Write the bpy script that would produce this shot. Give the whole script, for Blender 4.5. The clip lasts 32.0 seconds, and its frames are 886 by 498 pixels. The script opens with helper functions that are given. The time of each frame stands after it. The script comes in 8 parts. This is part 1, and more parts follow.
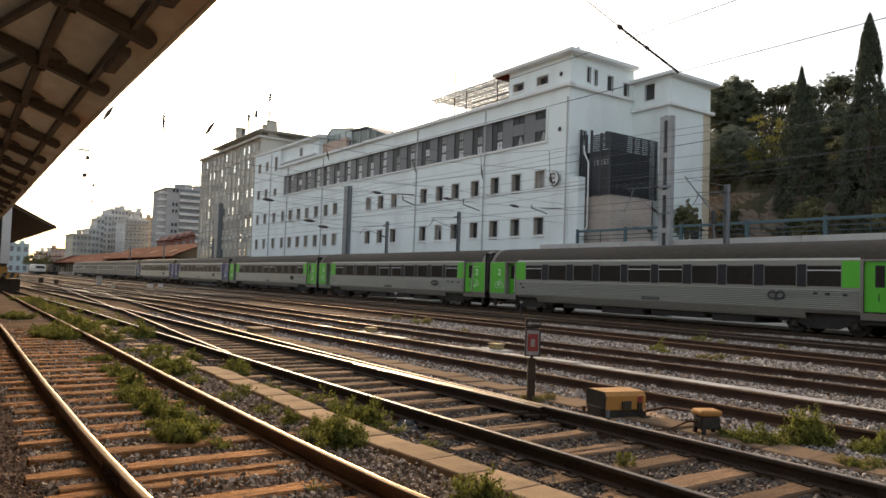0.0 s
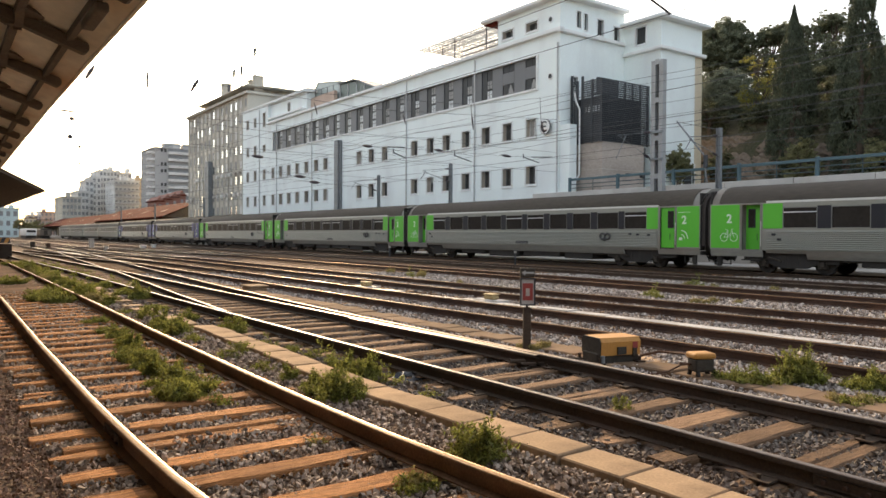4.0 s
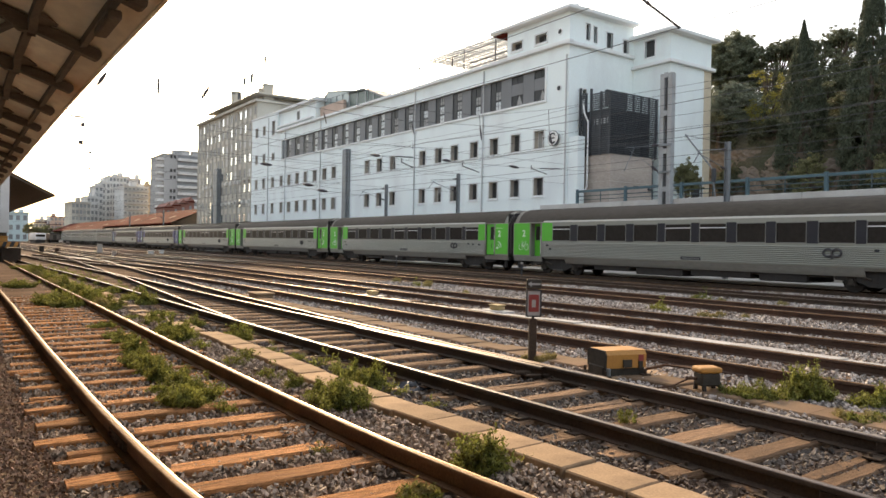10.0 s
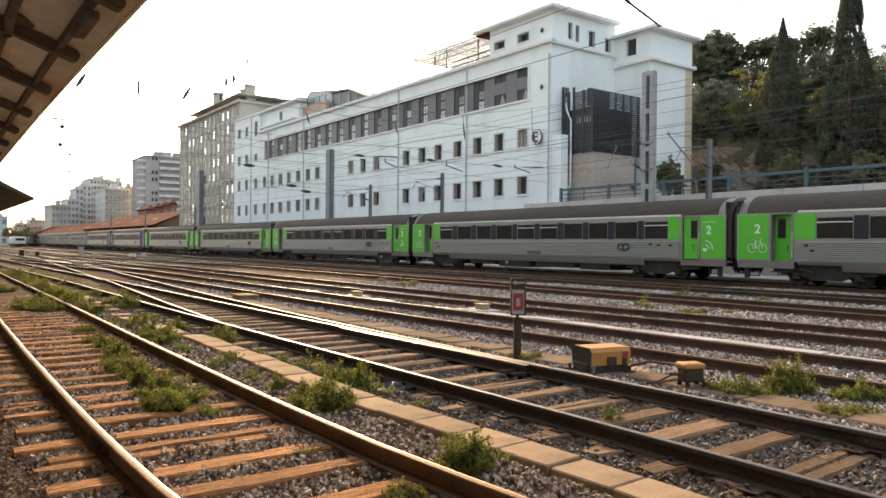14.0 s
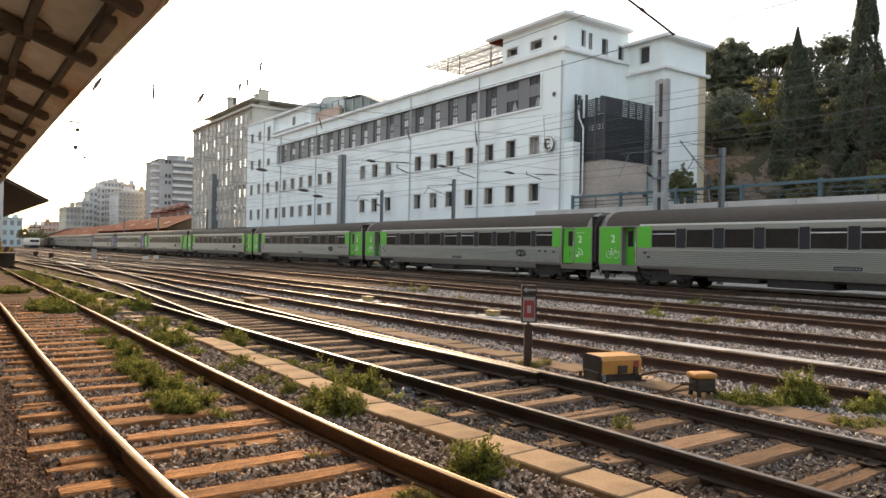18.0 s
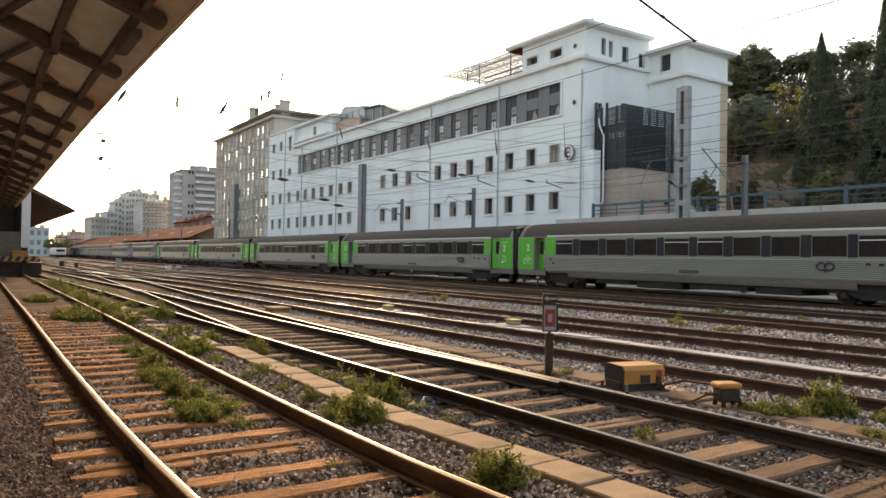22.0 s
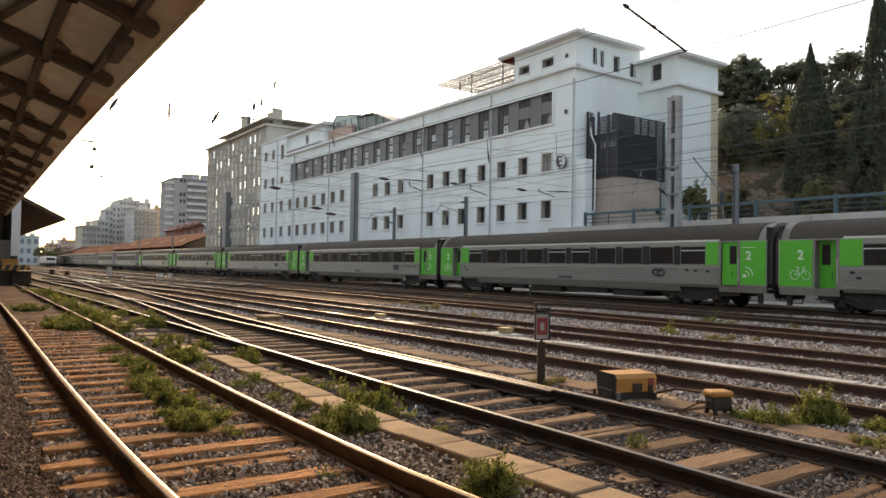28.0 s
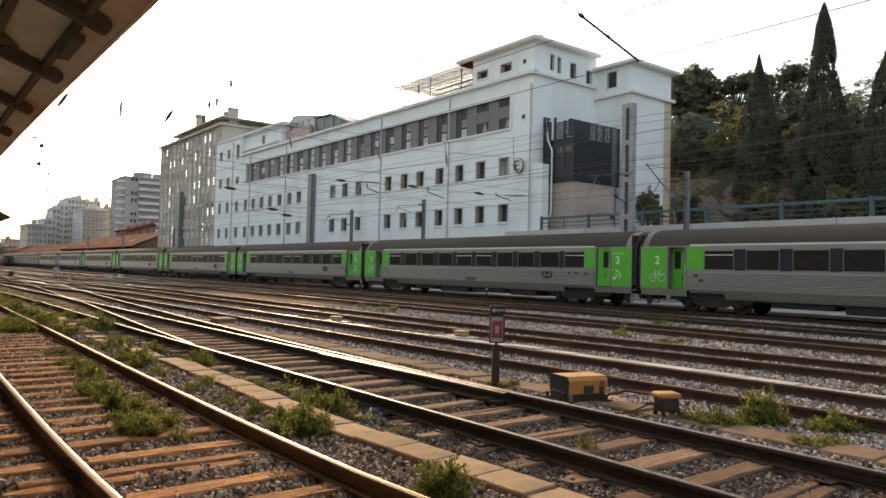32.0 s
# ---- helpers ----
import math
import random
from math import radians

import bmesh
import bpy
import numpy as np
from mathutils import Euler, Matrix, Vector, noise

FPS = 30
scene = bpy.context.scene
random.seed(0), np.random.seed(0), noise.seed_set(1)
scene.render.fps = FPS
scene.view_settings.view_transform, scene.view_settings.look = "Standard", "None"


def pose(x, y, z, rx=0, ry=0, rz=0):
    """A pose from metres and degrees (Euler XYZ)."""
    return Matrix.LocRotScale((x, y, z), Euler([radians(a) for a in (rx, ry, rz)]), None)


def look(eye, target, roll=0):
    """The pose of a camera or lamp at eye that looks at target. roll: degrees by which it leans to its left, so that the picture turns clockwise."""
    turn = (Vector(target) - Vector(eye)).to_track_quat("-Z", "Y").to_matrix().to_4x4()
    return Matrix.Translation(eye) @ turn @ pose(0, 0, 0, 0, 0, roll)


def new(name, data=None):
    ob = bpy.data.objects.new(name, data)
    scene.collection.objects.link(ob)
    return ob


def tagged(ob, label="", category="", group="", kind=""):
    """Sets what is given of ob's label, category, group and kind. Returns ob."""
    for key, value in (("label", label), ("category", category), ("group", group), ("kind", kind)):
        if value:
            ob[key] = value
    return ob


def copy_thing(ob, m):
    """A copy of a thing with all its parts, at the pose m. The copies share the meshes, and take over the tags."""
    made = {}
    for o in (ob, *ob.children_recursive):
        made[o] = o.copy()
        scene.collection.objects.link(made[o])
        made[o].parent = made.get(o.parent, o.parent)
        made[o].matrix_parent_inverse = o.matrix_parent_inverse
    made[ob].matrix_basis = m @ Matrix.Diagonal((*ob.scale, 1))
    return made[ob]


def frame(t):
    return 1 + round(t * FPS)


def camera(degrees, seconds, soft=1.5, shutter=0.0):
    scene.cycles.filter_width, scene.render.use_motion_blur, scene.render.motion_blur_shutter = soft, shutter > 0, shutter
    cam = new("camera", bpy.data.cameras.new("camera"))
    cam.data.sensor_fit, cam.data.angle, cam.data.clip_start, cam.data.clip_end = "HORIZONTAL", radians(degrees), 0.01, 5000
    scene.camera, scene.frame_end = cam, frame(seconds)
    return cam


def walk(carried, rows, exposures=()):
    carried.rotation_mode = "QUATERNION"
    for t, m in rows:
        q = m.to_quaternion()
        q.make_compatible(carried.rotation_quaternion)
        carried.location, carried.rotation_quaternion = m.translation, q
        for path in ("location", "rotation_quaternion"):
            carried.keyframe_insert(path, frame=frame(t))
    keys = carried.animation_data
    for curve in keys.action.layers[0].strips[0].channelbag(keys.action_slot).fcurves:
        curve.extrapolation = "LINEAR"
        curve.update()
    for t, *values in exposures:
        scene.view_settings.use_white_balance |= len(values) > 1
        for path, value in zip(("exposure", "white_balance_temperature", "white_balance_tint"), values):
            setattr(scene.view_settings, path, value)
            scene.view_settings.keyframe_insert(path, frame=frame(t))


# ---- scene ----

# camera and its path: hand-held on one spot, with slow pans and tilts
cam = camera(63.4, 32.0, soft=1.55)
walk(cam, [
    (0, pose(-0.016, -0.025, 1.635, 92.667, -1.973, -34.879)),
    (0.5, pose(-0.017, -0.028, 1.636, 92.689, -2.030, -34.777)),
    (1, pose(-0.018, -0.030, 1.628, 92.749, -2.096, -34.730)),
    (1.5, pose(-0.003, -0.010, 1.617, 91.554, -1.714, -34.719)),
    (2, pose(0.004, 0.011, 1.627, 88.117, -1.041, -35.231)),
    (2.5, pose(0.006, 0.008, 1.632, 88.481, -0.278, -35.374)),
    (3, pose(0.000, -0.002, 1.631, 88.626, 0.039, -35.481)),
    (3.5, pose(-0.000, 0.001, 1.632, 88.874, -0.086, -35.437)),
    (5.5, pose(0.005, 0.007, 1.636, 88.628, -0.855, -35.330)),
    (6, pose(0.005, 0.011, 1.634, 88.791, -1.080, -35.236)),
    (6.5, pose(0.003, 0.009, 1.637, 88.720, -1.198, -35.134)),
    (7, pose(-0.000, 0.009, 1.637, 88.977, -1.054, -35.063)),
    (7.5, pose(0.008, 0.009, 1.634, 89.222, -0.834, -34.977)),
    (8, pose(0.003, 0.006, 1.635, 89.369, -0.787, -34.941)),
    (8.5, pose(0.002, 0.005, 1.636, 89.356, -0.773, -34.885)),
    (9, pose(-0.000, -0.001, 1.635, 89.525, -0.932, -34.846)),
    (9.5, pose(-0.001, -0.005, 1.636, 89.622, -1.151, -34.847)),
    (10, pose(-0.002, -0.004, 1.635, 89.653, -1.093, -34.855)),
    (10.5, pose(0.002, 0.008, 1.634, 89.656, -1.133, -34.913)),
    (11, pose(0.006, 0.002, 1.629, 89.695, -0.993, -34.970)),
    (11.5, pose(0.005, 0.003, 1.632, 89.663, -0.970, -35.109)),
    (12, pose(0.008, 0.006, 1.630, 89.627, -0.725, -35.330)),
    (12.5, pose(0.001, -0.001, 1.639, 89.593, -0.777, -35.533)),
    (13, pose(0.008, -0.001, 1.636, 89.617, -0.839, -35.657)),
    (13.5, pose(0.011, -0.005, 1.636, 89.630, -0.780, -35.852)),
    (14, pose(0.014, -0.005, 1.635, 89.632, -0.485, -36.064)),
    (14.5, pose(0.011, -0.008, 1.638, 89.620, -0.374, -36.199)),
    (16.5, pose(0.011, -0.006, 1.638, 89.729, -0.018, -35.913)),
    (17, pose(0.006, -0.005, 1.640, 89.842, -0.348, -35.688)),
    (17.5, pose(0.004, -0.005, 1.639, 89.967, -0.893, -35.446)),
    (18, pose(-0.002, -0.006, 1.638, 90.102, -1.125, -35.217)),
    (18.5, pose(-0.004, -0.001, 1.639, 90.246, -1.198, -35.000)),
    (19, pose(-0.010, -0.006, 1.639, 90.405, -1.198, -34.786)),
    (19.5, pose(-0.005, -0.003, 1.637, 90.520, -1.053, -34.554)),
    (20, pose(0.003, -0.004, 1.636, 90.594, -0.760, -34.397)),
    (20.5, pose(0.003, 0.006, 1.637, 90.632, -0.463, -34.183)),
    (21, pose(0.003, 0.004, 1.637, 90.701, -0.504, -33.964)),
    (21.5, pose(0.004, 0.010, 1.632, 90.747, -0.840, -33.798)),
    (22, pose(0.001, 0.006, 1.636, 90.778, -1.024, -33.614)),
    (22.5, pose(0.003, 0.013, 1.631, 90.859, -0.870, -33.492)),
    (23, pose(0.002, 0.010, 1.630, 90.912, -0.936, -33.386)),
    (23.5, pose(0.003, 0.012, 1.628, 90.986, -0.956, -33.384)),
    (24, pose(0.002, 0.011, 1.630, 91.054, -0.902, -33.486)),
    (24.5, pose(0.004, 0.008, 1.631, 91.140, -1.020, -33.578)),
    (25, pose(0.009, 0.010, 1.626, 91.200, -0.984, -33.731)),
    (25.5, pose(0.000, 0.010, 1.635, 91.176, -0.894, -33.834)),
    (27.5, pose(-0.005, -0.003, 1.636, 91.420, -1.068, -34.227)),
    (28, pose(0.001, 0.002, 1.633, 91.474, -1.022, -34.221)),
    (28.5, pose(-0.001, 0.000, 1.632, 91.513, -1.133, -34.212)),
    (29, pose(0.000, 0.000, 1.634, 91.547, -0.926, -34.162)),
    (29.5, pose(-0.006, -0.004, 1.636, 91.600, -0.971, -34.144)),
    (30, pose(-0.008, -0.004, 1.634, 91.687, -1.281, -34.130)),
    (30.5, pose(-0.001, 0.006, 1.627, 91.778, -1.387, -34.209)),
    (31, pose(0.005, -0.017, 1.628, 91.864, -1.206, -35.420)),
    (31.5, pose(-0.025, -0.074, 1.645, 91.803, -1.238, -37.934)),
    (32, pose(-0.020, -0.061, 1.644, 91.752, -1.406, -37.620)),
], exposures=[(0, 0.40, 6800, 10), (1.9, 0.46, 6800, 10), (2.6, 0.95, 6800, 10), (14, 1.03, 6800, 10), (20, 0.90, 6800, 10), (25, 0.68, 6800, 10), (32, 0.60, 6800, 10)])

# ---- light: low warm sun ahead and to the right, thin bright haze ----
SUN_EL, SUN_AZ = radians(23), radians(23)      # azimuth from +Y towards +X
world = bpy.data.worlds.new("world")
scene.world = world
world.use_nodes = True
wn = world.node_tree.nodes
sky = wn.new("ShaderNodeTexSky")
sky.sky_type, sky.sun_disc = "NISHITA", False
sky.sun_elevation, sky.sun_rotation = SUN_EL, SUN_AZ
sky.air_density, sky.dust_density, sky.ozone_density = 1.0, 3.0, 1.0
wn["Background"].inputs["Strength"].default_value = 0.12
world.node_tree.links.new(sky.outputs["Color"], wn["Background"].inputs["Color"])
haze = wn.new("ShaderNodeBackground")          # even white haze over the whole sky
haze.inputs["Color"].default_value, haze.inputs["Strength"].default_value = (1.0, 0.985, 0.95, 1), 0.285
both = wn.new("ShaderNodeAddShader")
world.node_tree.links.new(wn["Background"].outputs[0], both.inputs[0])
world.node_tree.links.new(haze.outputs[0], both.inputs[1])
world.node_tree.links.new(both.outputs[0], wn["World Output"].inputs["Surface"])
sun = new("sun", bpy.data.lights.new("sun", "SUN"))
sun.data.energy, sun.data.angle, sun.data.color = 2.5, radians(0.6), (1.0, 0.70, 0.40)
sun_dir = Vector((math.sin(SUN_AZ) * math.cos(SUN_EL), math.cos(SUN_AZ) * math.cos(SUN_EL), math.sin(SUN_EL)))
sun.matrix_world = look((0, 0, 60), tuple(Vector((0, 0, 60)) - sun_dir))


# ---- materials ----
def mat(name, col, rough=0.7, metal=0.0, var=0.25, s1=1.5, s2=30.0, bump=0.15, dist=0.01, dirt=None, amount=0.4,
        rnd=0.0, island=False, stretch=(1, 1, 1), spec=0.5):
    """Base colour with two scales of noise, optional dirt of its own colour, bump, and a shade per object or per island."""
    m = bpy.data.materials.new(name)
    m.use_nodes = True
    n, l = m.node_tree.nodes, m.node_tree.links
    bsdf = n["Principled BSDF"]
    bsdf.inputs["Roughness"].default_value, bsdf.inputs["Metallic"].default_value = rough, metal
    bsdf.inputs["Specular IOR Level"].default_value = spec
    tc = n.new("ShaderNodeTexCoord")
    mp = n.new("ShaderNodeMapping")
    mp.inputs["Scale"].default_value = stretch
    l.new(tc.outputs["Object"], mp.inputs["Vector"])

    def noise_tex(scale, detail):
        t = n.new("ShaderNodeTexNoise")
        t.inputs["Scale"].default_value, t.inputs["Detail"].default_value = scale, detail
        l.new(mp.outputs["Vector"], t.inputs["Vector"])
        return t
    a, b = noise_tex(s1, 4), noise_tex(s2, 3)
    add = n.new("ShaderNodeMath")
    add.operation = "ADD"
    l.new(a.outputs["Fac"], add.inputs[0])
    l.new(b.outputs["Fac"], add.inputs[1])
    ramp = n.new("ShaderNodeMapRange")
    ramp.inputs["From Min"].default_value, ramp.inputs["From Max"].default_value = 0.65, 1.35
    ramp.inputs["To Min"].default_value, ramp.inputs["To Max"].default_value = 1 - var, 1 + var
    l.new(add.outputs[0], ramp.inputs["Value"])
    fac = ramp.outputs[0]
    if rnd or island:
        src = n.new("ShaderNodeNewGeometry").outputs["Random Per Island"] if island else n.new("ShaderNodeObjectInfo").outputs["Random"]
        r2 = n.new("ShaderNodeMapRange")
        r2.inputs["To Min"].default_value, r2.inputs["To Max"].default_value = 1 - rnd, 1 + rnd
        l.new(src, r2.inputs["Value"])
        mul = n.new("ShaderNodeMath")
        mul.operation = "MULTIPLY"
        l.new(fac, mul.inputs[0])
        l.new(r2.outputs[0], mul.inputs[1])
        fac = mul.outputs[0]
    sc = n.new("ShaderNodeVectorMath")
    sc.operation = "SCALE"
    sc.inputs[0].default_value = col
    l.new(fac, sc.inputs["Scale"])
    out = sc.outputs[0]
    if dirt:
        d = noise_tex(s1 * 0.6 + 0.2, 6)
        dr = n.new("ShaderNodeMapRange")
        dr.inputs["From Min"].default_value, dr.inputs["From Max"].default_value = 0.5, 0.72
        dr.inputs["To Max"].default_value = amount
        l.new(d.outputs["Fac"], dr.inputs["Value"])
        mx = n.new("ShaderNodeMix")
        mx.data_type = "RGBA"
        l.new(dr.outputs[0], mx.inputs[0])
        l.new(out, mx.inputs[6])
        mx.inputs[7].default_value = (*dirt, 1)
        out = mx.outputs[2]
    l.new(out, bsdf.inputs["Base Color"])
    if bump:
        bp = n.new("ShaderNodeBump")
        bp.inputs["Strength"].default_value, bp.inputs["Distance"].default_value = bump, dist
        l.new(b.outputs["Fac"], bp.inputs["Height"])
        l.new(bp.outputs[0], bsdf.inputs["Normal"])
    return m


BALLAST = mat("ballast", (0.15, 0.108, 0.082), 0.95, var=0.6, s1=0.35, s2=16, bump=1.0, dist=0.06, dirt=(0.085, 0.05, 0.032), amount=0.8, spec=0.1)
STONE_BROWN = mat("brown_stone", (0.275, 0.18, 0.128), 0.9, var=0.25, s1=0.5, s2=60, bump=0.3, dist=0.004, rnd=0.55, island=True, dirt=(0.10, 0.05, 0.028), amount=0.6, spec=0.2)
STONE_DARK = mat("dark_stone", (0.145, 0.12, 0.10), 0.8, var=0.2, s1=0.4, s2=60, bump=0.3, dist=0.004, rnd=0.5, island=True, dirt=(0.13, 0.075, 0.045), amount=0.6)
STONE_MID = mat("grey_brown_stone", (0.36, 0.29, 0.23), 0.85, var=0.2, s1=0.4, s2=60, bump=0.3, dist=0.004, rnd=0.78, island=True, dirt=(0.17, 0.10, 0.06), amount=0.6, spec=0.4)
STONE = mat("stone", (0.35, 0.31, 0.275), 0.75, var=0.2, s1=0.4, s2=60, bump=0.3, dist=0.004, rnd=0.8, island=True, dirt=(0.16, 0.10, 0.07), amount=0.55)
EARTH = mat("earth", (0.105, 0.066, 0.045), 0.95, spec=0.03, var=0.6, s1=0.9, s2=14, bump=0.8, dist=0.03, dirt=(0.19, 0.125, 0.085), amount=0.7)
RUST = mat("rusty_steel", (0.076, 0.046, 0.033), 0.8, 0.0, spec=0.2, var=0.45, s1=2, s2=50, bump=0.2, dist=0.003, dirt=(0.16, 0.07, 0.035), amount=0.35)
SIDING_RUST = mat("brown_rusty_steel", (0.15, 0.08, 0.04), 0.75, 0.0, var=0.45, s1=2, s2=50, bump=0.2, dist=0.003, dirt=(0.055, 0.03, 0.02), amount=0.6, spec=0.2)
DARK_RUST = mat("oiled_rusty_steel", (0.062, 0.045, 0.033), 0.8, 0.0, spec=0.15, var=0.4, s1=2, s2=50, bump=0.2, dist=0.003, dirt=(0.08, 0.04, 0.025), amount=0.4)
GOLDHEAD = mat("worn_railhead", (0.36, 0.235, 0.13), 0.34, 0.85, spec=0.2, var=0.2, s1=1.5, s2=40, bump=0.05, dist=0.001)
WORNHEAD = mat("brown_worn_railhead", (0.21, 0.12, 0.058), 0.6, 0.1, spec=0.12, var=0.4, s1=1.5, s2=40, bump=0.05, dist=0.001)
RAILHEAD = mat("polished_railhead", (0.34, 0.255, 0.175), 0.36, 0.9, var=0.15, s1=2, s2=40, bump=0.05, dist=0.001)
BLACKHEAD = mat("dark_oily_railhead", (0.088, 0.058, 0.037), 0.36, 0.0, spec=0.5, var=0.3, s1=2, s2=40, bump=0.05, dist=0.001)
TANHEAD = mat("tan_railhead", (0.135, 0.088, 0.06), 0.42, 0.45, spec=0.2, var=0.3, s1=2, s2=40, bump=0.05, dist=0.001)
DULLHEAD = mat("dull_railhead", (0.36, 0.245, 0.155), 0.22, 0.8, var=0.3, s1=2, s2=40, bump=0.05, dist=0.001)
SLEEPER_DARK = mat("dark_sleeper_wood", (0.235, 0.147, 0.088), 0.9, var=0.55, s1=4, s2=32, bump=0.9, dist=0.012, rnd=0.3, stretch=(0.7, 8, 4), dirt=(0.10, 0.07, 0.05), amount=0.7, spec=0.15)
SLEEPER = mat("sleeper_wood", (0.43, 0.205, 0.085), 0.85, spec=0.12, var=0.7, s1=4, s2=32, bump=1.0, dist=0.016, rnd=0.36, stretch=(0.7, 8, 4), dirt=(0.085, 0.052, 0.037), amount=0.9)
SLAB = mat("trough_concrete", (0.41, 0.285, 0.175), 0.95, var=0.28, s1=2.5, s2=45, bump=0.4, dist=0.006, rnd=0.14, dirt=(0.13, 0.09, 0.06), amount=0.75, spec=0.1)
EARTH_SLAB = mat("earthy_concrete", (0.20, 0.135, 0.085), 0.95, var=0.25, s1=2, s2=45, bump=0.3, dist=0.004, rnd=0.15, dirt=(0.12, 0.075, 0.05), amount=0.6, spec=0.1)
GREY_SLAB = mat("dusty_grey_concrete", (0.46, 0.435, 0.40), 0.38, var=0.2, s1=0.9, s2=30, bump=0.12, dist=0.003, rnd=0.15, dirt=(0.17, 0.135, 0.11), amount=0.6, spec=0.5)
WHITE_SLAB = mat("pale_concrete", (0.50, 0.485, 0.455), 0.85, var=0.15, s1=0.7, s2=30, bump=0.25, dist=0.005, dirt=(0.36, 0.31, 0.27), amount=0.45)
RENDER = mat("white_render", (0.83, 0.90, 0.887), 0.85, var=0.05, s1=0.25, s2=18, bump=0.1, dist=0.004, dirt=(0.60, 0.61, 0.62), amount=0.45, stretch=(1, 1, 0.35))
TRIM = mat("white_trim", (0.80, 0.82, 0.81), 0.8, var=0.04, s1=0.5, s2=20, bump=0.05, dirt=(0.55, 0.53, 0.50), amount=0.35)
# greyer than the trim: the thin shadow line round each window, as colour
SURROUND = mat("shade_grey_window_surround", (0.70, 0.73, 0.72), 0.85, var=0.06, s1=0.5, s2=20, bump=0.05)
GREY_PANEL = mat("grey_panel", (0.17, 0.175, 0.18), 0.6, var=0.08, s1=0.6, s2=20, bump=0.05)
CONCRETE = mat("raw_concrete", (0.41, 0.38, 0.335), 0.9, var=0.14, s1=0.4, s2=20, bump=0.2, dist=0.006, dirt=(0.30, 0.28, 0.25), amount=0.55, stretch=(1, 1, 0.4))
BASE_CON = mat("stained_raw_concrete", (0.40, 0.345, 0.30), 0.9, var=0.22, s1=0.6, s2=9, bump=0.25, dist=0.008, dirt=(0.27, 0.225, 0.19), amount=0.7, stretch=(0.5, 0.5, 1.4))
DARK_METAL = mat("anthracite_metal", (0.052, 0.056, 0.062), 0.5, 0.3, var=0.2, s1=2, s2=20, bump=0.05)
MAST = mat("pale_galvanised_steel", (0.34, 0.35, 0.35), 0.65, 0.2, var=0.15, s1=2, s2=30, bump=0.08, dirt=(0.22, 0.20, 0.18), amount=0.5)
SKY_GLASS = mat("bright_window_glass", (0.75, 0.78, 0.80), 0.15, 0.9, var=0.1, s1=0.5, s2=4, bump=0.0)
FAR_GLASS = mat("hazy_far_glass", (0.22, 0.225, 0.23), 0.3, var=0.3, s1=0.3, s2=4, bump=0.0)
PALE_GLASS = mat("greenish_glass", (0.36, 0.42, 0.40), 0.15, var=0.1, s1=0.4, s2=4, bump=0.0)
GALV = mat("galvanised_steel", (0.20, 0.215, 0.225), 0.55, 0.4, var=0.2, s1=2, s2=30, bump=0.08)
BAR_TEAL = mat("dark_teal_paint", (0.045, 0.075, 0.085), 0.6, var=0.15, s1=2, s2=30, bump=0.05)
TEAL = mat("teal_paint", (0.065, 0.12, 0.14), 0.6, var=0.15, s1=2, s2=30, bump=0.05)
# pale band panes: bright reflection put into the base colour
PANE_W = mat("sky_pale_pane", (0.60, 0.63, 0.63), 0.3, var=0.1, s1=0.8, s2=5, bump=0.0)
REVEAL = mat("stained_window_reveal", (0.47, 0.425, 0.36), 0.85, var=0.12, s1=1.0, s2=12, bump=0.05)
PIPE_G = mat("grey_downpipe", (0.47, 0.48, 0.48), 0.6, var=0.1, s1=0.5, s2=12, bump=0.02)
SANDY = mat("buff_render", (0.60, 0.52, 0.38), 0.9, var=0.1, s1=0.3, s2=10, bump=0.05)
BRICK_PINK = mat("faded_brick_render", (0.52, 0.39, 0.31), 0.9, var=0.15, s1=0.5, s2=10, bump=0.05)
GREEN_GLASS = mat("dark_green_glazing", (0.10, 0.135, 0.115), 0.25, spec=0.3, var=0.2, s1=0.5, s2=5, bump=0.0)
FRAME_W = mat("window_frame_paint", (0.72, 0.72, 0.71), 0.6, var=0.05, bump=0.0)
SPANDREL = mat("pale_spandrel_panel", (0.60, 0.57, 0.49), 0.9, var=0.18, s1=0.15, s2=8, bump=0.05, dirt=(0.40, 0.37, 0.31), amount=0.7)
BEIGE = mat("weathered_beige_render", (0.48, 0.455, 0.39), 0.9, var=0.14, s1=0.2, s2=10, bump=0.1, dirt=(0.27, 0.25, 0.22), amount=0.6, stretch=(1, 1, 0.3))
CITY_W = mat("city_white_render", (0.68, 0.67, 0.635), 0.9, var=0.1, s1=0.2, s2=8, bump=0.05, dirt=(0.45, 0.43, 0.40), amount=0.5)
CITY_G = mat("city_grey_render", (0.60, 0.59, 0.56), 0.9, var=0.1, s1=0.2, s2=8, bump=0.05, dirt=(0.32, 0.31, 0.29), amount=0.5)
TOWER_G = mat("tower_grey_render", (0.42, 0.415, 0.40), 0.9, var=0.1, s1=0.2, s2=8, bump=0.05)
OLD_STEEL = mat("dull_old_steel", (0.20, 0.205, 0.18), 0.6, 0.2, var=0.15, s1=0.6, s2=12, bump=0.03)
CITY_Y = mat("city_ochre_render", (0.55, 0.44, 0.30), 0.9, var=0.1, s1=0.2, s2=8, bump=0.05)
CITY_B = mat("city_pale_blue_render", (0.50, 0.60, 0.60), 0.9, var=0.1, s1=0.2, s2=8, bump=0.05)
CITY_R = mat("city_red_render", (0.25, 0.12, 0.09), 0.9, var=0.15, s1=0.3, s2=8, bump=0.05)
TILE = mat("terracotta_tile", (0.092, 0.0145, 0.008), 0.95, var=0.3, s1=0.15, s2=6, bump=0.4, dist=0.04, rnd=0.18, dirt=(0.055, 0.016, 0.009), amount=0.6, spec=0.05)
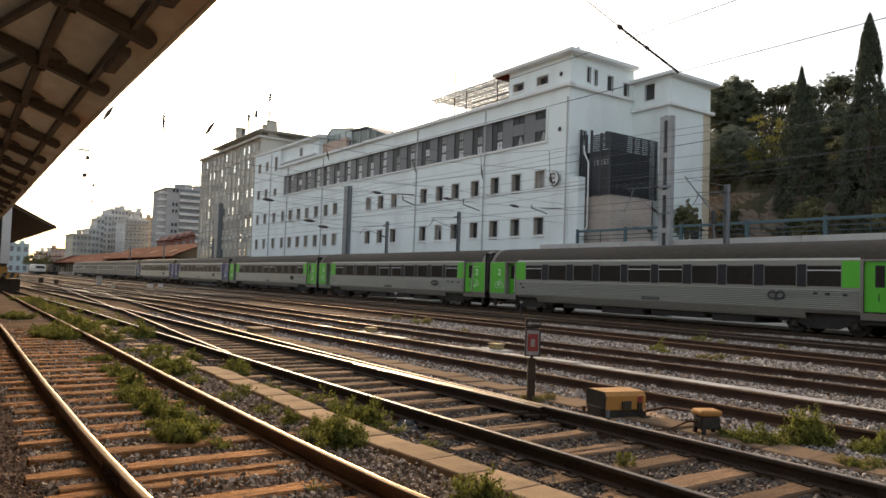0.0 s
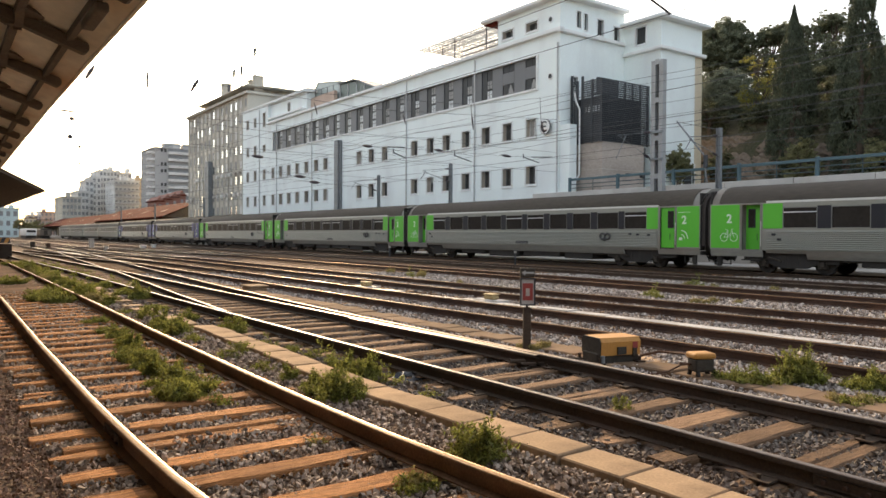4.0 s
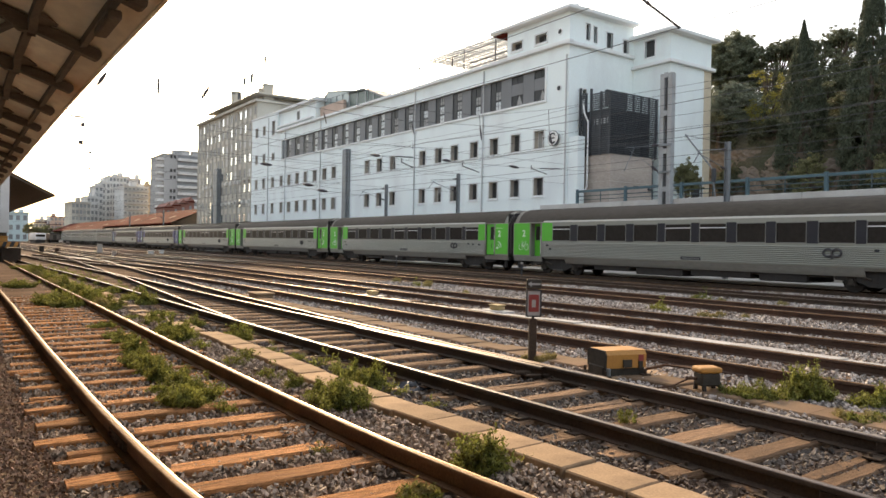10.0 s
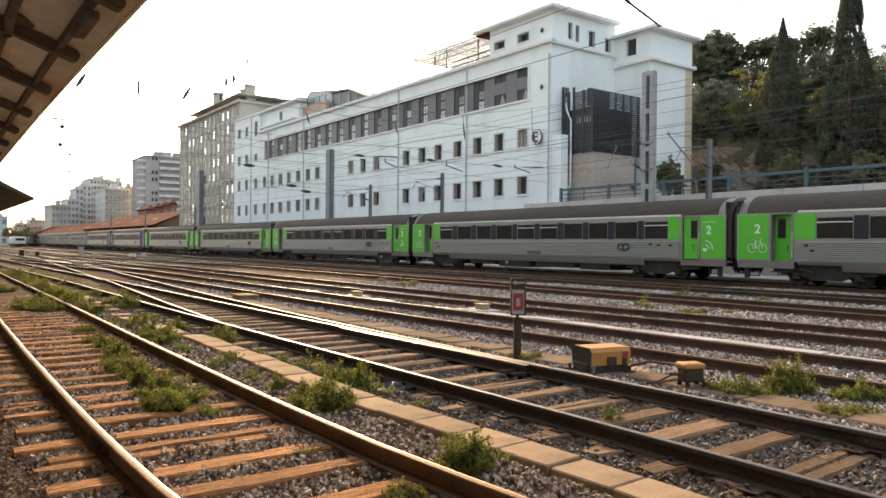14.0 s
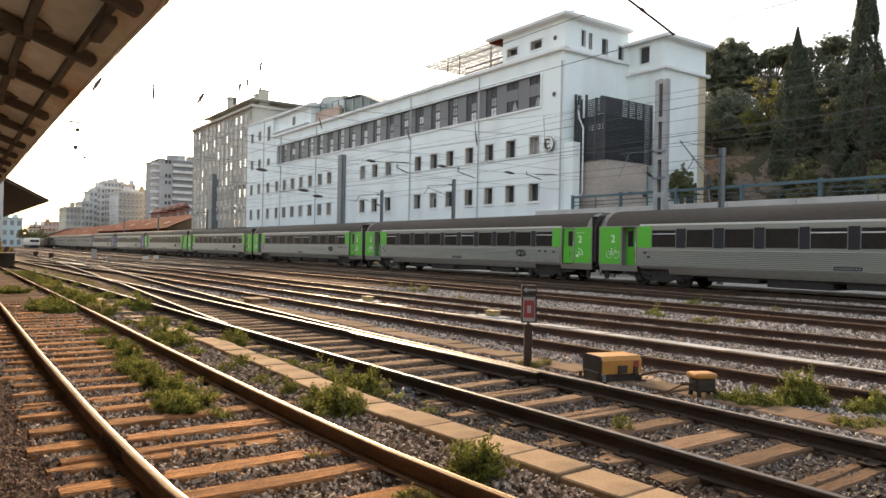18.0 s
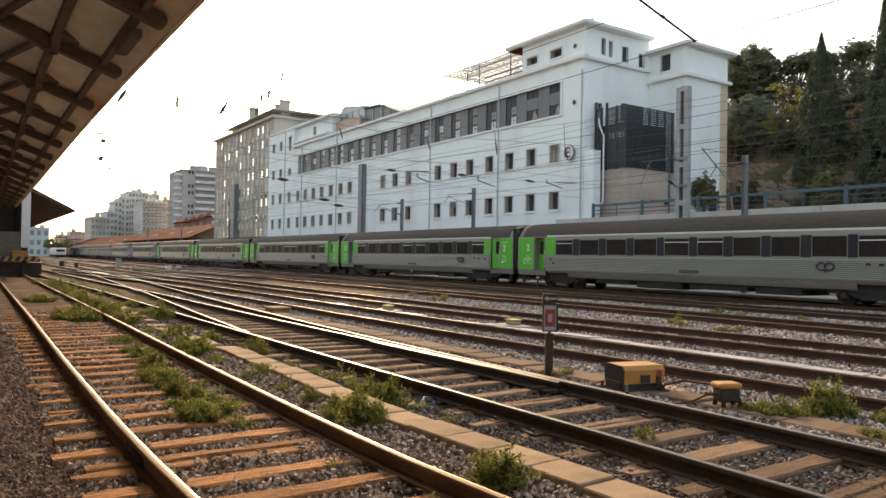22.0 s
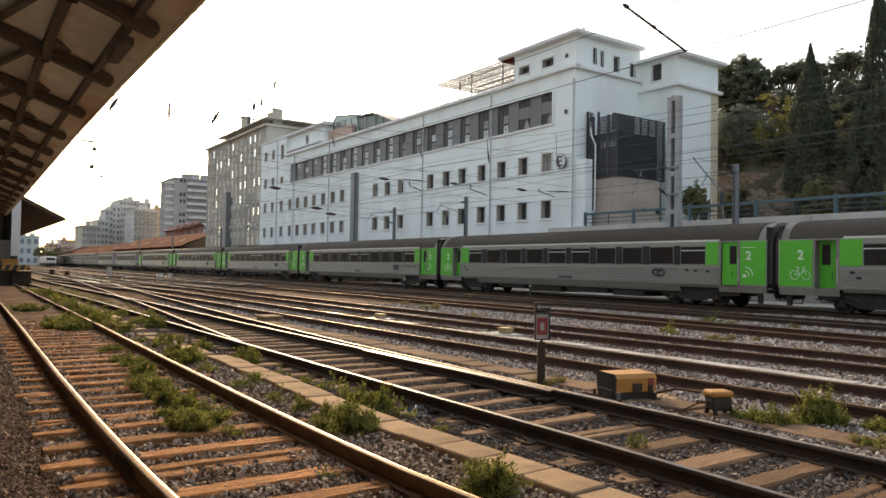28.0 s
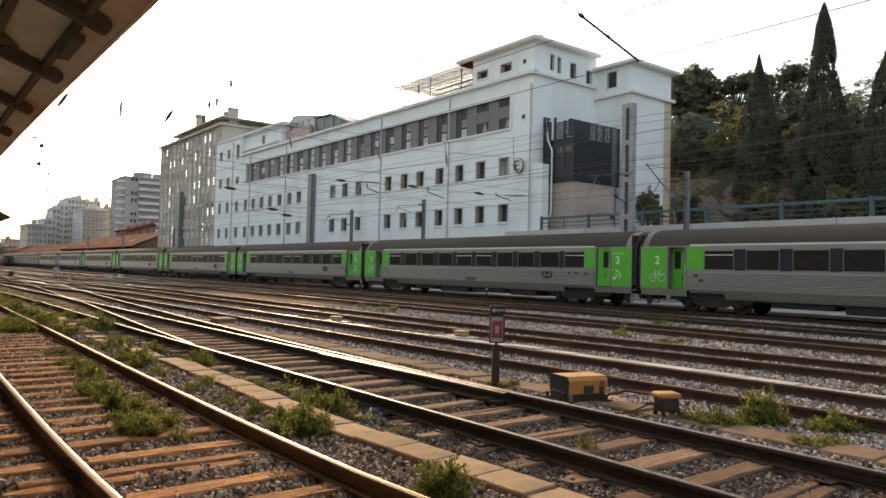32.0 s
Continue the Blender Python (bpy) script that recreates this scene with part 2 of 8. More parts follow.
STEEL_BODY = mat("stainless_body", (0.275, 0.285, 0.25), 0.42, 0.42, var=0.10, s1=0.6, s2=12, bump=0.03, dist=0.002, dirt=(0.30, 0.275, 0.245), amount=0.5, stretch=(1, 0.3, 2))
SKIRT = mat("dusty_skirt_paint", (0.22, 0.215, 0.19), 0.65, 0.1, var=0.15, s1=0.6, s2=12, bump=0.05, dirt=(0.175, 0.13, 0.095), amount=0.8, stretch=(1, 0.3, 1))
ROOF_P = mat("coach_roof_paint", (0.066, 0.058, 0.047), 0.7, spec=0.08, var=0.22, s1=0.5, s2=9, bump=0.1, dirt=(0.085, 0.075, 0.066), amount=0.6, stretch=(1, 0.25, 1))
MARK_GREEN = mat("pale_green_marking", (0.66, 0.80, 0.62), 0.6, var=0.08, bump=0.0)
YELLOW_DUST = mat("dusty_yellow_paint", (0.42, 0.31, 0.14), 0.7, var=0.2, s1=5, s2=40, bump=0.05, dirt=(0.25, 0.2, 0.13), amount=0.6)
GREEN = mat("lime_green_paint", (0.09, 0.47, 0.03), 0.45, var=0.06, s1=0.8, s2=20, bump=0.02)
BLUE = mat("indigo_paint", (0.06, 0.07, 0.21), 0.45, var=0.06, s1=0.8, s2=20, bump=0.02)
NAVY = mat("navy_pillar_panel", (0.026, 0.027, 0.033), 0.4, spec=0.25, var=0.1, bump=0.0)
TINT = mat("tinted_window", (0.034, 0.030, 0.026), 0.3, spec=0.04, var=0.2, s1=0.7, s2=6, bump=0.0)
SILVER = mat("bright_metal", (0.62, 0.63, 0.60), 0.4, 0.6, var=0.08, bump=0.0)
BELLOWS = mat("dusty_bellows_rubber", (0.045, 0.038, 0.032), 0.85, var=0.25, s1=2, s2=25, bump=0.1)
FRAME_DULL = mat("dull_grey_window_frame", (0.21, 0.21, 0.195), 0.6, 0.3, var=0.1, bump=0.0)
STRIP = mat("dull_aluminium_strip", (0.56, 0.57, 0.53), 0.5, 0.4, var=0.1, bump=0.0)
RUBBER = mat("black_rubber", (0.022, 0.022, 0.024), 0.8, var=0.2, bump=0.05)
UNDER = mat("underframe_grime", (0.027, 0.024, 0.021), 0.85, var=0.4, s1=2, s2=25, bump=0.2)
WHITE_P = mat("white_marking", (0.78, 0.78, 0.76), 0.6, var=0.05, bump=0.0)
LOGO_P = mat("faded_dark_marking", (0.05, 0.05, 0.052), 0.6, var=0.1, bump=0.0)
BLACK_P = mat("black_marking", (0.025, 0.026, 0.03), 0.6, var=0.1, bump=0.0)
GLASS = mat("dark_glass", (0.062, 0.063, 0.062), 0.25, spec=0.12, var=0.15, s1=0.5, s2=4, bump=0.0)
CURTAIN = mat("pale_blind", (0.30, 0.30, 0.285), 0.6, var=0.1, bump=0.0)
# sign white, like RED_P, dulled for its backlit shade; dirt on top
SIGN_W = mat("dusty_shaded_board", (0.36, 0.34, 0.32), 0.6, var=0.15, s1=6, s2=60, bump=0.0, dirt=(0.28, 0.24, 0.2), amount=0.6)
ORANGE = mat("weathered_orange_paint", (0.44, 0.205, 0.04), 0.6, var=0.14, s1=5, s2=40, bump=0.08, dist=0.003, dirt=(0.42, 0.20, 0.05), amount=0.5)
SCRAP_P = mat("shiny_black_plastic", (0.012, 0.012, 0.013), 0.25, var=0.2, bump=0.1)
CAST = mat("cast_iron", (0.055, 0.047, 0.038), 0.8, 0.1, spec=0.2, var=0.3, s1=8, s2=60, bump=0.2, dist=0.003)
RED_P = mat("red_enamel", (0.25, 0.034, 0.028), 0.5, var=0.08, bump=0.0)
GRIMY = mat("grimy_plaster", (0.34, 0.31, 0.27), 0.9, var=0.25, s1=0.4, s2=8, bump=0.1, dirt=(0.15, 0.13, 0.11), amount=0.8, stretch=(1, 1, 0.4))
TIMBER = mat("old_dark_timber", (0.135, 0.114, 0.09), 0.85, var=0.3, s1=2, s2=25, bump=0.3, stretch=(1, 1, 4))
BOARDS = mat("stained_roof_boards", (0.76, 0.71, 0.57), 0.85, var=0.16, s1=0.6, s2=5, bump=0.06, dirt=(0.56, 0.36, 0.20), amount=0.95, rnd=0.16, stretch=(1, 0.5, 1))
CERAMIC = mat("brown_ceramic", (0.05, 0.04, 0.045), 0.6, var=0.15, bump=0.0)
WIRE = mat("grey_wire", (0.09, 0.09, 0.095), 0.6, 0.3, var=0.1, bump=0.0)
BARK = mat("bark", (0.10, 0.075, 0.055), 0.95, var=0.4, s1=3, s2=20, bump=0.6, dist=0.02)
ROCK = mat("hill_rock", (0.195, 0.152, 0.116), 0.95, var=0.35, s1=0.5, s2=5, bump=0.8, dist=0.1, dirt=(0.10, 0.085, 0.05), amount=0.8)
HILL = mat("hill_scrub", (0.085, 0.075, 0.045), 0.95, var=0.45, s1=0.4, s2=5, bump=0.9, dist=0.15, dirt=(0.045, 0.055, 0.025), amount=0.9)


def leaf_mat(name, col, rnd=0.35, trans=0.25):
    m = mat(name, col, 0.65, var=0.15, s1=0.8, s2=8, bump=0.0, rnd=rnd, island=True, spec=0.3)
    b = m.node_tree.nodes["Principled BSDF"]
    b.inputs["Transmission Weight"].default_value = 0.0
    n, l = m.node_tree.nodes, m.node_tree.links
    tr = n.new("ShaderNodeBsdfTranslucent")
    mixs = n.new("ShaderNodeMixShader")
    mixs.inputs[0].default_value = trans
    src = b.inputs["Base Color"].links[0].from_socket
    l.new(src, tr.inputs["Color"])
    l.new(b.outputs[0], mixs.inputs[1])
    l.new(tr.outputs[0], mixs.inputs[2])
    l.new(mixs.outputs[0], n["Material Output"].inputs["Surface"])
    return m


WEED = leaf_mat("weed_leaf", (0.195, 0.205, 0.05), 0.75, 0.5)
DRY = leaf_mat("dry_grass", (0.30, 0.25, 0.10), 0.3, 0.35)
CYPRESS = leaf_mat("cypress_leaf", (0.085, 0.10, 0.064), 0.45, 0.28)
PINE = leaf_mat("pine_needle", (0.18, 0.197, 0.13), 0.45, 0.42)
BUSH = leaf_mat("bush_leaf", (0.115, 0.125, 0.075), 0.45, 0.38)
GREY_LEAF = leaf_mat("grey_green_leaf", (0.20, 0.225, 0.165), 0.35, 0.15)
YELLOW_LEAF = leaf_mat("yellowing_leaf", (0.27, 0.255, 0.06), 0.4, 0.4)


# ---- mesh helpers ----
class MB:
    """Collects boxes, prisms and tubes into one mesh."""

    def __init__(self):
        self.v, self.f = [], []

    def add(self, verts, faces):
        k = len(self.v)
        self.v += [tuple(p) for p in verts]
        self.f += [tuple(i + k for i in f) for f in faces]
        return self

    def box(self, x0, x1, y0, y1, z0, z1):
        return self.add([(x0, y0, z0), (x1, y0, z0), (x1, y1, z0), (x0, y1, z0), (x0, y0, z1), (x1, y0, z1), (x1, y1, z1), (x0, y1, z1)],
                        [(0, 3, 2, 1), (4, 5, 6, 7), (0, 1, 5, 4), (1, 2, 6, 5), (2, 3, 7, 6), (3, 0, 4, 7)])

    def cbox(self, x0, x1, y0, y1, z0, z1, c=0.02, seg=1):
        bm = bmesh.new()
        bmesh.ops.create_cube(bm, size=1)
        for p in bm.verts:
            p.co = (x0 + (p.co.x + 0.5) * (x1 - x0), y0 + (p.co.y + 0.5) * (y1 - y0), z0 + (p.co.z + 0.5) * (z1 - z0))
        bmesh.ops.bevel(bm, geom=bm.edges[:], offset=c, segments=seg, affect="EDGES", profile=0.5)
        bm.verts.index_update()
        self.add([p.co[:] for p in bm.verts], [[p.index for p in f.verts] for f in bm.faces])
        bm.free()
        return self

    def prism(self, prof, axis, a, b, cap=True):
        """A profile of 2D points swept along an axis (0, 1, 2) from a to b."""
        n = len(prof)

        def put(p, s):
            q = list(p)
            q.insert(axis, s)
            return q
        verts = [put(p, a) for p in prof] + [put(p, b) for p in prof]
        faces = [(i, (i + 1) % n, n + (i + 1) % n, n + i) for i in range(n)]
        if cap:
            faces += [tuple(range(n - 1, -1, -1)), tuple(range(n, 2 * n))]
        return self.add(verts, faces)

    def tube(self, p0, p1, r, n=8, r2=None, cap=True):
        p0, p1 = Vector(p0), Vector(p1)
        d = (p1 - p0).normalized()
        u = d.orthogonal().normalized()
        w = d.cross(u)
        r2 = r if r2 is None else r2
        ring = [(math.cos(2 * math.pi * i / n), math.sin(2 * math.pi * i / n)) for i in range(n)]
        verts = [p0 + (u * c + w * s) * r for c, s in ring] + [p1 + (u * c + w * s) * r2 for c, s in ring]
        faces = [(i, (i + 1) % n, n + (i + 1) % n, n + i) for i in range(n)]
        if cap:
            faces += [tuple(range(n - 1, -1, -1)), tuple(range(n, 2 * n))]
        return self.add(verts, faces)

    def path(self, pts, r, n=6):
        """One unbroken tube along a line of points."""
        pts = [Vector(p) for p in pts]
        rings, u = [], None
        for i, p in enumerate(pts):
            d = (pts[min(i + 1, len(pts) - 1)] - pts[max(i - 1, 0)]).normalized()
            u = d.orthogonal() if u is None else u - d * u.dot(d)
            u.normalize()
            w = d.cross(u)
            rings += [p + (u * math.cos(2 * math.pi * k / n) + w * math.sin(2 * math.pi * k / n)) * r for k in range(n)]
        m = len(pts)
        faces = [(i * n + k, i * n + (k + 1) % n, (i + 1) * n + (k + 1) % n, (i + 1) * n + k) for i in range(m - 1) for k in range(n)]
        faces += [tuple(range(n - 1, -1, -1)), tuple(range((m - 1) * n, m * n))]
        return self.add(rings, faces)

    def mesh(self, name, smooth=False):
        me = bpy.data.meshes.new(name)
        me.from_pydata(self.v, [], self.f)
        if smooth:
            me.polygons.foreach_set("use_smooth", [True] * len(me.polygons))
            me.set_sharp_from_angle(angle=radians(40))
        return me


def part(name, mb, material, parent=None, label="", smooth=False):
    """Links an MB (or a ready mesh) as one object under a thing or a part."""
    me = mb.mesh(name, smooth) if isinstance(mb, MB) else mb
    if not me.materials:
        me.materials.append(material)
    ob = new(name, me)
    if parent:
        ob.parent = parent
    if label:
        ob["label"] = label
    return ob


def thing(name, label, category, group="", kind="", at=(0, 0, 0)):
    ob = new(name)
    ob.empty_display_size = 0.2
    ob.location = at
    return tagged(ob, label, category, group, kind)


def letters(text, size, x, y, z, face, thick=0.004):
    """A mesh of characters: face '-x' stands in the YZ plane and is read from -X; '-y' in the XZ plane, read from -Y."""
    cu = bpy.data.curves.new("writing", "FONT")
    cu.offset = 0.012 * size / 0.5
    cu.body, cu.size, cu.extrude, cu.align_x, cu.align_y = text, size, thick, "CENTER", "CENTER"
    ob = bpy.data.objects.new("writing", cu)
    me = bpy.data.meshes.new_from_object(ob)
    bpy.data.objects.remove(ob)
    bpy.data.curves.remove(cu)
    turn = pose(0, 0, 0, 90, 0, -90) if face == "-x" else pose(0, 0, 0, 90, 0, 0)
    me.transform(Matrix.Translation((x, y, z)) @ turn)
    return me


def curve_x(knots):
    """A smooth X(Y) through knots (Y, X)."""
    ys, xs = [k[0] for k in knots], [k[1] for k in knots]
    return lambda y: float(np.interp(y, ys, xs))


# ---- ground ----
def build_ground():
    g = MB()
    xs = [-3000, -60, -12, 0, 12, 36.9, 3000]
    ys = [-3000, -60, 0, 60, 200, 3000]
    for i in range(len(xs) - 1):
        for j in range(len(ys) - 1):
            g.add([(xs[i], ys[j], -0.23), (xs[i + 1], ys[j], -0.23), (xs[i + 1], ys[j + 1], -0.23), (xs[i], ys[j + 1], -0.23)], [(0, 1, 2, 3)])
    tagged(part("ground", g, BALLAST), "brown-grey railway ballast and cinders between the tracks", "ground", kind="structure")


build_ground()
tagged(part("ballast_bed", MB().prism([(-3.2, -0.24), (-1.6, -0.222), (3.5, -0.222), (3.78, -0.155), (3.93, -0.145), (3.93, -0.24)][::-1], 1, -40, 57), BALLAST), "brown ballast bed under the siding", "ballast", kind="structure")

# centre lines of the tracks, (Y, X)
TRACKS = {
    "a": curve_x([(-40, 2.75), (0, 2.47), (2.5, 2.38), (3.0, 2.345), (3.5, 2.305), (4.0, 2.255), (4.5, 2.215), (5.0, 2.185), (6.0, 2.155), (7.0, 2.14), (8, 2.132), (12, 2.145), (17, 2.20), (21, 2.25), (26, 2.285), (38, 2.37), (58, 2.55)]),
    "b": curve_x([(-40, 6.0), (5, 5.99), (11, 5.9), (20, 5.80), (33, 5.75), (50, 5.3), (80, 4.9), (260, 3.0)]),
    "branch": curve_x([(7.0, 5.95), (14, 6.05), (22, 6.40), (31, 6.95), (37, 7.32), (45, 7.9), (58, 8.8), (75, 9.7), (260, 12)]),
    "c": curve_x([(-40, 10.4), (5, 10.33), (9, 10.2), (14, 10.0), (20, 9.95), (75, 9.7), (260, 9)]),
    "d": curve_x([(-40, 15.2), (6, 14.7), (11, 14.25), (14, 14.0), (18, 13.75), (24, 13.7), (260, 13.2)]),
    "e": curve_x([(-40, 19.9), (260, 19.3)]),
    "g": curve_x([(-40, 25.4), (260, 25.2)]),
    "f": curve_x([(-40, 31.3), (400, 31.3)]),
}
GAUGE = 1.668
RAIL_SECTION = [(-0.036, -0.012), (-0.036, -0.042), (-0.009, -0.055), (-0.009, -0.135), (-0.07, -0.15), (-0.07, -0.162),
                (0.07, -0.162), (0.07, -0.15), (0.009, -0.135), (0.009, -0.055), (0.036, -0.042), (0.036, -0.012), (0.030, -0.004), (0.024, -0.0025), (-0.024, -0.0025), (-0.030, -0.004)]
WIDE_HEAD = [(-0.0362, -0.0115), (-0.0315, -0.0035), (-0.0235, -0.0008), (-0.011, 0.0006), (0.011, 0.0006), (0.0235, -0.0008), (0.0315, -0.0035), (0.0362, -0.0115)]
BAND = [(0.006, 0.0012), (0.010, 0.0020), (0.018, 0.0016), (0.024, 0.0006), (0.030, -0.0018)]
WIDE_BAND = [(-0.016, 0.0010), (-0.010, 0.0022), (0.010, 0.0022), (0.020, 0.0010), (0.030, -0.0018)]
HEAD_SECTION = [(-0.0345, -0.0082), (-0.0305, -0.0030), (-0.0225, -0.0008), (-0.011, 0.0004), (0.011, 0.0004), (0.0225, -0.0008), (0.0305, -0.0030)]


def sweep(section, fx, off, ys, closed=True):
    mb = MB()
    n = len(section)
    verts, faces = [], []
    for y in ys:
        x = fx(y) + off
        verts += [(x + px, y, pz) for px, pz in section]
    m = n if closed else n - 1
    for k in range(len(ys) - 1):
        for i in range(m):
            j = (i + 1) % n
            faces.append((k * n + i, (k + 1) * n + i, (k + 1) * n + j, k * n + j))
    return mb.add(verts, faces)


def steps(y0, y1):
    out, y = [], y0
    while y < y1:
        out.append(y)
        y += 1.0 if y < 60 else 8.0
    return out + [y1]


def make_rail(track, fx, off, y0, y1, body, head):
    ys = steps(y0, y1)
    r = part("rail", sweep(RAIL_SECTION, fx, off, ys), body, track, smooth=True)
    if head in (GOLDHEAD, DULLHEAD):
        part("railhead", sweep(WIDE_HEAD, fx, off, ys, False), WORNHEAD, r, "brown worn rail top", smooth=True)
        part("running_band", sweep(BAND if head == GOLDHEAD else WIDE_BAND, fx, off, ys, False), head, r, "narrow bright running band", smooth=True)
    elif head == RAILHEAD:
        part("railhead", sweep(WIDE_HEAD, fx, off, ys, False), BLACKHEAD, r, "dark oily rail top", smooth=True)
        part("running_band", sweep(WIDE_BAND, fx, off, ys, False), head, r, "polished running band", smooth=True)
    else:
        part("railhead", sweep(HEAD_SECTION, fx, off, ys, False), head, r, "worn running surface", smooth=True)
    return r


def sleeper_mesh(length, width, height, seed, forced=None):
    """A weathered timber beam along X: uneven ends and top, chamfered edges."""
    rnd = random.Random(seed)
    mb = MB()
    n = 9
    split = rnd.choice((None, None, rnd.uniform(-0.04, 0.05)))
    split = forced if forced is not None else split
    width *= rnd.uniform(0.85, 1.25) if split is None else rnd.uniform(1.1, 1.45)
    strips = [(-width / 2, width / 2)] if split is None else [(-width / 2, split - 0.006), (split + 0.008, width / 2)]
    for s0, s1 in strips:
        verts, faces = [], []
        e0, e1 = -length / 2 + rnd.uniform(-0.05, 0.10), length / 2 - rnd.uniform(-0.05, 0.16)
        drop = rnd.uniform(0, 0.02) if split is not None else 0
        for i in range(n):
            x = e0 + (e1 - e0) * i / (n - 1)
            j = [rnd.uniform(-0.006, 0.006) for _ in range(6)]
            w0, w1 = s0 + j[0] * 1.3, s1 + j[1] * 1.3
            if i in (0, n - 1):
                w0, w1 = w0 + rnd.uniform(0, 0.25) * (s1 - s0), w1 - rnd.uniform(0, 0.2) * (s1 - s0)
            verts += [(x, w0, -height), (x, w0, -0.02 + j[2] - drop), (x, w0 + 0.018, j[3] - drop), (x, w1 - 0.018, j[4] - drop), (x, w1, -0.02 + j[5] - drop), (x, w1, -height)]
        for i in range(n - 1):
            for k in range(6):
                m = (k + 1) % 6
                faces.append((i * 6 + k, (i + 1) * 6 + k, (i + 1) * 6 + m, i * 6 + m))
        faces += [(0, 1, 2, 3, 4, 5), tuple(range((n - 1) * 6 + 5, (n - 1) * 6 - 1, -1))]
        mb.add(verts, [f[::-1] for f in faces])
    me = mb.mesh("sleeper")
    me.materials.append(SLEEPER)
    return me


SLEEPERS = [sleeper_mesh(2.66, 0.25, 0.13, s) for s in range(11)]
WIDE_SLEEPER = sleeper_mesh(2.66, 0.27, 0.13, 31, 0.02)
FIXING = MB().box(-0.17, 0.17, -0.075, 0.075, 0, 0.014).tube((-0.11, 0.03, 0.0), (-0.11, 0.03, 0.045), 0.018, 6).tube((0.11, -0.03, 0), (0.11, -0.03, 0.045), 0.018, 6).mesh("rail_chair")
FIXING.materials.append(DARK_RUST)
rng = random.Random(4)


SLEEPERS_DARK = [m.copy() for m in SLEEPERS]
for m in SLEEPERS_DARK:
    m.materials[0] = SLEEPER_DARK
SPLIT_DARK = sleeper_mesh(2.66, 0.26, 0.13, 33, 0.01)
SPLIT_DARK.materials[0] = SLEEPER_DARK


def lay_sleepers(track, fx, first, pitch, last, z=-0.165, kinds=SLEEPERS, doubles=()):
    y, k = first, 0
    while y < last:
        s = part("sleeper", WIDE_SLEEPER if kinds is SLEEPERS and 6.4 < y < 6.6 else SPLIT_DARK if k in doubles else kinds[(k * 3 + (1 if doubles else 0)) % 11], None, track)
        s.location = (fx(y) - (0.07 if kinds is SLEEPERS else 0) + rng.uniform(-0.06, 0.06), y + rng.uniform(-0.04, 0.04), z + rng.uniform(-0.012, 0.006))
        s.location.z += 0.014 if kinds is SLEEPERS and 6.4 < y < 6.6 else 0
        s.rotation_euler = (0, 0, rng.uniform(-0.03, 0.03) + rng.choice((0, 0, math.pi)))
        if y < 12 and z > -0.18 and kinds is not SLEEPERS:
            for side in (-1, 1):
                f = part("rail_chair", FIXING, None, s)
                f.location = (side * (GAUGE / 2 + 0.036), 0, 0.0)
        y += pitch
        k += 1


def joined_sleepers(track, fx, first, last, z, pitch=0.65):
    mb = MB()
    y = first
    while y < last:
        x = fx(y) + rng.uniform(-0.06, 0.06)
        mb.box(x - 1.3, x + 1.3, y - 0.12, y + 0.12, z - 0.1, z + rng.uniform(-0.015, 0.01))
        y += pitch + rng.uniform(-0.03, 0.03)
    tagged(part("sleeper_rest", mb, SLEEPER_DARK, track), kind="stuff")


def make_track(key, label, y0, y1, body, head):
    t = thing("railway_track", label, "railway track", "station tracks")
    fx = TRACKS[key]
    half = GAUGE / 2 + 0.036
    for side in (-1, 1):
        make_rail(t, fx, side * half, y0, y1, body, BLACKHEAD if key == "b" and side < 0 else RAILHEAD if key == "b" else head)
    return t, fx


t_a, f_a = make_track("a", "siding with worn timber sleepers and weeds between its rails", -12, 57.5, SIDING_RUST, GOLDHEAD)
lay_sleepers(t_a, f_a, -11.27, 0.658, 44, -0.155)
t_b, f_b = make_track("b", "turnout track with dark oiled rails on timber sleepers", -12, 260, DARK_RUST, RAILHEAD)
lay_sleepers(t_b, f_b, -11.36, 0.68, 46, -0.156, kinds=SLEEPERS_DARK, doubles=(21, 25))
t_br = thing("turnout_branch", "diverging rails of a turnout with a crossing frog", "railway track", "station tracks")
f_br = TRACKS["branch"]
make_rail(t_br, lambda y: min(f_br(y) - GAUGE / 2 + 0.034 if y > 33 else 99, f_b(y) - GAUGE / 2 - 0.036 + 0.06 + 0.081 * (y - 15)), 0.0, 15, 260, DARK_RUST, TANHEAD)
make_rail(t_br, f_br, GAUGE / 2 + 0.036 + 0.07, 6.2, 260, DARK_RUST, TANHEAD)
joined_sleepers(t_br, f_br, 34, 70, -0.17)
t_c, f_c = make_track("c", "rusty railway track half sunk in ballast", -30, 300, RUST, DULLHEAD)
t_d, f_d = make_track("d", "rusty railway track half sunk in ballast", -30, 300, RUST, DULLHEAD)
t_e, f_e = make_track("e", "rusty railway track with polished railheads", -30, 300, RUST, DULLHEAD)
t_g, f_g = make_track("g", "shaded railway track beside the platform line", -30, 300, DARK_RUST, TANHEAD)
t_f, f_f = make_track("f", "platform line under the passenger train", -30, 420, DARK_RUST, TANHEAD)
for tt, ff in ((t_c, f_c), (t_d, f_d), (t_e, f_e), (t_g, f_g), (t_f, f_f)):
    lay_sleepers(tt, ff, 1.3, 0.65, 34, -0.185, kinds=SLEEPERS_DARK)
    joined_sleepers(tt, ff, 34, 90, -0.185)


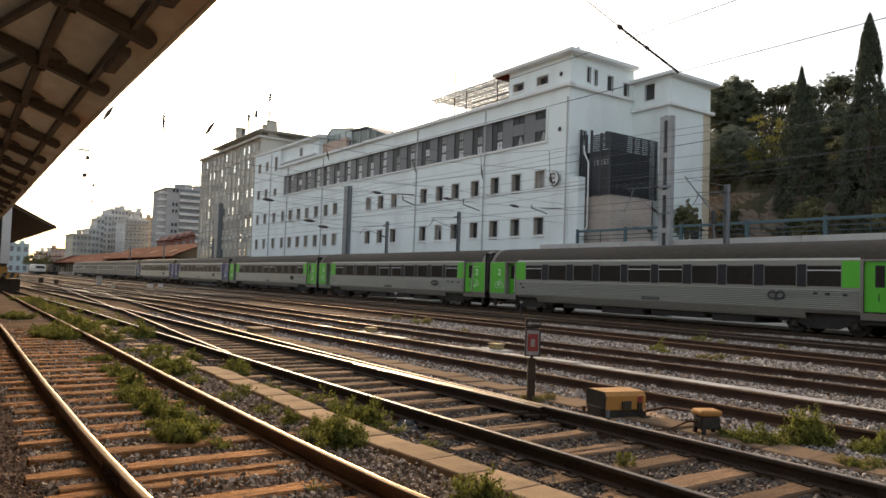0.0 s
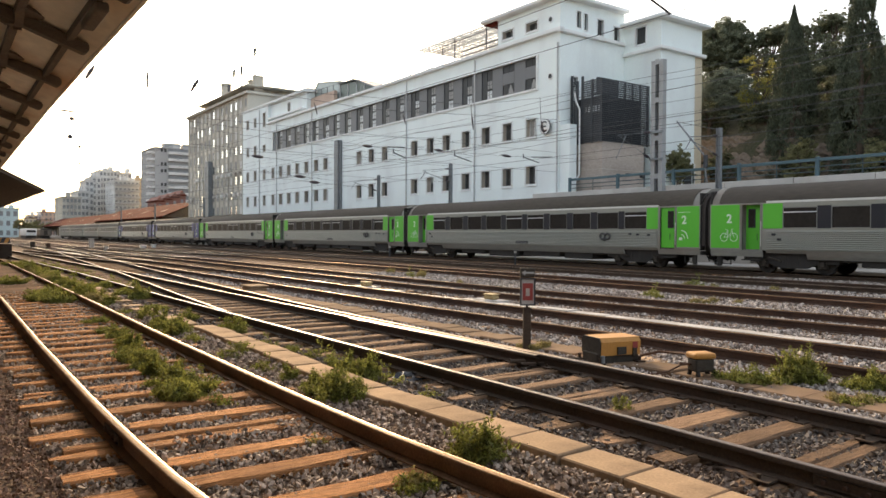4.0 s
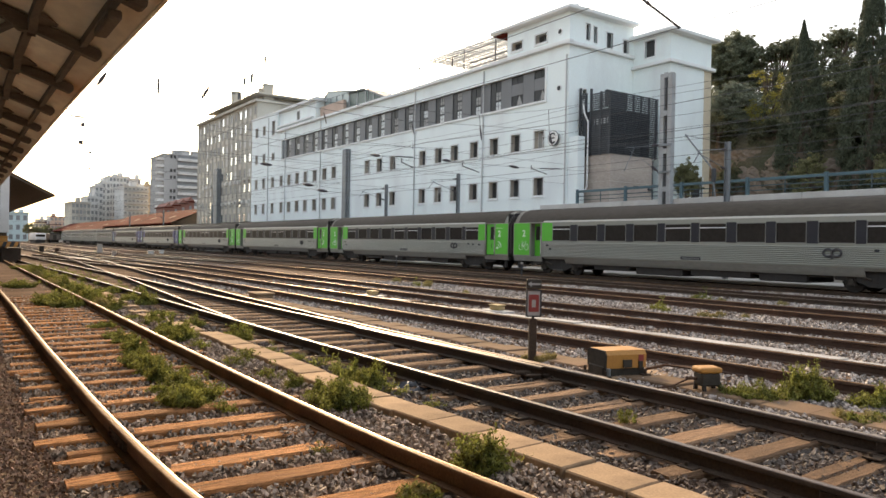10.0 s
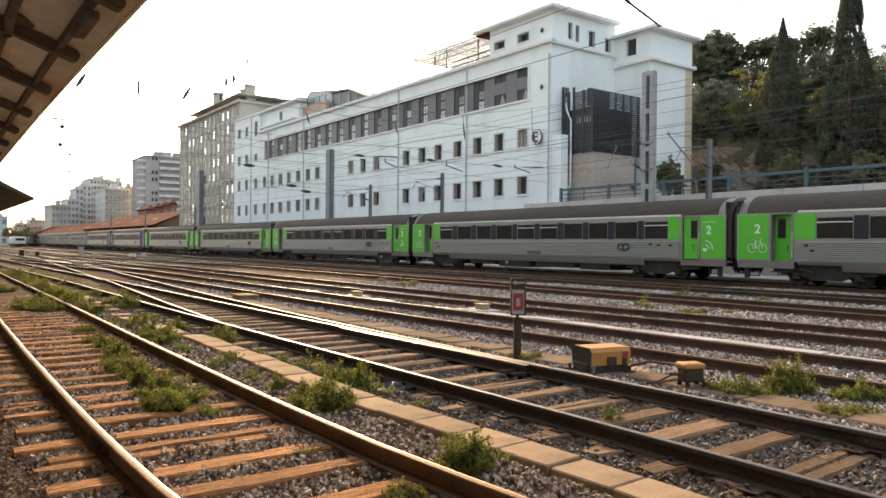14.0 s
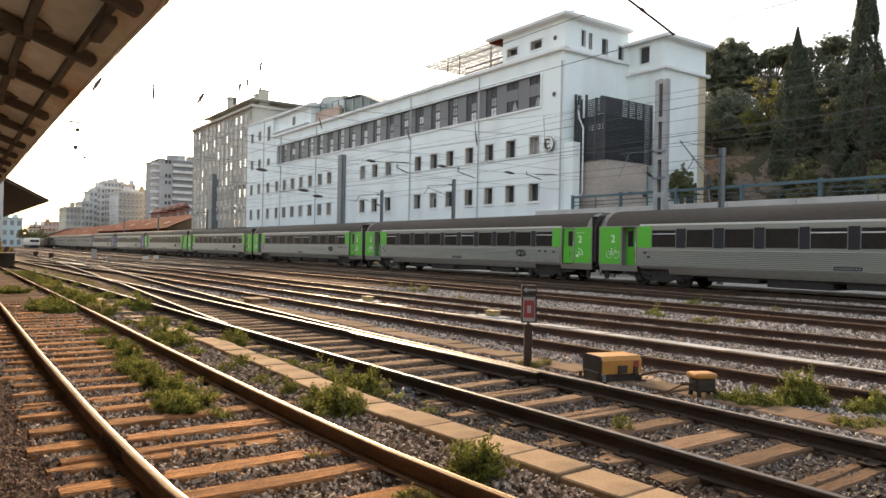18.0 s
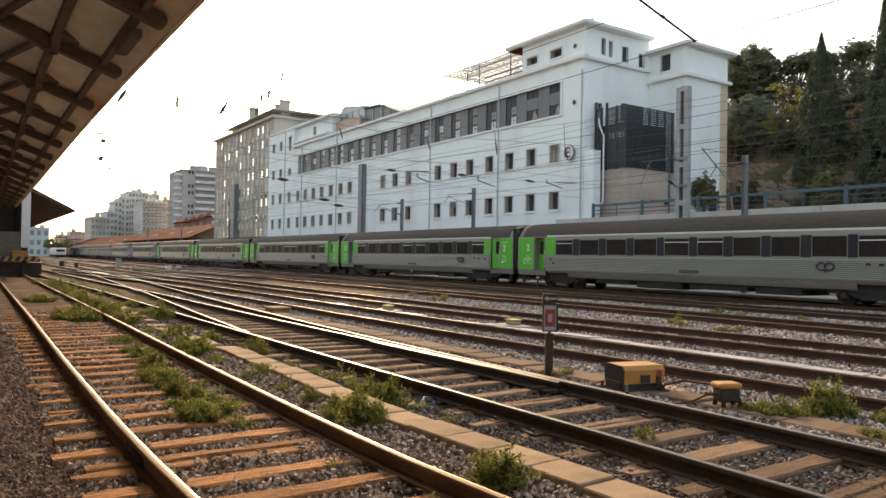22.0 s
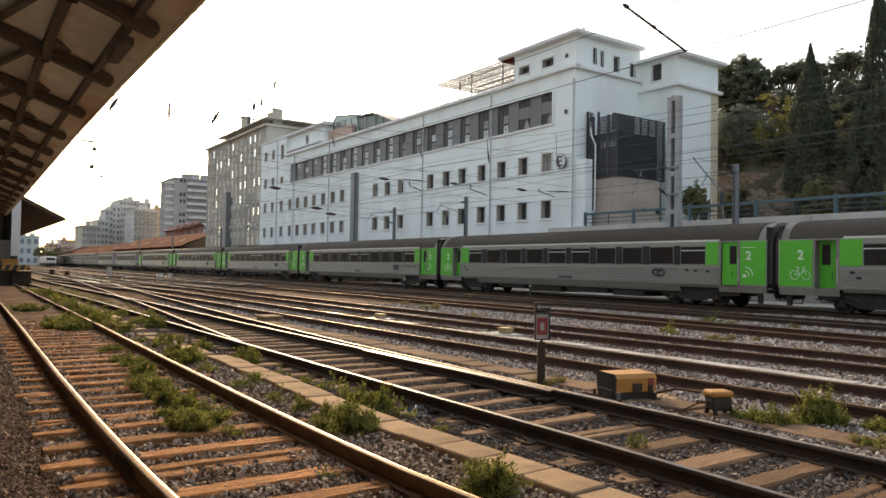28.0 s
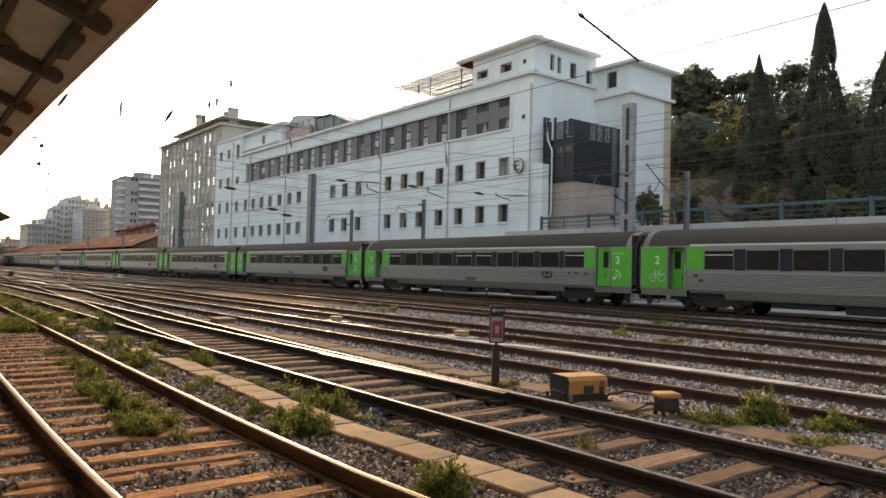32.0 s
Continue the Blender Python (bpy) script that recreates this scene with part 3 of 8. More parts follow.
# ---- soil that has buried the far end of the siding ----
def build_soil():
    for a, b, y0 in ((-0.79, 0.79, 21.5), (-2.6, -0.94, 21.0), (0.94, 1.35, 18.5)):
        verts, faces, nx = [], [], 7
        ys = [y0 + 0.45 * k for k in range(80)]
        for k, y in enumerate(ys):
            for i in range(nx):
                x = f_a(y) + a + (b - a) * i / (nx - 1)
                top = min(1.0, (y - y0) / 4.5)
                verts.append((x, y, -0.225 + 0.085 * top + 0.03 * noise.noise(Vector((x * 2.1, y * 1.1, 3))) + 0.012 * noise.noise(Vector((x * 7, y * 4, 8)))))
        faces = [(k * nx + i, k * nx + i + 1, (k + 1) * nx + i + 1, (k + 1) * nx + i) for k in range(len(ys) - 1) for i in range(nx - 1)]
        tagged(part("soil", MB().add(verts, faces), EARTH, smooth=True), "brown soil burying the sleepers of the siding", "soil", kind="structure")


build_soil()


# ---- concrete cable troughs ----
trough_x = curve_x([(-12, 4.2), (3.0, 4.19), (4.4, 4.13), (5.1, 4.09), (6.3, 4.02), (7.2, 3.98), (8.3, 4.0), (9.4, 4.05), (11.2, 4.1), (13, 4.06), (14.4, 4.0), (17.3, 3.93), (19.5, 3.88), (22.5, 4.02), (25.5, 4.15), (28, 4.2), (45, 4.07), (60, 4.3)])


def build_troughs():
    t = thing("cable_trough", "sandy concrete cable-trough lids in a row beside the track", "cable trough", "cable troughs")
    r = random.Random(2)
    y = -9.5 + 0.15
    lid = MB().cbox(-0.205, 0.205, -0.291, 0.291, -0.12, 0.0, 0.012).mesh("lid")
    lid.materials.append(SLAB)
    while y < 52:
        s = part("lid", lid, None, t)
        turn = math.atan2(trough_x(y - 0.4) - trough_x(y + 0.4), 0.8)
        loose = 0.0 if y < 12.5 else 1.0
        s.location = (trough_x(y) + r.uniform(-0.012, 0.012) * (1 + 3 * loose), y, -0.075 - 0.02 * loose + r.uniform(-0.012, 0.008) * (1 + 2 * loose))
        s.rotation_euler = (r.uniform(-0.01, 0.01) * (1 + 3 * loose), r.uniform(-0.01, 0.01) * (1 + 3 * loose), turn + r.uniform(-0.015, 0.015) * (1 + 5 * loose))
        y += 0.593 + (r.choice((0, 0, 0.05, 0.6)) if loose else 0)
    t = thing("cable_trough", "brown earth-stained concrete trough lids near the point machine", "cable trough", "cable troughs")
    y = 1.0
    lid = MB().cbox(-0.29, 0.29, -0.287, 0.287, -0.12, 0.0, 0.02).mesh("lid")
    lid.materials.append(EARTH_SLAB)
    while y < 34:
        s = part("lid", lid, None, t)
        s.location = (8.12 + r.uniform(-0.03, 0.03), y, -0.15 + r.uniform(-0.02, 0.015))
        s.rotation_euler = (r.uniform(-0.02, 0.02), r.uniform(-0.02, 0.02), r.uniform(-0.03, 0.03))
        y += 0.575
    t = thing("cable_trough", "long pale concrete trough between two rusty tracks", "cable trough", "cable troughs")
    fx = curve_x([(-20, 12.45), (9, 12.4), (12.5, 12.3), (14.4, 12.12), (19.6, 11.82), (36, 11.25), (55, 11.0), (72, 9.9), (100, 9.0)])
    y = -8.0
    while y < 90:
        ln = 1.0 if y < 30 else 3.0
        mb = MB().add([(fx(y) - 0.18, y, -0.08), (fx(y) + 0.18, y, -0.08), (fx(y + ln) + 0.18, y + ln - 0.012, -0.08), (fx(y + ln) - 0.18, y + ln - 0.012, -0.08),
                       (fx(y) - 0.18, y, -0.25), (fx(y) + 0.18, y, -0.25), (fx(y + ln) + 0.18, y + ln - 0.012, -0.25), (fx(y + ln) - 0.18, y + ln - 0.012, -0.25)],
                      [(0, 1, 2, 3), (0, 4, 5, 1), (1, 5, 6, 2), (2, 6, 7, 3), (3, 7, 4, 0)])
        s = part("lid", mb, GREY_SLAB, t)
        s.location = (r.uniform(-0.04, 0.04), 0, -0.062 + r.uniform(-0.03, 0.012))
        y += ln


build_troughs()


# ---- retaining wall, upper street, railing ----
def build_upper_level():
    w = MB().box(36.75, 37.2, -120, 37.4, -0.3, 4.1)
    tagged(part("retaining_wall", w, CONCRETE), "grey concrete retaining wall behind the platform line", "wall", kind="structure")
    tagged(part("pavement_far", MB().cbox(33.3, 36.75, -60, 60, -0.3, 0.11, 0.03), WHITE_SLAB), "low pale concrete walkway behind the platform line", "pavement", kind="structure")
    c = thing("wall_coping", "white-painted concrete coping along the retaining wall", "coping", kind="structure")
    y = -60.0
    while y < 37:
        part("coping_block", MB().cbox(36.62, 37.3, y, y + 3.98, 4.1, 4.72, 0.02), WHITE_SLAB, c)
        y += 4.0
    s = MB().add([(37.2, -200, 4.55), (52, -200, 4.55), (52, 400, 4.55), (37.2, 400, 4.55)], [(0, 1, 2, 3)])
    tagged(part("street", s, CONCRETE), "grey paved street above the retaining wall", "street", kind="structure")
    rail = thing("street_railing", "teal steel railing on the retaining wall", "railing")
    post = MB().cbox(-0.09, 0.09, -0.09, 0.09, 0, 1.02, 0.015).mesh("post")
    post.materials.append(TEAL)
    y = 36.5
    ys = []
    while y > -50:
        p = part("post", post, None, rail)
        p.location = (37.0, y, 4.72)
        ys.append(y)
        y -= 4.39
    for a, b in zip(ys, ys[1:]):
        part("rail_bar", MB().cbox(36.94, 37.06, b + 0.09, a - 0.09, 5.50, 5.66, 0.015), TEAL, rail)
        for z, h in ((5.24, 0.026), (4.98, 0.022)):
            part("rail_bar", MB().box(36.975, 37.025, b + 0.09, a - 0.09, z - h, z + h), BAR_TEAL, rail)
        part("baluster", MB().box(36.985, 37.015, (a + b) / 2 - 0.025, (a + b) / 2 + 0.025, 4.72, 5.50), BAR_TEAL, rail)


build_upper_level()


# ---- facades with real openings ----
def holed(u0, u1, v0, v1, holes):
    """Rectangles of a wall (u, v) left over by rectangular holes (u0, u1, v0, v1)."""
    vs = sorted({v0, v1, *[h[2] for h in holes], *[h[3] for h in holes]})
    vs = [v for v in vs if v0 <= v <= v1]
    out = []
    for a, b in zip(vs, vs[1:]):
        m = (a + b) / 2
        cut = sorted((h[0], h[1]) for h in holes if h[2] < m < h[3])
        u = u0
        for p, q in cut:
            if p > u:
                out.append((u, p, a, b))
            u = max(u, q)
        if u < u1:
            out.append((u, u1, a, b))
    return out


def wall_x(x, thick, y0, y1, z0, z1, holes):
    mb = MB()
    for a, b, c, d in holed(y0, y1, z0, z1, holes):
        mb.box(x, x + thick, a, b, c, d)
    return mb


def wall_y(y, thick, x0, x1, z0, z1, holes):
    mb = MB()
    for a, b, c, d in holed(x0, x1, z0, z1, holes):
        mb.box(a, b, y, y + thick, c, d)
    return mb


def window_x(parent, x, yc, zc, w, h, kind, surround=True):
    """A window in a wall that faces -X: surround, stained reveal, frame and panes set back in the opening."""
    y0, y1, z0, z1 = yc - w / 2, yc + w / 2, zc - h / 2, zc + h / 2
    win = part("window", MB().box(x + 0.38, x + 0.41, y0, y1, z0, z1), GLASS, parent)
    f = MB()
    e = 0.05
    for a, b, c, d in holed(y0 + 0.02, y1 - 0.02, z0, z1, [(y0 + e, yc - 0.02, z0 + e, z1 - e), (yc + 0.02, y1 - e, z0 + e, z1 - e)]):
        f.box(x + 0.33, x + 0.38, a, b, c, d)
    part("window_frame", f, FRAME_W if kind else GREY_PANEL, win)
    part("reveal", MB().box(x + 0.012, x + 0.33, y1 - 0.02, y1, z0, z1).box(x + 0.012, x + 0.33, y0, y0 + 0.02, z0, z1).box(x + 0.012, x + 0.33, y0 + 0.02, y1 - 0.02, z0, z0 + 0.02), REVEAL, win)
    if surround:
        s = MB()
        g = 0.11
        for a, b, c, d in holed(y0 - g, y1 + g, z0 - g, z1 + g, [(y0, y1, z0, z1)]):
            s.box(x - 0.06, x + 0.03, a, b, c, d)
        part("surround", s, SURROUND, win)
        part("sill", MB().cbox(x - 0.10, x + 0.01, y0 - g - 0.04, y1 + g + 0.04, z0 - g - 0.06, z0 - g, 0.01), TRIM, win)
    if kind == 1:
        part("blind", MB().box(x + 0.365, x + 0.378, yc + 0.03, y1 - e, z0 + e, z1 - e), CURTAIN, win)
    elif kind == 2:
        part("blind", MB().box(x + 0.365, x + 0.378, y0 + e, y1 - e, zc + 0.15 * h, z1 - e), CURTAIN, win)
    return win


def build_white_building():
    b = thing("office_building", "long white rendered office building with a corner tower", "building")
    X, Y0, Y1 = 37.0, 37.6, 102.7
    cols = [40.6, 43.35, 46.05, 48.75, 51.6, 54.1, 56.75, 62.2, 64.9, 67.5, 75.5, 78.0, 80.7, 83.4, 86.0, 88.6, 91.2, 94.3, 97.7, 100.6]
    W, H = 1.08, 1.34
    rows = [6.18, 9.75]
    holes, wins = [], []
    for r in rows:
        for y in cols:
            wins.append((y, r, W if y < 90 else 0.95, H))
    for y in (94.3, 97.7, 100.6):
        wins += [(y, 13.3, 0.95, 1.25 if y > 95 else 0.9), (y, 17.2, 0.95, 1.25 if y > 95 else 1.9)]
    holes = [(y - w / 2, y + w / 2, z - h / 2, z + h / 2) for y, z, w, h in wins]
    band = (40.0, 91.1, 12.66, 15.08)
    main = wall_x(X, 0.4, Y0, 93.0, 3.0, 16.55, [h for h in holes if h[0] < 92.5] + [band])
    part("wall", main, RENDER, b)
    part("wall", wall_x(X, 0.4, 93.0, Y1, 3.0, 19.1, [h for h in holes if h[0] > 92.5]), RENDER, b)
    part("wall", MB().box(X + 0.4, X + 0.7, 81.7, 93.0, 16.55, 19.4), RENDER, b)
    r = random.Random(8)
    for y, z, w, h in wins:
        window_x(b, X, y, z, w, h, r.choice((0, 0, 0, 0, 1, 2)))
    # band of windows and grey panels
    part("band_backing", MB().box(X + 0.34, X + 0.4, band[0], band[1], band[2], band[3]), DARK_METAL, b)
    n = 19
    pitch = (band[1] - band[0]) / n
    for i in range(n):
        y = band[0] + i * pitch
        w = 1.42
        part("grey_panel", MB().cbox(X + 0.10, X + 0.33, y + w, y + pitch, band[2], band[3], 0.015), GREY_PANEL, b)
        win = part("band_window", MB().box(X + 0.17, X + 0.20, y, y + w, band[2], band[3]), GLASS, b)
        f = MB()
        k = 3 if i >= 2 else 2
        zs = [band[2] + (band[3] - band[2]) * q / k for q in range(k + 1)]
        half = y + w * 0.52
        gaps = [(y + 0.04, half - 0.02, band[2] + 0.03, band[3] - 0.03), (half + 0.02, y + w - 0.04, band[2] + 0.03, band[3] - 0.03)]
        for a, c, d, e in holed(y, y + w, band[2], band[3], gaps):
            f.box(X + 0.13, X + 0.17, a, c, d, e)
        part("window_frame", f, DARK_METAL, win)
        for q in range(k):
            if i < 2:
                if q == 0:
                    part("blind", MB().prism([(y + 0.12, zs[0] + 0.12), (y + w * 0.6, zs[0] + 0.12), (y + w * 0.35, zs[1] - 0.35)], 0, X + 0.145, X + 0.165), CURTAIN, win)
            elif r.random() < (0.92 if q < 2 else 0.5):
                c0, c1, d0, d1 = y + 0.10, half - 0.05, zs[q] + 0.09, zs[q + 1] - 0.09
                pn = part("pane", MB().box(X + 0.14, X + 0.165, c0, c1, d0, d1), r.choice((PANE_W, PANE_W, CURTAIN)), win, "pale pane with the sky's reflection in its colour")
                part("glazing_bar", MB().box(X + 0.125, X + 0.139, (c0 + c1) / 2 - 0.02, (c0 + c1) / 2 + 0.02, d0, d1).box(X + 0.125, X + 0.139, c0, c1, (d0 + d1) / 2 - 0.015, (d0 + d1) / 2 + 0.015), DARK_METAL, pn)
        if i < 2:
            part("grey_panel", MB().box(X + 0.11, X + 0.16, y + 0.02, y + w, 13.55, 14.45), GREY_PANEL, b)
    s = MB()
    for a, c, d, e in holed(band[0] - 0.16, band[1] + 0.16, band[2] - 0.16, band[3] + 0.05, [band]):
        s.box(X - 0.12, X + 0.05, a, c, d, e)
    part("band_surround", s, TRIM, b)
    # ledge below the parapet, roof, tower
    part("cornice", MB().cbox(X - 0.32, X + 0.2, 37.28, 93.0, 16.36, 16.66, 0.06, 2), TRIM, b)
    part("roof", MB().box(X + 0.2, 52, Y0 + 0.2, Y1, 16.2, 16.5), CONCRETE, b)
    part("upper_storey_roof", MB().box(X - 0.1, 50, 81.4, Y1 + 0.2, 19.1, 19.35).box(X + 0.3, 50, 81.4, 93, 19.38, 19.55), TRIM, b)
    part("upper_storey_ledge", MB().box(X - 0.1, X + 0.45, 82, 93.0, 17.0, 17.2), TRIM, b)
    part("upper_storey_wall", MB().box(X + 0.72, 50, 81.9, Y1 - 0.1, 16.5, 19.1), RENDER, b)
    tw = [(43.38, 17.42, 1.25, 0.62), (40.6, 17.4, 1.25, 0.65)]
    part("tower_wall", wall_x(X, 0.35, Y0, 44.6, 16.55, 18.75, [(y - w / 2, y + w / 2, z - h / 2, z + h / 2) for y, z, w, h in tw]), RENDER, b)
    for y, z, w, h in tw:
        window_x(b, X, y, z, w, h, 0)
    ew = [(38.87, 17.54, 0.42, 1.2), (39.62, 17.46, 0.36, 1.2), (41.18, 17.32, 0.66, 1.18), (43.0, 17.1, 0.6, 1.15)]
    lw = [(38.6, 12.9, 0.4, 0.75)]
    part("end_wall", wall_y(Y0 - 0.02, 0.35, X + 0.003, 43.9, 3.0, 18.75, [(x - w / 2, x + w / 2, z - h / 2, z + h / 2) for x, z, w, h in ew + lw]), RENDER, b)
    for x, z, w, h in ew + lw:
        win = part("window", MB().box(x - w / 2, x + w / 2, Y0 + 0.15, Y0 + 0.18, z - h / 2, z + h / 2), GLASS, b)
        s = MB()
        for a, c, d, e in holed(x - w / 2 - 0.08, x + w / 2 + 0.08, z - h / 2 - 0.08, z + h / 2 + 0.08, [(x - w / 2, x + w / 2, z - h / 2, z + h / 2)]):
            s.box(a, c, Y0 - 0.06, Y0 + 0.03, d, e)
        part("surround", s, TRIM, win)
    part("tower_back_wall", MB().box(X + 0.35, 43.9, 44.3, 44.6, 16.5, 18.75), RENDER, b)
    part("wing_wall", wall_x(43.9, 0.35, 34.12, Y0 + 0.3, 3.0, 17.68, [(35.5, 36.43, 16.18, 17.45)]), RENDER, b)
    win = part("window", MB().box(44.05, 44.08, 35.5, 36.43, 16.18, 17.45), GLASS, b)
    s = MB()
    for a, c, d, e in holed(35.4, 36.53, 16.08, 17.55, [(35.5, 36.43, 16.18, 17.45)]):
        s.box(43.84, 43.93, a, c, d, e)
    part("surround", s, TRIM, win)
    part("wing_end_wall", wall_y(34.1, 0.35, 43.903, 48.85, 3.0, 17.68, [(46.6, 48.0, 5.2, 7.1)]), RENDER, b)
    win = part("window", MB().box(46.6, 48.0, 34.3, 34.33, 5.2, 7.1), GLASS, b)
    part("surround", MB().box(46.5, 46.6, 34.05, 34.2, 5.2, 7.1).box(48.0, 48.1, 34.05, 34.2, 5.2, 7.1).box(46.5, 48.1, 34.05, 34.2, 7.1, 7.2), TRIM, win)
    part("wing_side_wall", MB().box(48.5, 48.85, 34.46, 70, 3.0, 17.68), BEIGE, b)
    part("cornice", MB().cbox(X - 0.30, 43.75, Y0 - 0.32, Y0 + 0.02, 16.28, 16.55, 0.06, 2), TRIM, b)
    part("cornice", MB().cbox(43.6, 43.95, 34.0, Y0 - 0.03, 15.42, 15.69, 0.06, 2), TRIM, b)
    part("cornice", MB().cbox(43.6, 49.1, 33.8, 34.12, 15.42, 15.69, 0.06, 2), TRIM, b)
    part("tower_roof", MB().cbox(X - 0.55, 43.9, 37.0, 46.3, 18.75, 19.08, 0.12, 3), TRIM, b, smooth=True)
    part("tower_soffit", MB().box(X - 0.2, 43, 44.6, 46.2, 18.69, 18.746), TILE, b)
    # sunlit edge of the wing, laid on as a strip of buff colour
    part("corner_strip", MB().box(48.0, 48.853, 34.07, 34.1, 4.0, 15.40), SANDY, b, "buff corner strip with sunlight put into its colour")
    part("wing_roof", MB().cbox(43.35, 49.35, 33.55, 60, 17.68, 17.98, 0.1, 3), TRIM, b, smooth=True)
    part("wing_upstand", MB().box(43.9, 44.2, 37.9, 58, 16.2, 17.67), RENDER, b)
    part("tower_finial", MB().tube((X + 0.6, 37.5, 19.08), (X + 0.6, 37.5, 19.35), 0.16, 8), TRIM, b)
    # round vents and the round sign
    for y, z in ((38.55, 17.45), (38.55, 13.3)):
        part("round_vent", MB().tube((X - 0.05, y, z), (X + 0.02, y, z), 0.24, 20), TRIM, b, smooth=True)
        part("round_vent_glass", MB().tube((X - 0.06, y, z), (X - 0.03, y, z), 0.17, 20), GLASS, b, smooth=True)
    # duct, downpipes
    part("ventilation_duct", MB().cbox(X - 0.38, X - 0.02, 71.75, 72.7, 3.5, 12.1, 0.05).box(X - 0.2, X - 0.02, 71.4, 71.75, 3.5, 12.05), GALV, b, "grey sheet-metal duct")
    for y in (37.75, 47.5, 58.1, 79.1, 89.9, 96.0):
        top = 16.2 if y < 90 else 18.8
        part("downpipe", MB().tube((X - 0.08, y, 3.5), (X - 0.08, y, top if y > 38 else 15.6), 0.06, 8), PIPE_G, b, smooth=True)
    # louvred plant enclosure on a concrete base, in the corner before the wing
    lx0, lx1, ly0, ly1, lz0, lz1 = 38.0, 43.1, 34.45, 37.5, 8.2, 12.68
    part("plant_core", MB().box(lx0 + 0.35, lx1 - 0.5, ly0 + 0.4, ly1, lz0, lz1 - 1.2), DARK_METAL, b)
    for i in range(30):
        z = lz0 + 0.05 + i * (lz1 - lz0 - 0.05) / 30
        part("louvre", MB().box(lx0, lx0 + 0.10, ly0, ly0 + 1.95, z, z + 0.085), DARK_METAL, b)
        part("louvre", MB().box(lx0, lx0 + 0.10, ly0 + 2.35, ly1 - 0.02, z + 0.15, z + 0.235), DARK_METAL, b)
        part("louvre", MB().box(lx0 + 0.10, lx1, ly0, ly0 + 0.10, z, z + 0.085), DARK_METAL, b)
    for i in range(7):
        x = lx0 + 0.06 + i * (lx1 - lx0 - 0.12) / 6
        part("louvre_post", MB().box(x - 0.05, x + 0.05, ly0 + 0.10, ly0 + 0.22, lz0, lz1 - 0.05), DARK_METAL, b)
    for y, top in ((ly0 + 0.95, lz1), (ly0 + 1.9, lz1 + 0.35), (ly0 + 2.4, lz1 + 0.1), (ly1 - 0.1, lz1 + 0.55)):
        part("louvre_post", MB().box(lx0 - 0.02, lx0 + 0.14, y - 0.06, y + 0.06, lz0, top), DARK_METAL, b)
    part("hatch", MB().box(40.8, 43.05, 37.35, 37.578, 12.3, 13.55), DARK_METAL, b)
    part("unit_grille", MB().box(lx0 + 0.02, lx0 + 0.16, ly0 + 0.25, ly0 + 1.55, 10.35, 10.75), PIPE_G, b)
    for k in range(4):
        part("grille_bar", MB().box(lx0 - 0.01, lx0 + 0.02, ly0 + 0.35 + k * 0.33, ly0 + 0.45 + k * 0.33, 10.3, 10.8), DARK_METAL, b)
    part("plant_base", MB().cbox(38.1, 42.6, 34.5, 37.4, 4.3, 8.25, 0.04), BASE_CON, b, "raw concrete base")
    for z in (5.3, 6.3, 7.3):
        part("shutter_joint", MB().box(38.085, 38.1, 34.5, 37.4, z, z + 0.035).box(38.1, 42.6, 34.485, 34.5, z, z + 0.035), REVEAL, b)
    part("cable_rack", MB().box(40.6, 42.5, 34.44, 34.5, 6.05, 6.12).tube((42.1, 34.4, 5.95), (42.5, 34.4, 5.9), 0.09, 8), DARK_METAL, b)
    # solid dark box beside the base: the gap's shade put in as colour
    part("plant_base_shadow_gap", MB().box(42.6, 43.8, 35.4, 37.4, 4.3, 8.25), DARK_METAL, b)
    part("elbow_pipe", MB().path([(37.75, 36.85, 12.0), (37.78, 36.72, 11.3), (37.85, 36.42, 10.65), (37.85, 36.42, 10.3), (37.85, 36.42, 6.3), (37.85, 36.42, 6.0), (37.8, 36.82, 5.42), (37.8, 36.75, 4.6)], 0.06, 8), TRIM, b, smooth=True)
    part("annex_wall", MB().box(37.05, 37.75, 36.6, 37.55, 4.2, 9.6), RENDER, b)
    # glass penthouse on the roof
    part("penthouse_wall", MB().prism([(67.8, 16.5), (75.2, 16.5), (75.2, 19.0), (71.2, 18.75), (67.8, 17.5)], 0, 38.7, 41), GREEN_GLASS, b, "dark green glazing")
    part("penthouse_roof", MB().prism([(66.9, 17.28), (71.2, 18.82), (75.4, 19.08), (75.4, 19.22), (71.2, 18.97), (66.8, 17.42)], 0, 38.4, 41.4), GALV, b)
    for y, top in ((69.4, 18.1), (71.2, 18.75), (73.2, 18.85), (75.2, 18.95)):
        part("penthouse_post", MB().box(38.62, 38.7, y - 0.06, y + 0.06, 16.5, top), PIPE_G, b)
    part("glass_room", MB().prism([(75.4, 16.5), (83.0, 16.5), (83.0, 18.8), (81.2, 20.2), (75.4, 19.4)], 0, 38.8, 41), PALE_GLASS, b, "greenish glazed room")
    part("glass_room_roof", MB().prism([(75.3, 19.4), (81.2, 20.2), (83.1, 18.8), (83.1, 18.9), (81.2, 20.32), (75.3, 19.52)], 0, 38.7, 41.1), CITY_W, b)
    for k in range(5):
        part("glass_mullion", MB().box(38.74, 38.8, 75.5 + k * 1.6, 75.6 + k * 1.6, 16.5, 19.3), GALV, b)
    part("brick_parapet", MB().box(38.1, 38.5, 75.6, 84.0, 16.5, 18.35), BRICK_PINK, b)
    win = part("window", MB().box(X + 0.37, X + 0.40, 86.4, 87.3, 17.3, 18.5), GLASS, b)
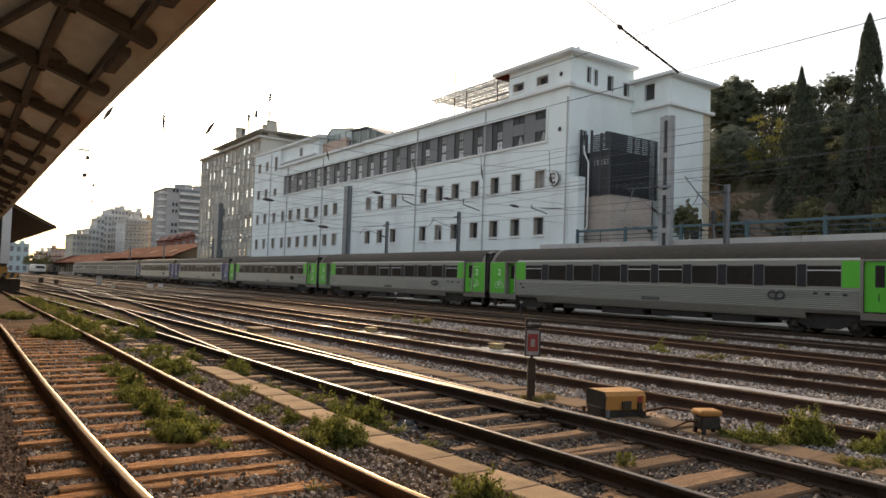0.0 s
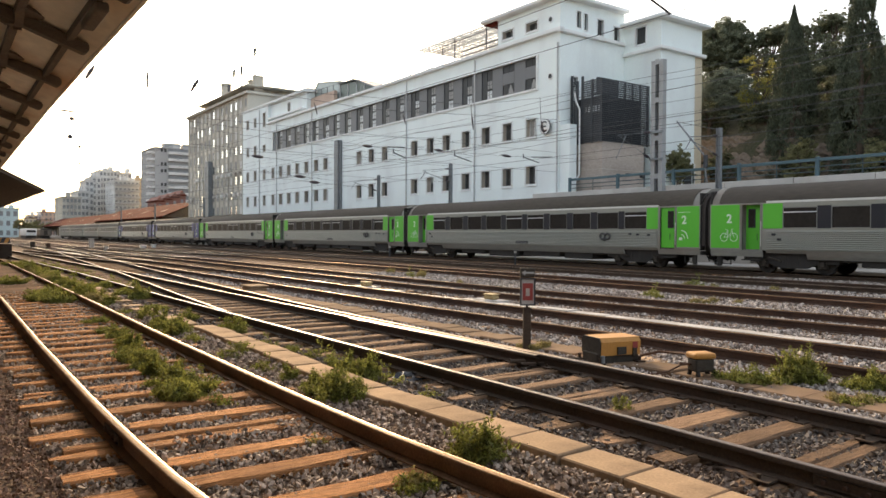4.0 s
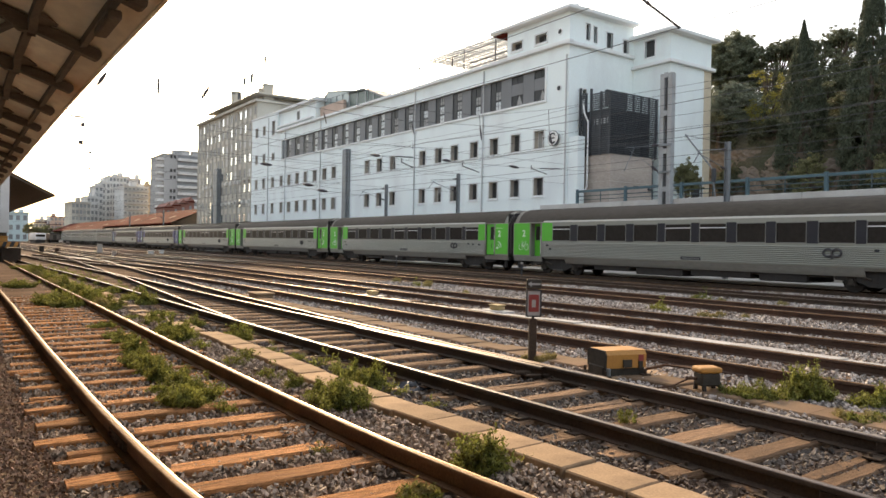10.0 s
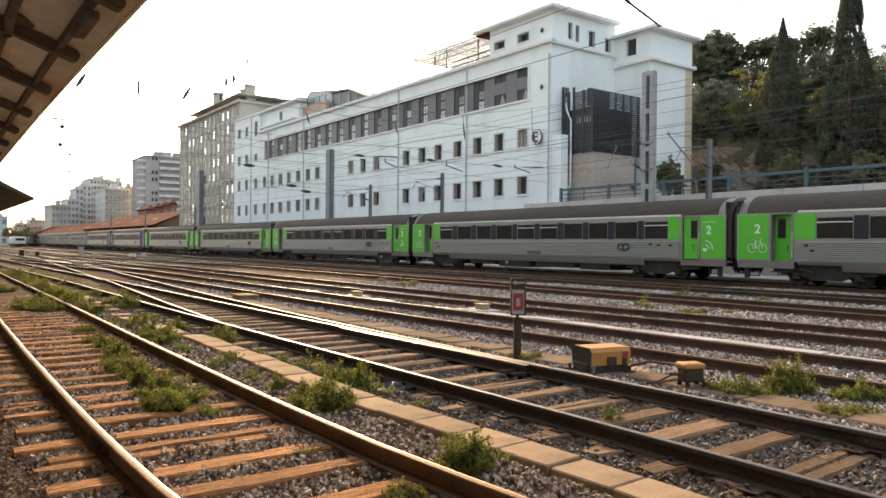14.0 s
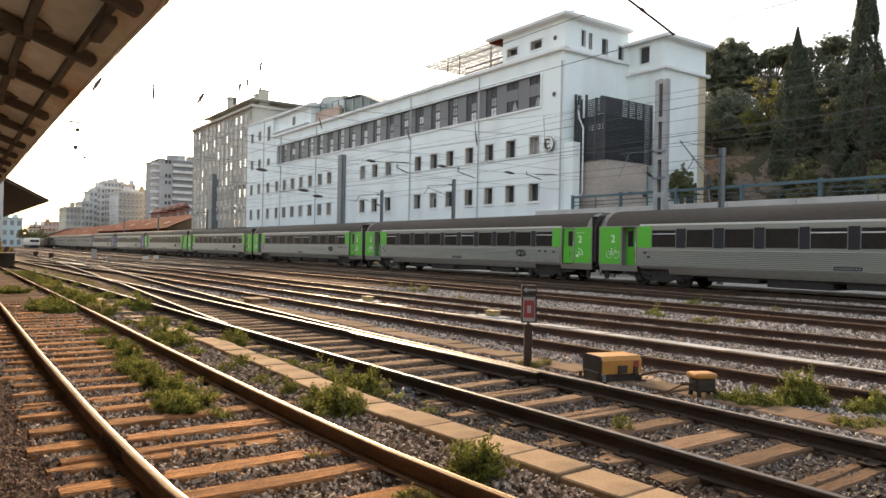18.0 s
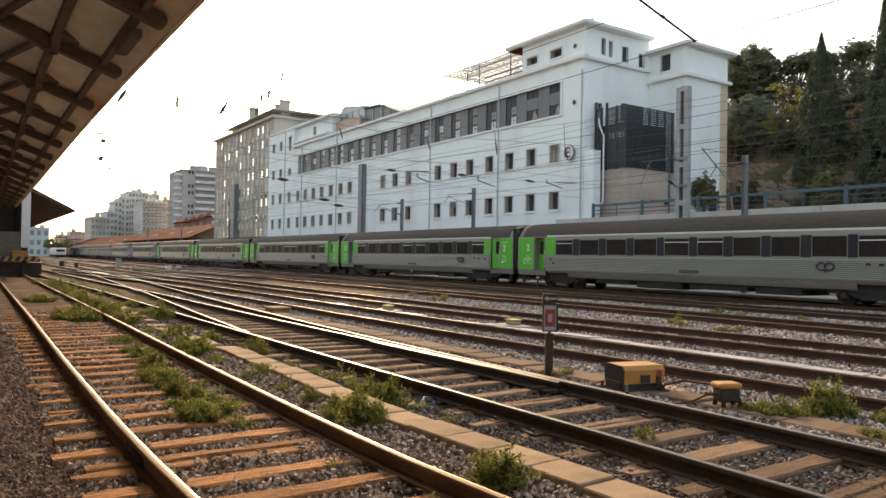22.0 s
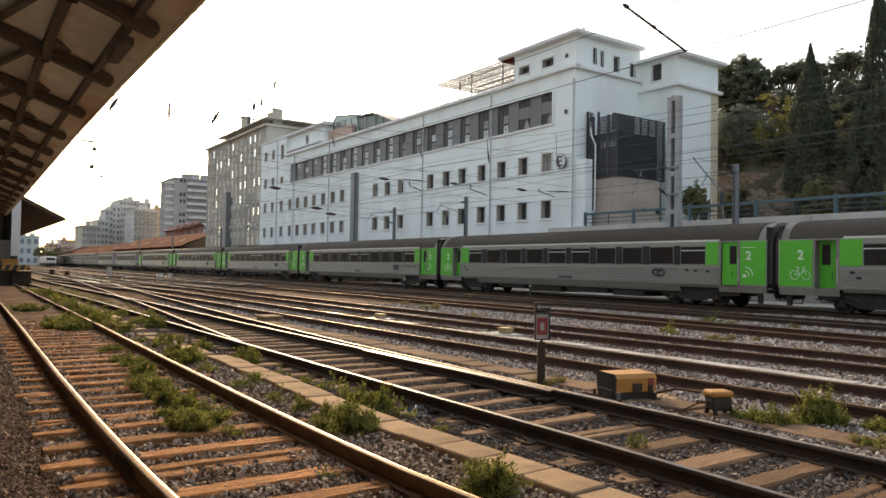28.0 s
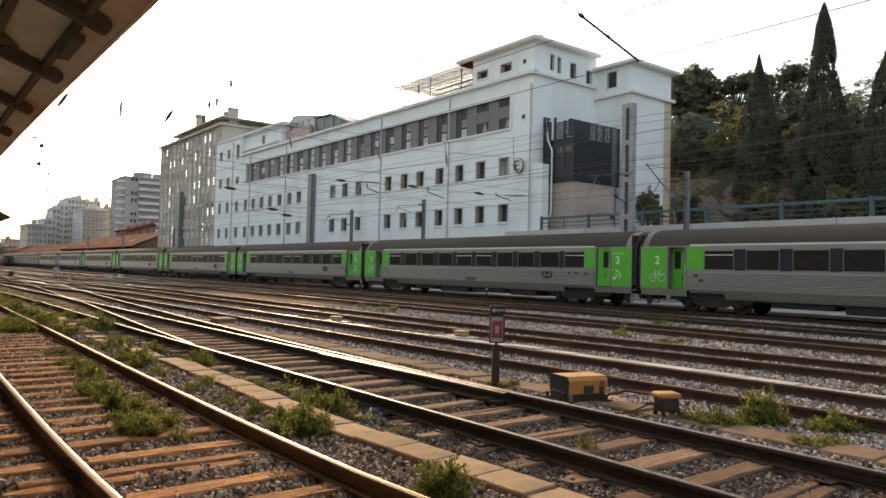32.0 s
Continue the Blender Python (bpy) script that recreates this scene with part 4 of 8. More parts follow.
    part("surround", MB().box(X + 0.36, X + 0.42, 86.3, 86.4, 17.2, 18.6).box(X + 0.36, X + 0.42, 87.3, 87.4, 17.2, 18.6).box(X + 0.36, X + 0.42, 86.4, 87.3, 18.5, 18.6).box(X + 0.36, X + 0.42, 86.4, 87.3, 17.2, 17.3), TRIM, win)
    # lattice sunshade over the roof terrace
    per = thing("roof_pergola", "openwork white lattice canopy on the roof terrace", "pergola")
    q = random.Random(6)
    for i in range(52):
        y = 44.9 + i * 0.222 + q.uniform(-0.06, 0.06)
        part("slat", MB().tube((37.0, y, 18.86 + q.uniform(-0.05, 0.05)), (42.4, y + q.uniform(-0.2, 0.25), 18.86 + q.uniform(-0.05, 0.05)), 0.042, 5), TRIM, per)
    for i in range(25):
        x = 37.0 + i * 0.225
        part("slat", MB().tube((x, 44.8, 18.8 + q.uniform(-0.04, 0.04)), (x + q.uniform(-0.1, 0.1), 56.4, 18.8 + q.uniform(-0.06, 0.06)), 0.040, 5), TRIM, per)
    for y in (46.6, 51, 55.8):
        for x in (37.4, 42.4):
            part("post", MB().box(x, x + 0.08, y, y + 0.08, 16.5, 18.8), GALV, per)
    part("handrail", MB().box(37.3, 37.36, 44.7, 50, 17.4, 17.46).box(37.3, 37.36, 44.7, 50, 17.0, 17.04), DARK_METAL, per)
    # masts on the roof
    for y, h, r_ in ((59.60, 4.97, 0.055), (54.05, 5.05, 0.060), (62.27, 2.35, 0.040), (65.19, 2.48, 0.040), (70.0, 2.60, 0.040), (81.0, 3.20, 0.040)):
        a = thing("antenna", "thin aerial mast on the flat roof", "antenna", "roof aerials", at=(38.3, y, 16.5))
        part("mast", MB().tube((0, 0, 0), (0, 0, h), r_, 6), WIRE, a)
        part("foot", MB().box(-0.12, 0.12, -0.12, 0.12, 0, 0.12), GALV, a)
        part("aerial", MB().tube((0, -0.45, h - 0.1), (0, 0.1, h - 0.1), 0.03, 5), WIRE, a)
    u = thing("roof_unit", "small dark vent box on the flat roof", "roof vent", at=(38.3, 55.87, 16.5))
    part("case", MB().cbox(-0.3, 0.3, -0.5, 0.5, 0.1, 0.75, 0.04), GALV, u)
    part("foot", MB().box(-0.25, 0.25, -0.4, 0.4, 0, 0.1), DARK_METAL, u)
    # the round sign on its bracket
    sgn = thing("round_sign", "round white sign with dark rim on the facade", "sign")
    part("disc", MB().tube((36.72, 38.85, 9.63), (36.78, 38.85, 9.63), 0.52, 28), WHITE_P, sgn, smooth=True)
    part("rim", MB().tube((36.74, 38.85, 9.63), (36.80, 38.85, 9.63), 0.555, 28), BLACK_P, sgn, smooth=True)
    arc = [radians(50 + k * 26) for k in range(11)]
    part("emblem", MB().path([(36.70, 38.85 - 0.34 * math.cos(a), 9.63 + 0.36 * math.sin(a)) for a in arc], 0.06, 5), BLACK_P, sgn)
    part("emblem_bar", MB().box(36.68, 36.718, 38.66, 38.98, 9.59, 9.68), BLACK_P, sgn)
    part("bracket", MB().box(36.8, 37.0, 38.8, 38.9, 9.55, 9.7), DARK_METAL, sgn)


build_white_building()


# ---- the passenger train ----
COACH_L = 26.5
SIDE = 1.41        # half width


def body_section(inset=0.0):
    """Half outline of the coach from the skirt to the crown: (x offset, z), on the -X side."""
    pts = [(-1.30, 0.74), (-1.39, 1.02), (-1.41, 1.3), (-1.41, 2.95), (-1.385, 3.10), (-1.30, 3.36), (-1.13, 3.60), (-0.85, 3.80), (-0.5, 3.94), (0, 4.0)]
    return [(x + inset, z) for x, z in pts]


def bogie(parent, y):
    bg = part("bogie", MB().box(-0.9, 0.9, -0.25, 0.25, 0.45, 0.8), UNDER, parent)
    bg.location = (0, y, 0)
    for side in (-1, 1):
        prof = [(-1.95, 0.50), (-1.95, 0.90), (-0.75, 0.96), (0.75, 0.96), (1.95, 0.90), (1.95, 0.50), (1.0, 0.44), (0.6, 0.26), (-0.6, 0.26), (-1.0, 0.44)]
        part("bogie_frame", MB().prism(prof, 0, side * 1.04, side * 1.16), UNDER, bg)
        for dy in (-0.28, 0.28):
            part("spring", MB().tube((side * 1.07, dy, 0.42), (side * 1.07, dy, 0.78), 0.11, 10), UNDER, bg, smooth=True)
        part("brake_rod", MB().tube((side * 1.0, -1.7, 0.40), (side * 1.0, 1.7, 0.40), 0.035, 6), CAST, bg)
        part("damper", MB().tube((side * 1.2, 0.5, 0.55), (side * 1.2, 1.1, 0.72), 0.05, 8), CAST, bg)
    part("cross_beam", MB().cbox(-0.7, 0.7, -1.85, 1.85, 0.60, 0.94, 0.03), UNDER, bg)
    for dy in (-1.28, 1.28):
        part("axle", MB().tube((-0.8, dy, 0.46), (0.8, dy, 0.46), 0.09, 10), UNDER, bg)
        for side in (-1, 1):
            w = part("wheel", MB().tube((side * 0.80, 0, 0), (side * 0.93, 0, 0), 0.44, 20).tube((side * 0.76, 0, 0), (side * 0.80, 0, 0), 0.47, 20), UNDER, bg, smooth=True)
            w.location = (0, dy, 0.46)
            wb = part("axle_box", MB().cbox(side * 0.95, side * 1.16, dy - 0.17, dy + 0.17, 0.3, 0.62, 0.04).tube((side * 1.16, dy, 0.46), (side * 1.21, dy, 0.46), 0.11, 12), CAST, bg)


WINDOWS = [(3.91, 5.33, 1), (5.96, 7.42, 0), (8.04, 9.48, 0), (10.05, 11.54, 0), (12.06, 13.54, 1), (14.07, 15.47, 1), (16.04, 17.42, 0), (17.94, 19.25, 0), (19.8, 21.24, 0), (21.71, 23.11, 1)]


def build_coach(paint, label):
    """A ribbed stainless coach. Its own y runs back from its leading end: 0 is the far end, -26.2 the near one."""
    c = thing("passenger_coach", label, "railway coach", "coaches of the train")
    L0, L1 = -0.33, -26.28
    zb = 1.02
    holes = [(-b, -a, 2.02, 2.86) for a, b, _ in WINDOWS]
    doors = [(1.97, 2.83), (23.98, 24.84)]
    holes += [(-b, -a, 1.0, 3.05) for a, b in doors]
    # side walls: plain shell with openings
    shell = MB()
    for a, b, z0, z1 in holed(L1, L0, zb, 3.12, holes):
        shell.box(-SIDE, -SIDE + 0.06, a, b, z0, z1)
        shell.box(SIDE - 0.06, SIDE, a, b, z0, z1)
    part("body_side", shell, STEEL_BODY, c)
    # horizontal ribs below the windows
    wave = []
    for i in range(10):
        z = 1.10 + i * 0.083
        wave += [(-SIDE - 0.002, z - 0.024), (-SIDE - 0.050, z - 0.024), (-SIDE - 0.062, z - 0.008), (-SIDE - 0.052, z + 0.020), (-SIDE - 0.002, z + 0.026)]
    part("ribbing", MB().prism(wave + [(-SIDE + 0.02, 1.90), (-SIDE + 0.02, 1.07)], 1, -23.8, -3.14), STEEL_BODY, c, "fine horizontal stainless ribs")
    # roof
    half = body_section()[4:]
    prof = half + [(-x, z) for x, z in half[-2::-1]]
    part("roof", MB().prism(prof, 1, L1 + 0.45, L0 - 0.45), ROOF_P, c, "dusty brown curved roof", smooth=True)
    for ya, yb in ((L1, L1 + 0.45), (L0 - 0.45, L0)):
        p2 = [(x * 0.985, z - 0.03) for x, z in prof]
        part("roof_end", MB().prism(p2, 1, ya, yb), SKIRT, c, "pale metal roof end", smooth=True)
    part("cantrail", MB().prism([(-SIDE - 0.012, 3.10), (-SIDE - 0.004, 3.19), (-SIDE + 0.03, 3.19), (-SIDE + 0.03, 3.10)], 1, -23.85, -3.12), STRIP, c, "bright strip under the roof edge")
    # skirt and underframe
    sk = MB()
    for s in (-1, 1):
        sk.prism([(s * 1.26, 0.66), (s * 1.33, 0.80), (s * 1.40, 1.02), (s * 1.34, 1.02), (s * 1.27, 0.80), (s * 1.20, 0.66)], 1, -21.6, -4.9)
        sk.prism([(s * 1.33, 0.90), (s * 1.40, 1.02), (s * 1.34, 1.02), (s * 1.27, 0.90)], 1, -23.9, -21.6)
        sk.prism([(s * 1.33, 0.90), (s * 1.40, 1.02), (s * 1.34, 1.02), (s * 1.27, 0.90)], 1, -4.9, -3.1)
    part("skirt", sk, SKIRT, c, "dusty tapered skirt")
    part("floor_pan", MB().box(-1.3, 1.3, L1, L0, 0.95, 1.05), UNDER, c)
    for ya, yb, z in ((-9.6, -7.0, 0.40), (-12.9, -10.0, 0.28), (-16.6, -13.4, 0.36), (-19.2, -17.0, 0.30)):
        part("equipment_box", MB().cbox(-1.15, 1.15, ya, yb, z, 0.95, 0.04), UNDER, c)
    # full-length dark box, added to darken the space under the floor
    part("centre_sill", MB().box(-0.5, 0.5, -21, -5.5, 0.74, 0.95), UNDER, c)
    part("brake_pipe", MB().tube((-1.12, -21, 0.6), (-1.12, -5.5, 0.6), 0.03, 6), CAST, c)
    # windows
    for a, b, top in WINDOWS:
        w = part("window", MB().box(-SIDE + 0.02, -SIDE + 0.035, -b, -a, 2.02, 2.86), TINT, c)
        part("window", MB().box(SIDE - 0.035, SIDE - 0.02, -b, -a, 2.02, 2.86), TINT, c)
        f = MB()
        e = 0.030
        for p, q, z0, z1 in holed(-b - 0.03, -a + 0.03, 1.99, 2.89, [(-b + e - 0.03, -a - e + 0.03, 2.02, 2.86)]):
            f.box(-SIDE - 0.012, -SIDE + 0.02, p, q, z0, z1)
        part("window_frame", f, FRAME_DULL, w)
        if top:
            part("hopper_bar", MB().box(-SIDE - 0.005, -SIDE + 0.02, -b, -a, 2.66, 2.70), WHITE_P, w)
    for (a0, a1, _), (b0, b1, _) in zip(WINDOWS, WINDOWS[1:]):
        part("pillar_panel", MB().box(-SIDE - 0.008, -SIDE + 0.01, -b0 + 0.036, -a1 - 0.036, 1.98, 2.93), NAVY, c)
    # doors, folding leaves set back
    for k, (a, b) in enumerate(doors):
        dx = 0.0 if k else 0.26
        d = part("door", MB().box(-SIDE + dx + 0.07, -SIDE + dx + 0.11, -b, -a, 1.05, 3.05), paint, c)
        if k == 0:
            part("door_lining", MB().box(-SIDE + 0.1, -SIDE + 0.40, -a, -a + 0.05, 1.0, 3.08).box(-SIDE + 0.1, -SIDE + 0.40, -b - 0.05, -b, 1.0, 3.08).box(-SIDE + 0.1, -SIDE + 0.40, -b, -a, 3.05, 3.1).box(-SIDE + 0.1, -SIDE + 0.40, -b, -a, 1.0, 1.045), SKIRT, c, "grey lining of the set-back doorway")
        wy0, wy1 = (-a - 0.46, -a - 0.10) if k == 0 else (-b + 0.10, -b + 0.46)
        part("door_window", MB().cbox(-SIDE + dx + 0.055, -SIDE + dx + 0.075, wy0, wy1, 2.02, 2.88, 0.009), RUBBER, d)
        part("door_glass", MB().cbox(-SIDE + dx + 0.045, -SIDE + dx + 0.06, wy0 + 0.05, wy1 - 0.05, 2.08, 2.82, 0.006), TINT, d)
        part("door_post", MB().box(-SIDE - 0.012, -SIDE + 0.1, -b - 0.12, -b, 1.0, 3.08).box(-SIDE - 0.012, -SIDE + 0.1, -a, -a + 0.1, 1.0, 3.08).box(-SIDE - 0.012, -SIDE + 0.1, -b, -a, 3.05, 3.1), SKIRT, c)
        part("door_handle", MB().tube((-SIDE + dx + 0.05, -a - 0.55, 1.45), (-SIDE + dx + 0.05, -a - 0.55, 1.75), 0.015, 6), BLACK_P, d)
        part("step", MB().box(-SIDE - 0.02, -SIDE + 0.25, -b, -a, 0.55, 0.60).box(-SIDE + 0.2, -SIDE + 0.25, -b, -a, 0.6, 1.0), UNDER, c)
        part("sill_panel", MB().prism([(-1.365, 0.72), (-SIDE - 0.004, 1.0), (-SIDE + 0.05, 1.0), (-1.31, 0.72)], 1, -b - 0.12, -a + 0.12), SKIRT, c)
        part("grab_rail", MB().tube((-SIDE - 0.03, -b - 0.06, 1.2), (-SIDE - 0.03, -b - 0.06, 2.3), 0.015, 6), SILVER, c)
    # coloured panels beside the doors
    for a, b, z0 in ((0.38, 1.84, 1.09), (2.97, 3.86, 1.98), (23.14, 23.84, 1.98), (24.98, 26.24, 1.09)):
        part("colour_panel", MB().cbox(-SIDE - 0.010, -SIDE + 0.01, -b, -a, z0, 3.07, 0.006), paint, c)
    for a, b in ((0.36, 1.86), (24.95, 26.26)):
        part("end_skirt", MB().prism([(-1.36, 0.72), (-SIDE - 0.004, 1.06), (-SIDE + 0.04, 1.06), (-1.30, 0.72)], 1, -b, -a), SKIRT, c)
    # class figure, cycle pictogram, signal pictogram
    for y, z in ((-1.33, 2.42), (-25.4, 2.40)):
        me = letters("2", 0.56, -SIDE - 0.016, y, z, "-x")
        part("class_figure", me, MARK_GREEN, c, "pale figure 2")
    part("bar_mark", MB().box(-SIDE - 0.016, -SIDE - 0.008, -25.75, -25.05, 2.78, 2.80), MARK_GREEN, c)
    bike = MB()
    for cy in (-0.78, -1.42):
        pts = [(-SIDE - 0.014, cy + 0.24 * math.cos(q * math.pi / 8), 1.55 + 0.24 * math.sin(q * math.pi / 8)) for q in range(17)]
        bike.path(pts, 0.018, 5)
    x = -SIDE - 0.014
    bike.path([(x, -0.78, 1.55), (x, -1.02, 1.93), (x, -1.30, 1.93), (x, -1.06, 1.56), (x, -0.78, 1.55)], 0.018, 5).path([(x, -1.42, 1.55), (x, -1.28, 2.02), (x, -1.40, 2.05)], 0.018, 5).path([(x, -1.06, 1.56), (x, -0.98, 2.0), (x, -0.88, 2.0)], 0.018, 5)
    bike.v = [(p[0], -1.32 + (p[1] + 1.1) * 0.78, 1.74 + (p[2] - 1.75) * 0.78) for p in bike.v]
    part("cycle_pictogram", bike, MARK_GREEN, c)
    wifi = MB()
    for rad in (0.2, 0.4):
        wifi.path([(x, -25.15 - 0.1 - rad * 0.9 * math.sin(q * math.pi / 16) * 1.0, 1.5 + rad * math.cos(q * math.pi / 16)) for q in range(9)], 0.022, 5)
    wifi.box(x - 0.01, x + 0.005, -25.3, -25.12, 1.42, 1.56)
    part("signal_pictogram", wifi, MARK_GREEN, c)
    # emblem and small markings
    em = MB()
    for cy, q0, q1 in ((-20.22, 1.0, 7.2), (-20.56, -4.0, 4.6)):
        em.path([(x - 0.05, cy + 0.19 * math.cos(v), 1.60 + 0.15 * math.sin(v)) for v in [math.pi + (q0 + (q1 - q0) * k / 15) * math.pi / 4 for k in range(16)]], 0.05, 6)
    em.path([(x - 0.05, -20.38, 1.60), (x - 0.05, -20.38, 1.36)], 0.05, 6)
    part("emblem", em, LOGO_P, c, "rounded dark emblem")
    part("number_plate", MB().box(x - 0.055, x + 0.006, -14.15, -13.05, 1.13, 1.28), NAVY, c, "dark marking strip")
    for k in range(9):
        part("marking_bar", MB().box(x - 0.059, x - 0.055, -14.10 + k * 0.115, -14.03 + k * 0.115, 1.18, 1.23), CURTAIN, c)
    for y, z in ((-3.5, 1.72), (-3.75, 1.5), (-22.1, 1.72), (-22.6, 1.7), (-23.3, 1.68)):
        part("small_marking", MB().box(x - 0.055, x + 0.006, y - 0.09, y + 0.09, z - 0.05, z + 0.05), BLACK_P, c)
    # ends: bellows, buffers, couplings
    for y, s in ((L0, 1), (L1, -1)):
        part("end_wall", MB().box(-1.36, 1.36, min(y, y - s * 0.06), max(y, y - s * 0.06), 0.95, 3.7), UNDER, c)
        part("coupler", MB().cbox(-0.45, 0.45, min(y - s * 0.2, y + s * 0.16), max(y - s * 0.2, y + s * 0.16), 0.5, 1.05, 0.05), UNDER, c)
        arch = [(x_ * 0.93, z_ - 0.16) for x_, z_ in prof]
        part("gangway_bellows", MB().prism([(-1.28, 1.15)] + arch + [(1.28, 1.15)], 1, min(y + s * 0.005, y + s * 0.20), max(y + s * 0.005, y + s * 0.20)), BELLOWS, c, "dark brown gangway bellows", smooth=True)
        for side in (-1, 1):
            part("hose_bracket", MB().box(side * 1.02 - 0.05, side * 1.02 + 0.05, min(y, y + s * 0.22), max(y, y + s * 0.22), 1.2, 1.75), UNDER, c)
            part("coupling_hose", MB().path([(side * 0.75, y - s * 0.1, 0.8), (side * 0.75, y + s * 0.1, 0.42), (side * 0.72, y + s * 0.2, 0.55), (side * 0.7, y + s * 0.24, 0.85)], 0.03, 6), RUBBER, c)
            part("step_hanger", MB().box(side * 1.2 - 0.03, side * 1.2 + 0.03, y - s * 0.75 - 0.25, y - s * 0.75 + 0.25, 0.34, 0.38).box(side * 1.2 - 0.02, side * 1.2 + 0.02, y - s * 0.75 - 0.24, y - s * 0.75 - 0.20, 0.38, 0.75).box(side * 1.2 - 0.02, side * 1.2 + 0.02, y - s * 0.75 + 0.20, y - s * 0.75 + 0.24, 0.38, 0.75), UNDER, c)
        for side in (-1, 1):
            part("buffer", MB().tube((side * 0.98, y, 1.05), (side * 0.98, y + s * 0.16, 1.05), 0.10, 12).tube((side * 0.98, y + s * 0.16, 1.05), (side * 0.98, y + s * 0.2, 1.05), 0.24, 16), CAST, c)
            part("brake_hose", MB().path([(side * 0.6, y, 0.95), (side * 0.6, y + s * 0.12, 0.6), (side * 0.55, y + s * 0.17, 0.45)], 0.035, 6), RUBBER, c)
        part("end_gear", MB().box(-1.2, 1.2, min(y, y - s * 0.5), max(y, y - s * 0.5), 0.72, 0.9).box(-1.25, -1.15, y - s * 0.4 - 0.1, y - s * 0.4 + 0.1, 0.25, 0.8), UNDER, c)
    bogie(c, -4.2)
    bogie(c, -22.3)
    return c


def build_old_coach():
    """A plainer, slightly shorter ribbed coach at the head of the train."""
    c = thing("old_coach", "dull silver ribbed coach at the head of the train", "railway coach", "coaches of the train")
    L = 20.3
    sec = body_section(0.02)[2:]
    prof = [(-1.39, 1.0)] + sec[1:] + [(-q, z) for q, z in sec[-2::-1]] + [(1.39, 1.0)]
    part("body", MB().prism([(q, z - 0.12) for q, z in prof], 1, -L + 0.2, -0.2), OLD_STEEL, c, smooth=True)
    up = [(q, z - 0.11) for q, z in prof if z > 3.0]
    part("roof", MB().prism(up, 1, -L + 0.25, -0.25), ROOF_P, c, smooth=True)
    part("lower_panel", MB().box(-1.415, -1.38, -L + 1.6, -1.6, 1.05, 1.85), OLD_STEEL, c)
    for i in range(9):
        y = -2.6 - i * 1.85
        w = part("window", MB().box(-1.415, -1.38, y - 1.3, y, 1.98, 2.75), TINT, c)
        f = MB()
        for p, q, z0, z1 in holed(y - 1.34, y + 0.04, 1.92, 2.80, [(y - 1.3, y, 1.98, 2.75)]):
            f.box(-1.42, -1.4, p, q, z0, z1)
        part("window_frame", f, SILVER, w)
    for y in (-1.3, -L + 0.5):
        part("door", MB().box(-1.415, -1.37, y, y + 0.8, 1.0, 2.9), STEEL_BODY, c)
    part("underframe", MB().box(-1.2, 1.2, -L + 5, -5, 0.45, 0.95), UNDER, c)
    part("gangway_bellows", MB().box(-0.75, 0.75, -0.2, 0.0, 1.0, 3.3).box(-0.75, 0.75, -L, -L + 0.2, 1.0, 3.3), RUBBER, c)
    bogie(c, -3.3)
    bogie(c, -L + 3.3)
    return c


# leading end of each coach along the line at 9 s, and the distance run by the train
JOINT = 32.9
RUN = [(0, -21.64), (1, -19.33), (2, -16.97), (3, -14.64), (4.5, -11.05), (6, -7.36), (7, -4.97), (8, -2.5), (9, 0.0), (10, 2.46), (11, 4.93),
       (12, 7.41), (13, 9.93), (14, 12.35), (15.5, 15.68), (17, 18.97), (18, 21.32), (19, 23.70), (20, 26.06), (21, 28.20), (22, 30.08), (23, 31.85),
       (24, 33.5), (25, 34.8), (26.5, 36.5), (28, 38.2), (29, 39.42), (30, 40.66), (31, 41.8), (32, 42.9)]
train = []
green_coach = build_coach(GREEN, "ribbed stainless coach with lime-green doors and end panels")
blue_coach = build_coach(BLUE, "ribbed stainless coach with indigo-blue doors and end panels")
old_coach = build_old_coach()
for k in range(-2, 7):
    lead = JOINT + COACH_L * (k - 0) - 0.0
    if k == -2:
        ob = green_coach
    elif k in (4, 5):
        ob = blue_coach if k == 4 else copy_thing(blue_coach, pose(0, 0, 0))
    elif k < 4:
        ob = copy_thing(green_coach, pose(0, 0, 0))
    else:
        continue
    train.append((ob, lead))
head = JOINT + COACH_L * 5
for k in range(4):
    head += 20.5
    train.append((old_coach if k == 0 else copy_thing(old_coach, pose(0, 0, 0)), head))


def motions():
    for ob, lead in train:
        walk(ob, [(t, pose(31.3, lead + run, 0)) for t, run in RUN])


# ---- canopy over the camera and the shed at the end of the siding ----
def eave(y):
    return float(np.interp(y, (-12, 8, 12.6, 18.6, 26.5, 33.5, 60), (2.06, 2.11, 2.105, 2.15, 2.26, 2.365, 2.7)))


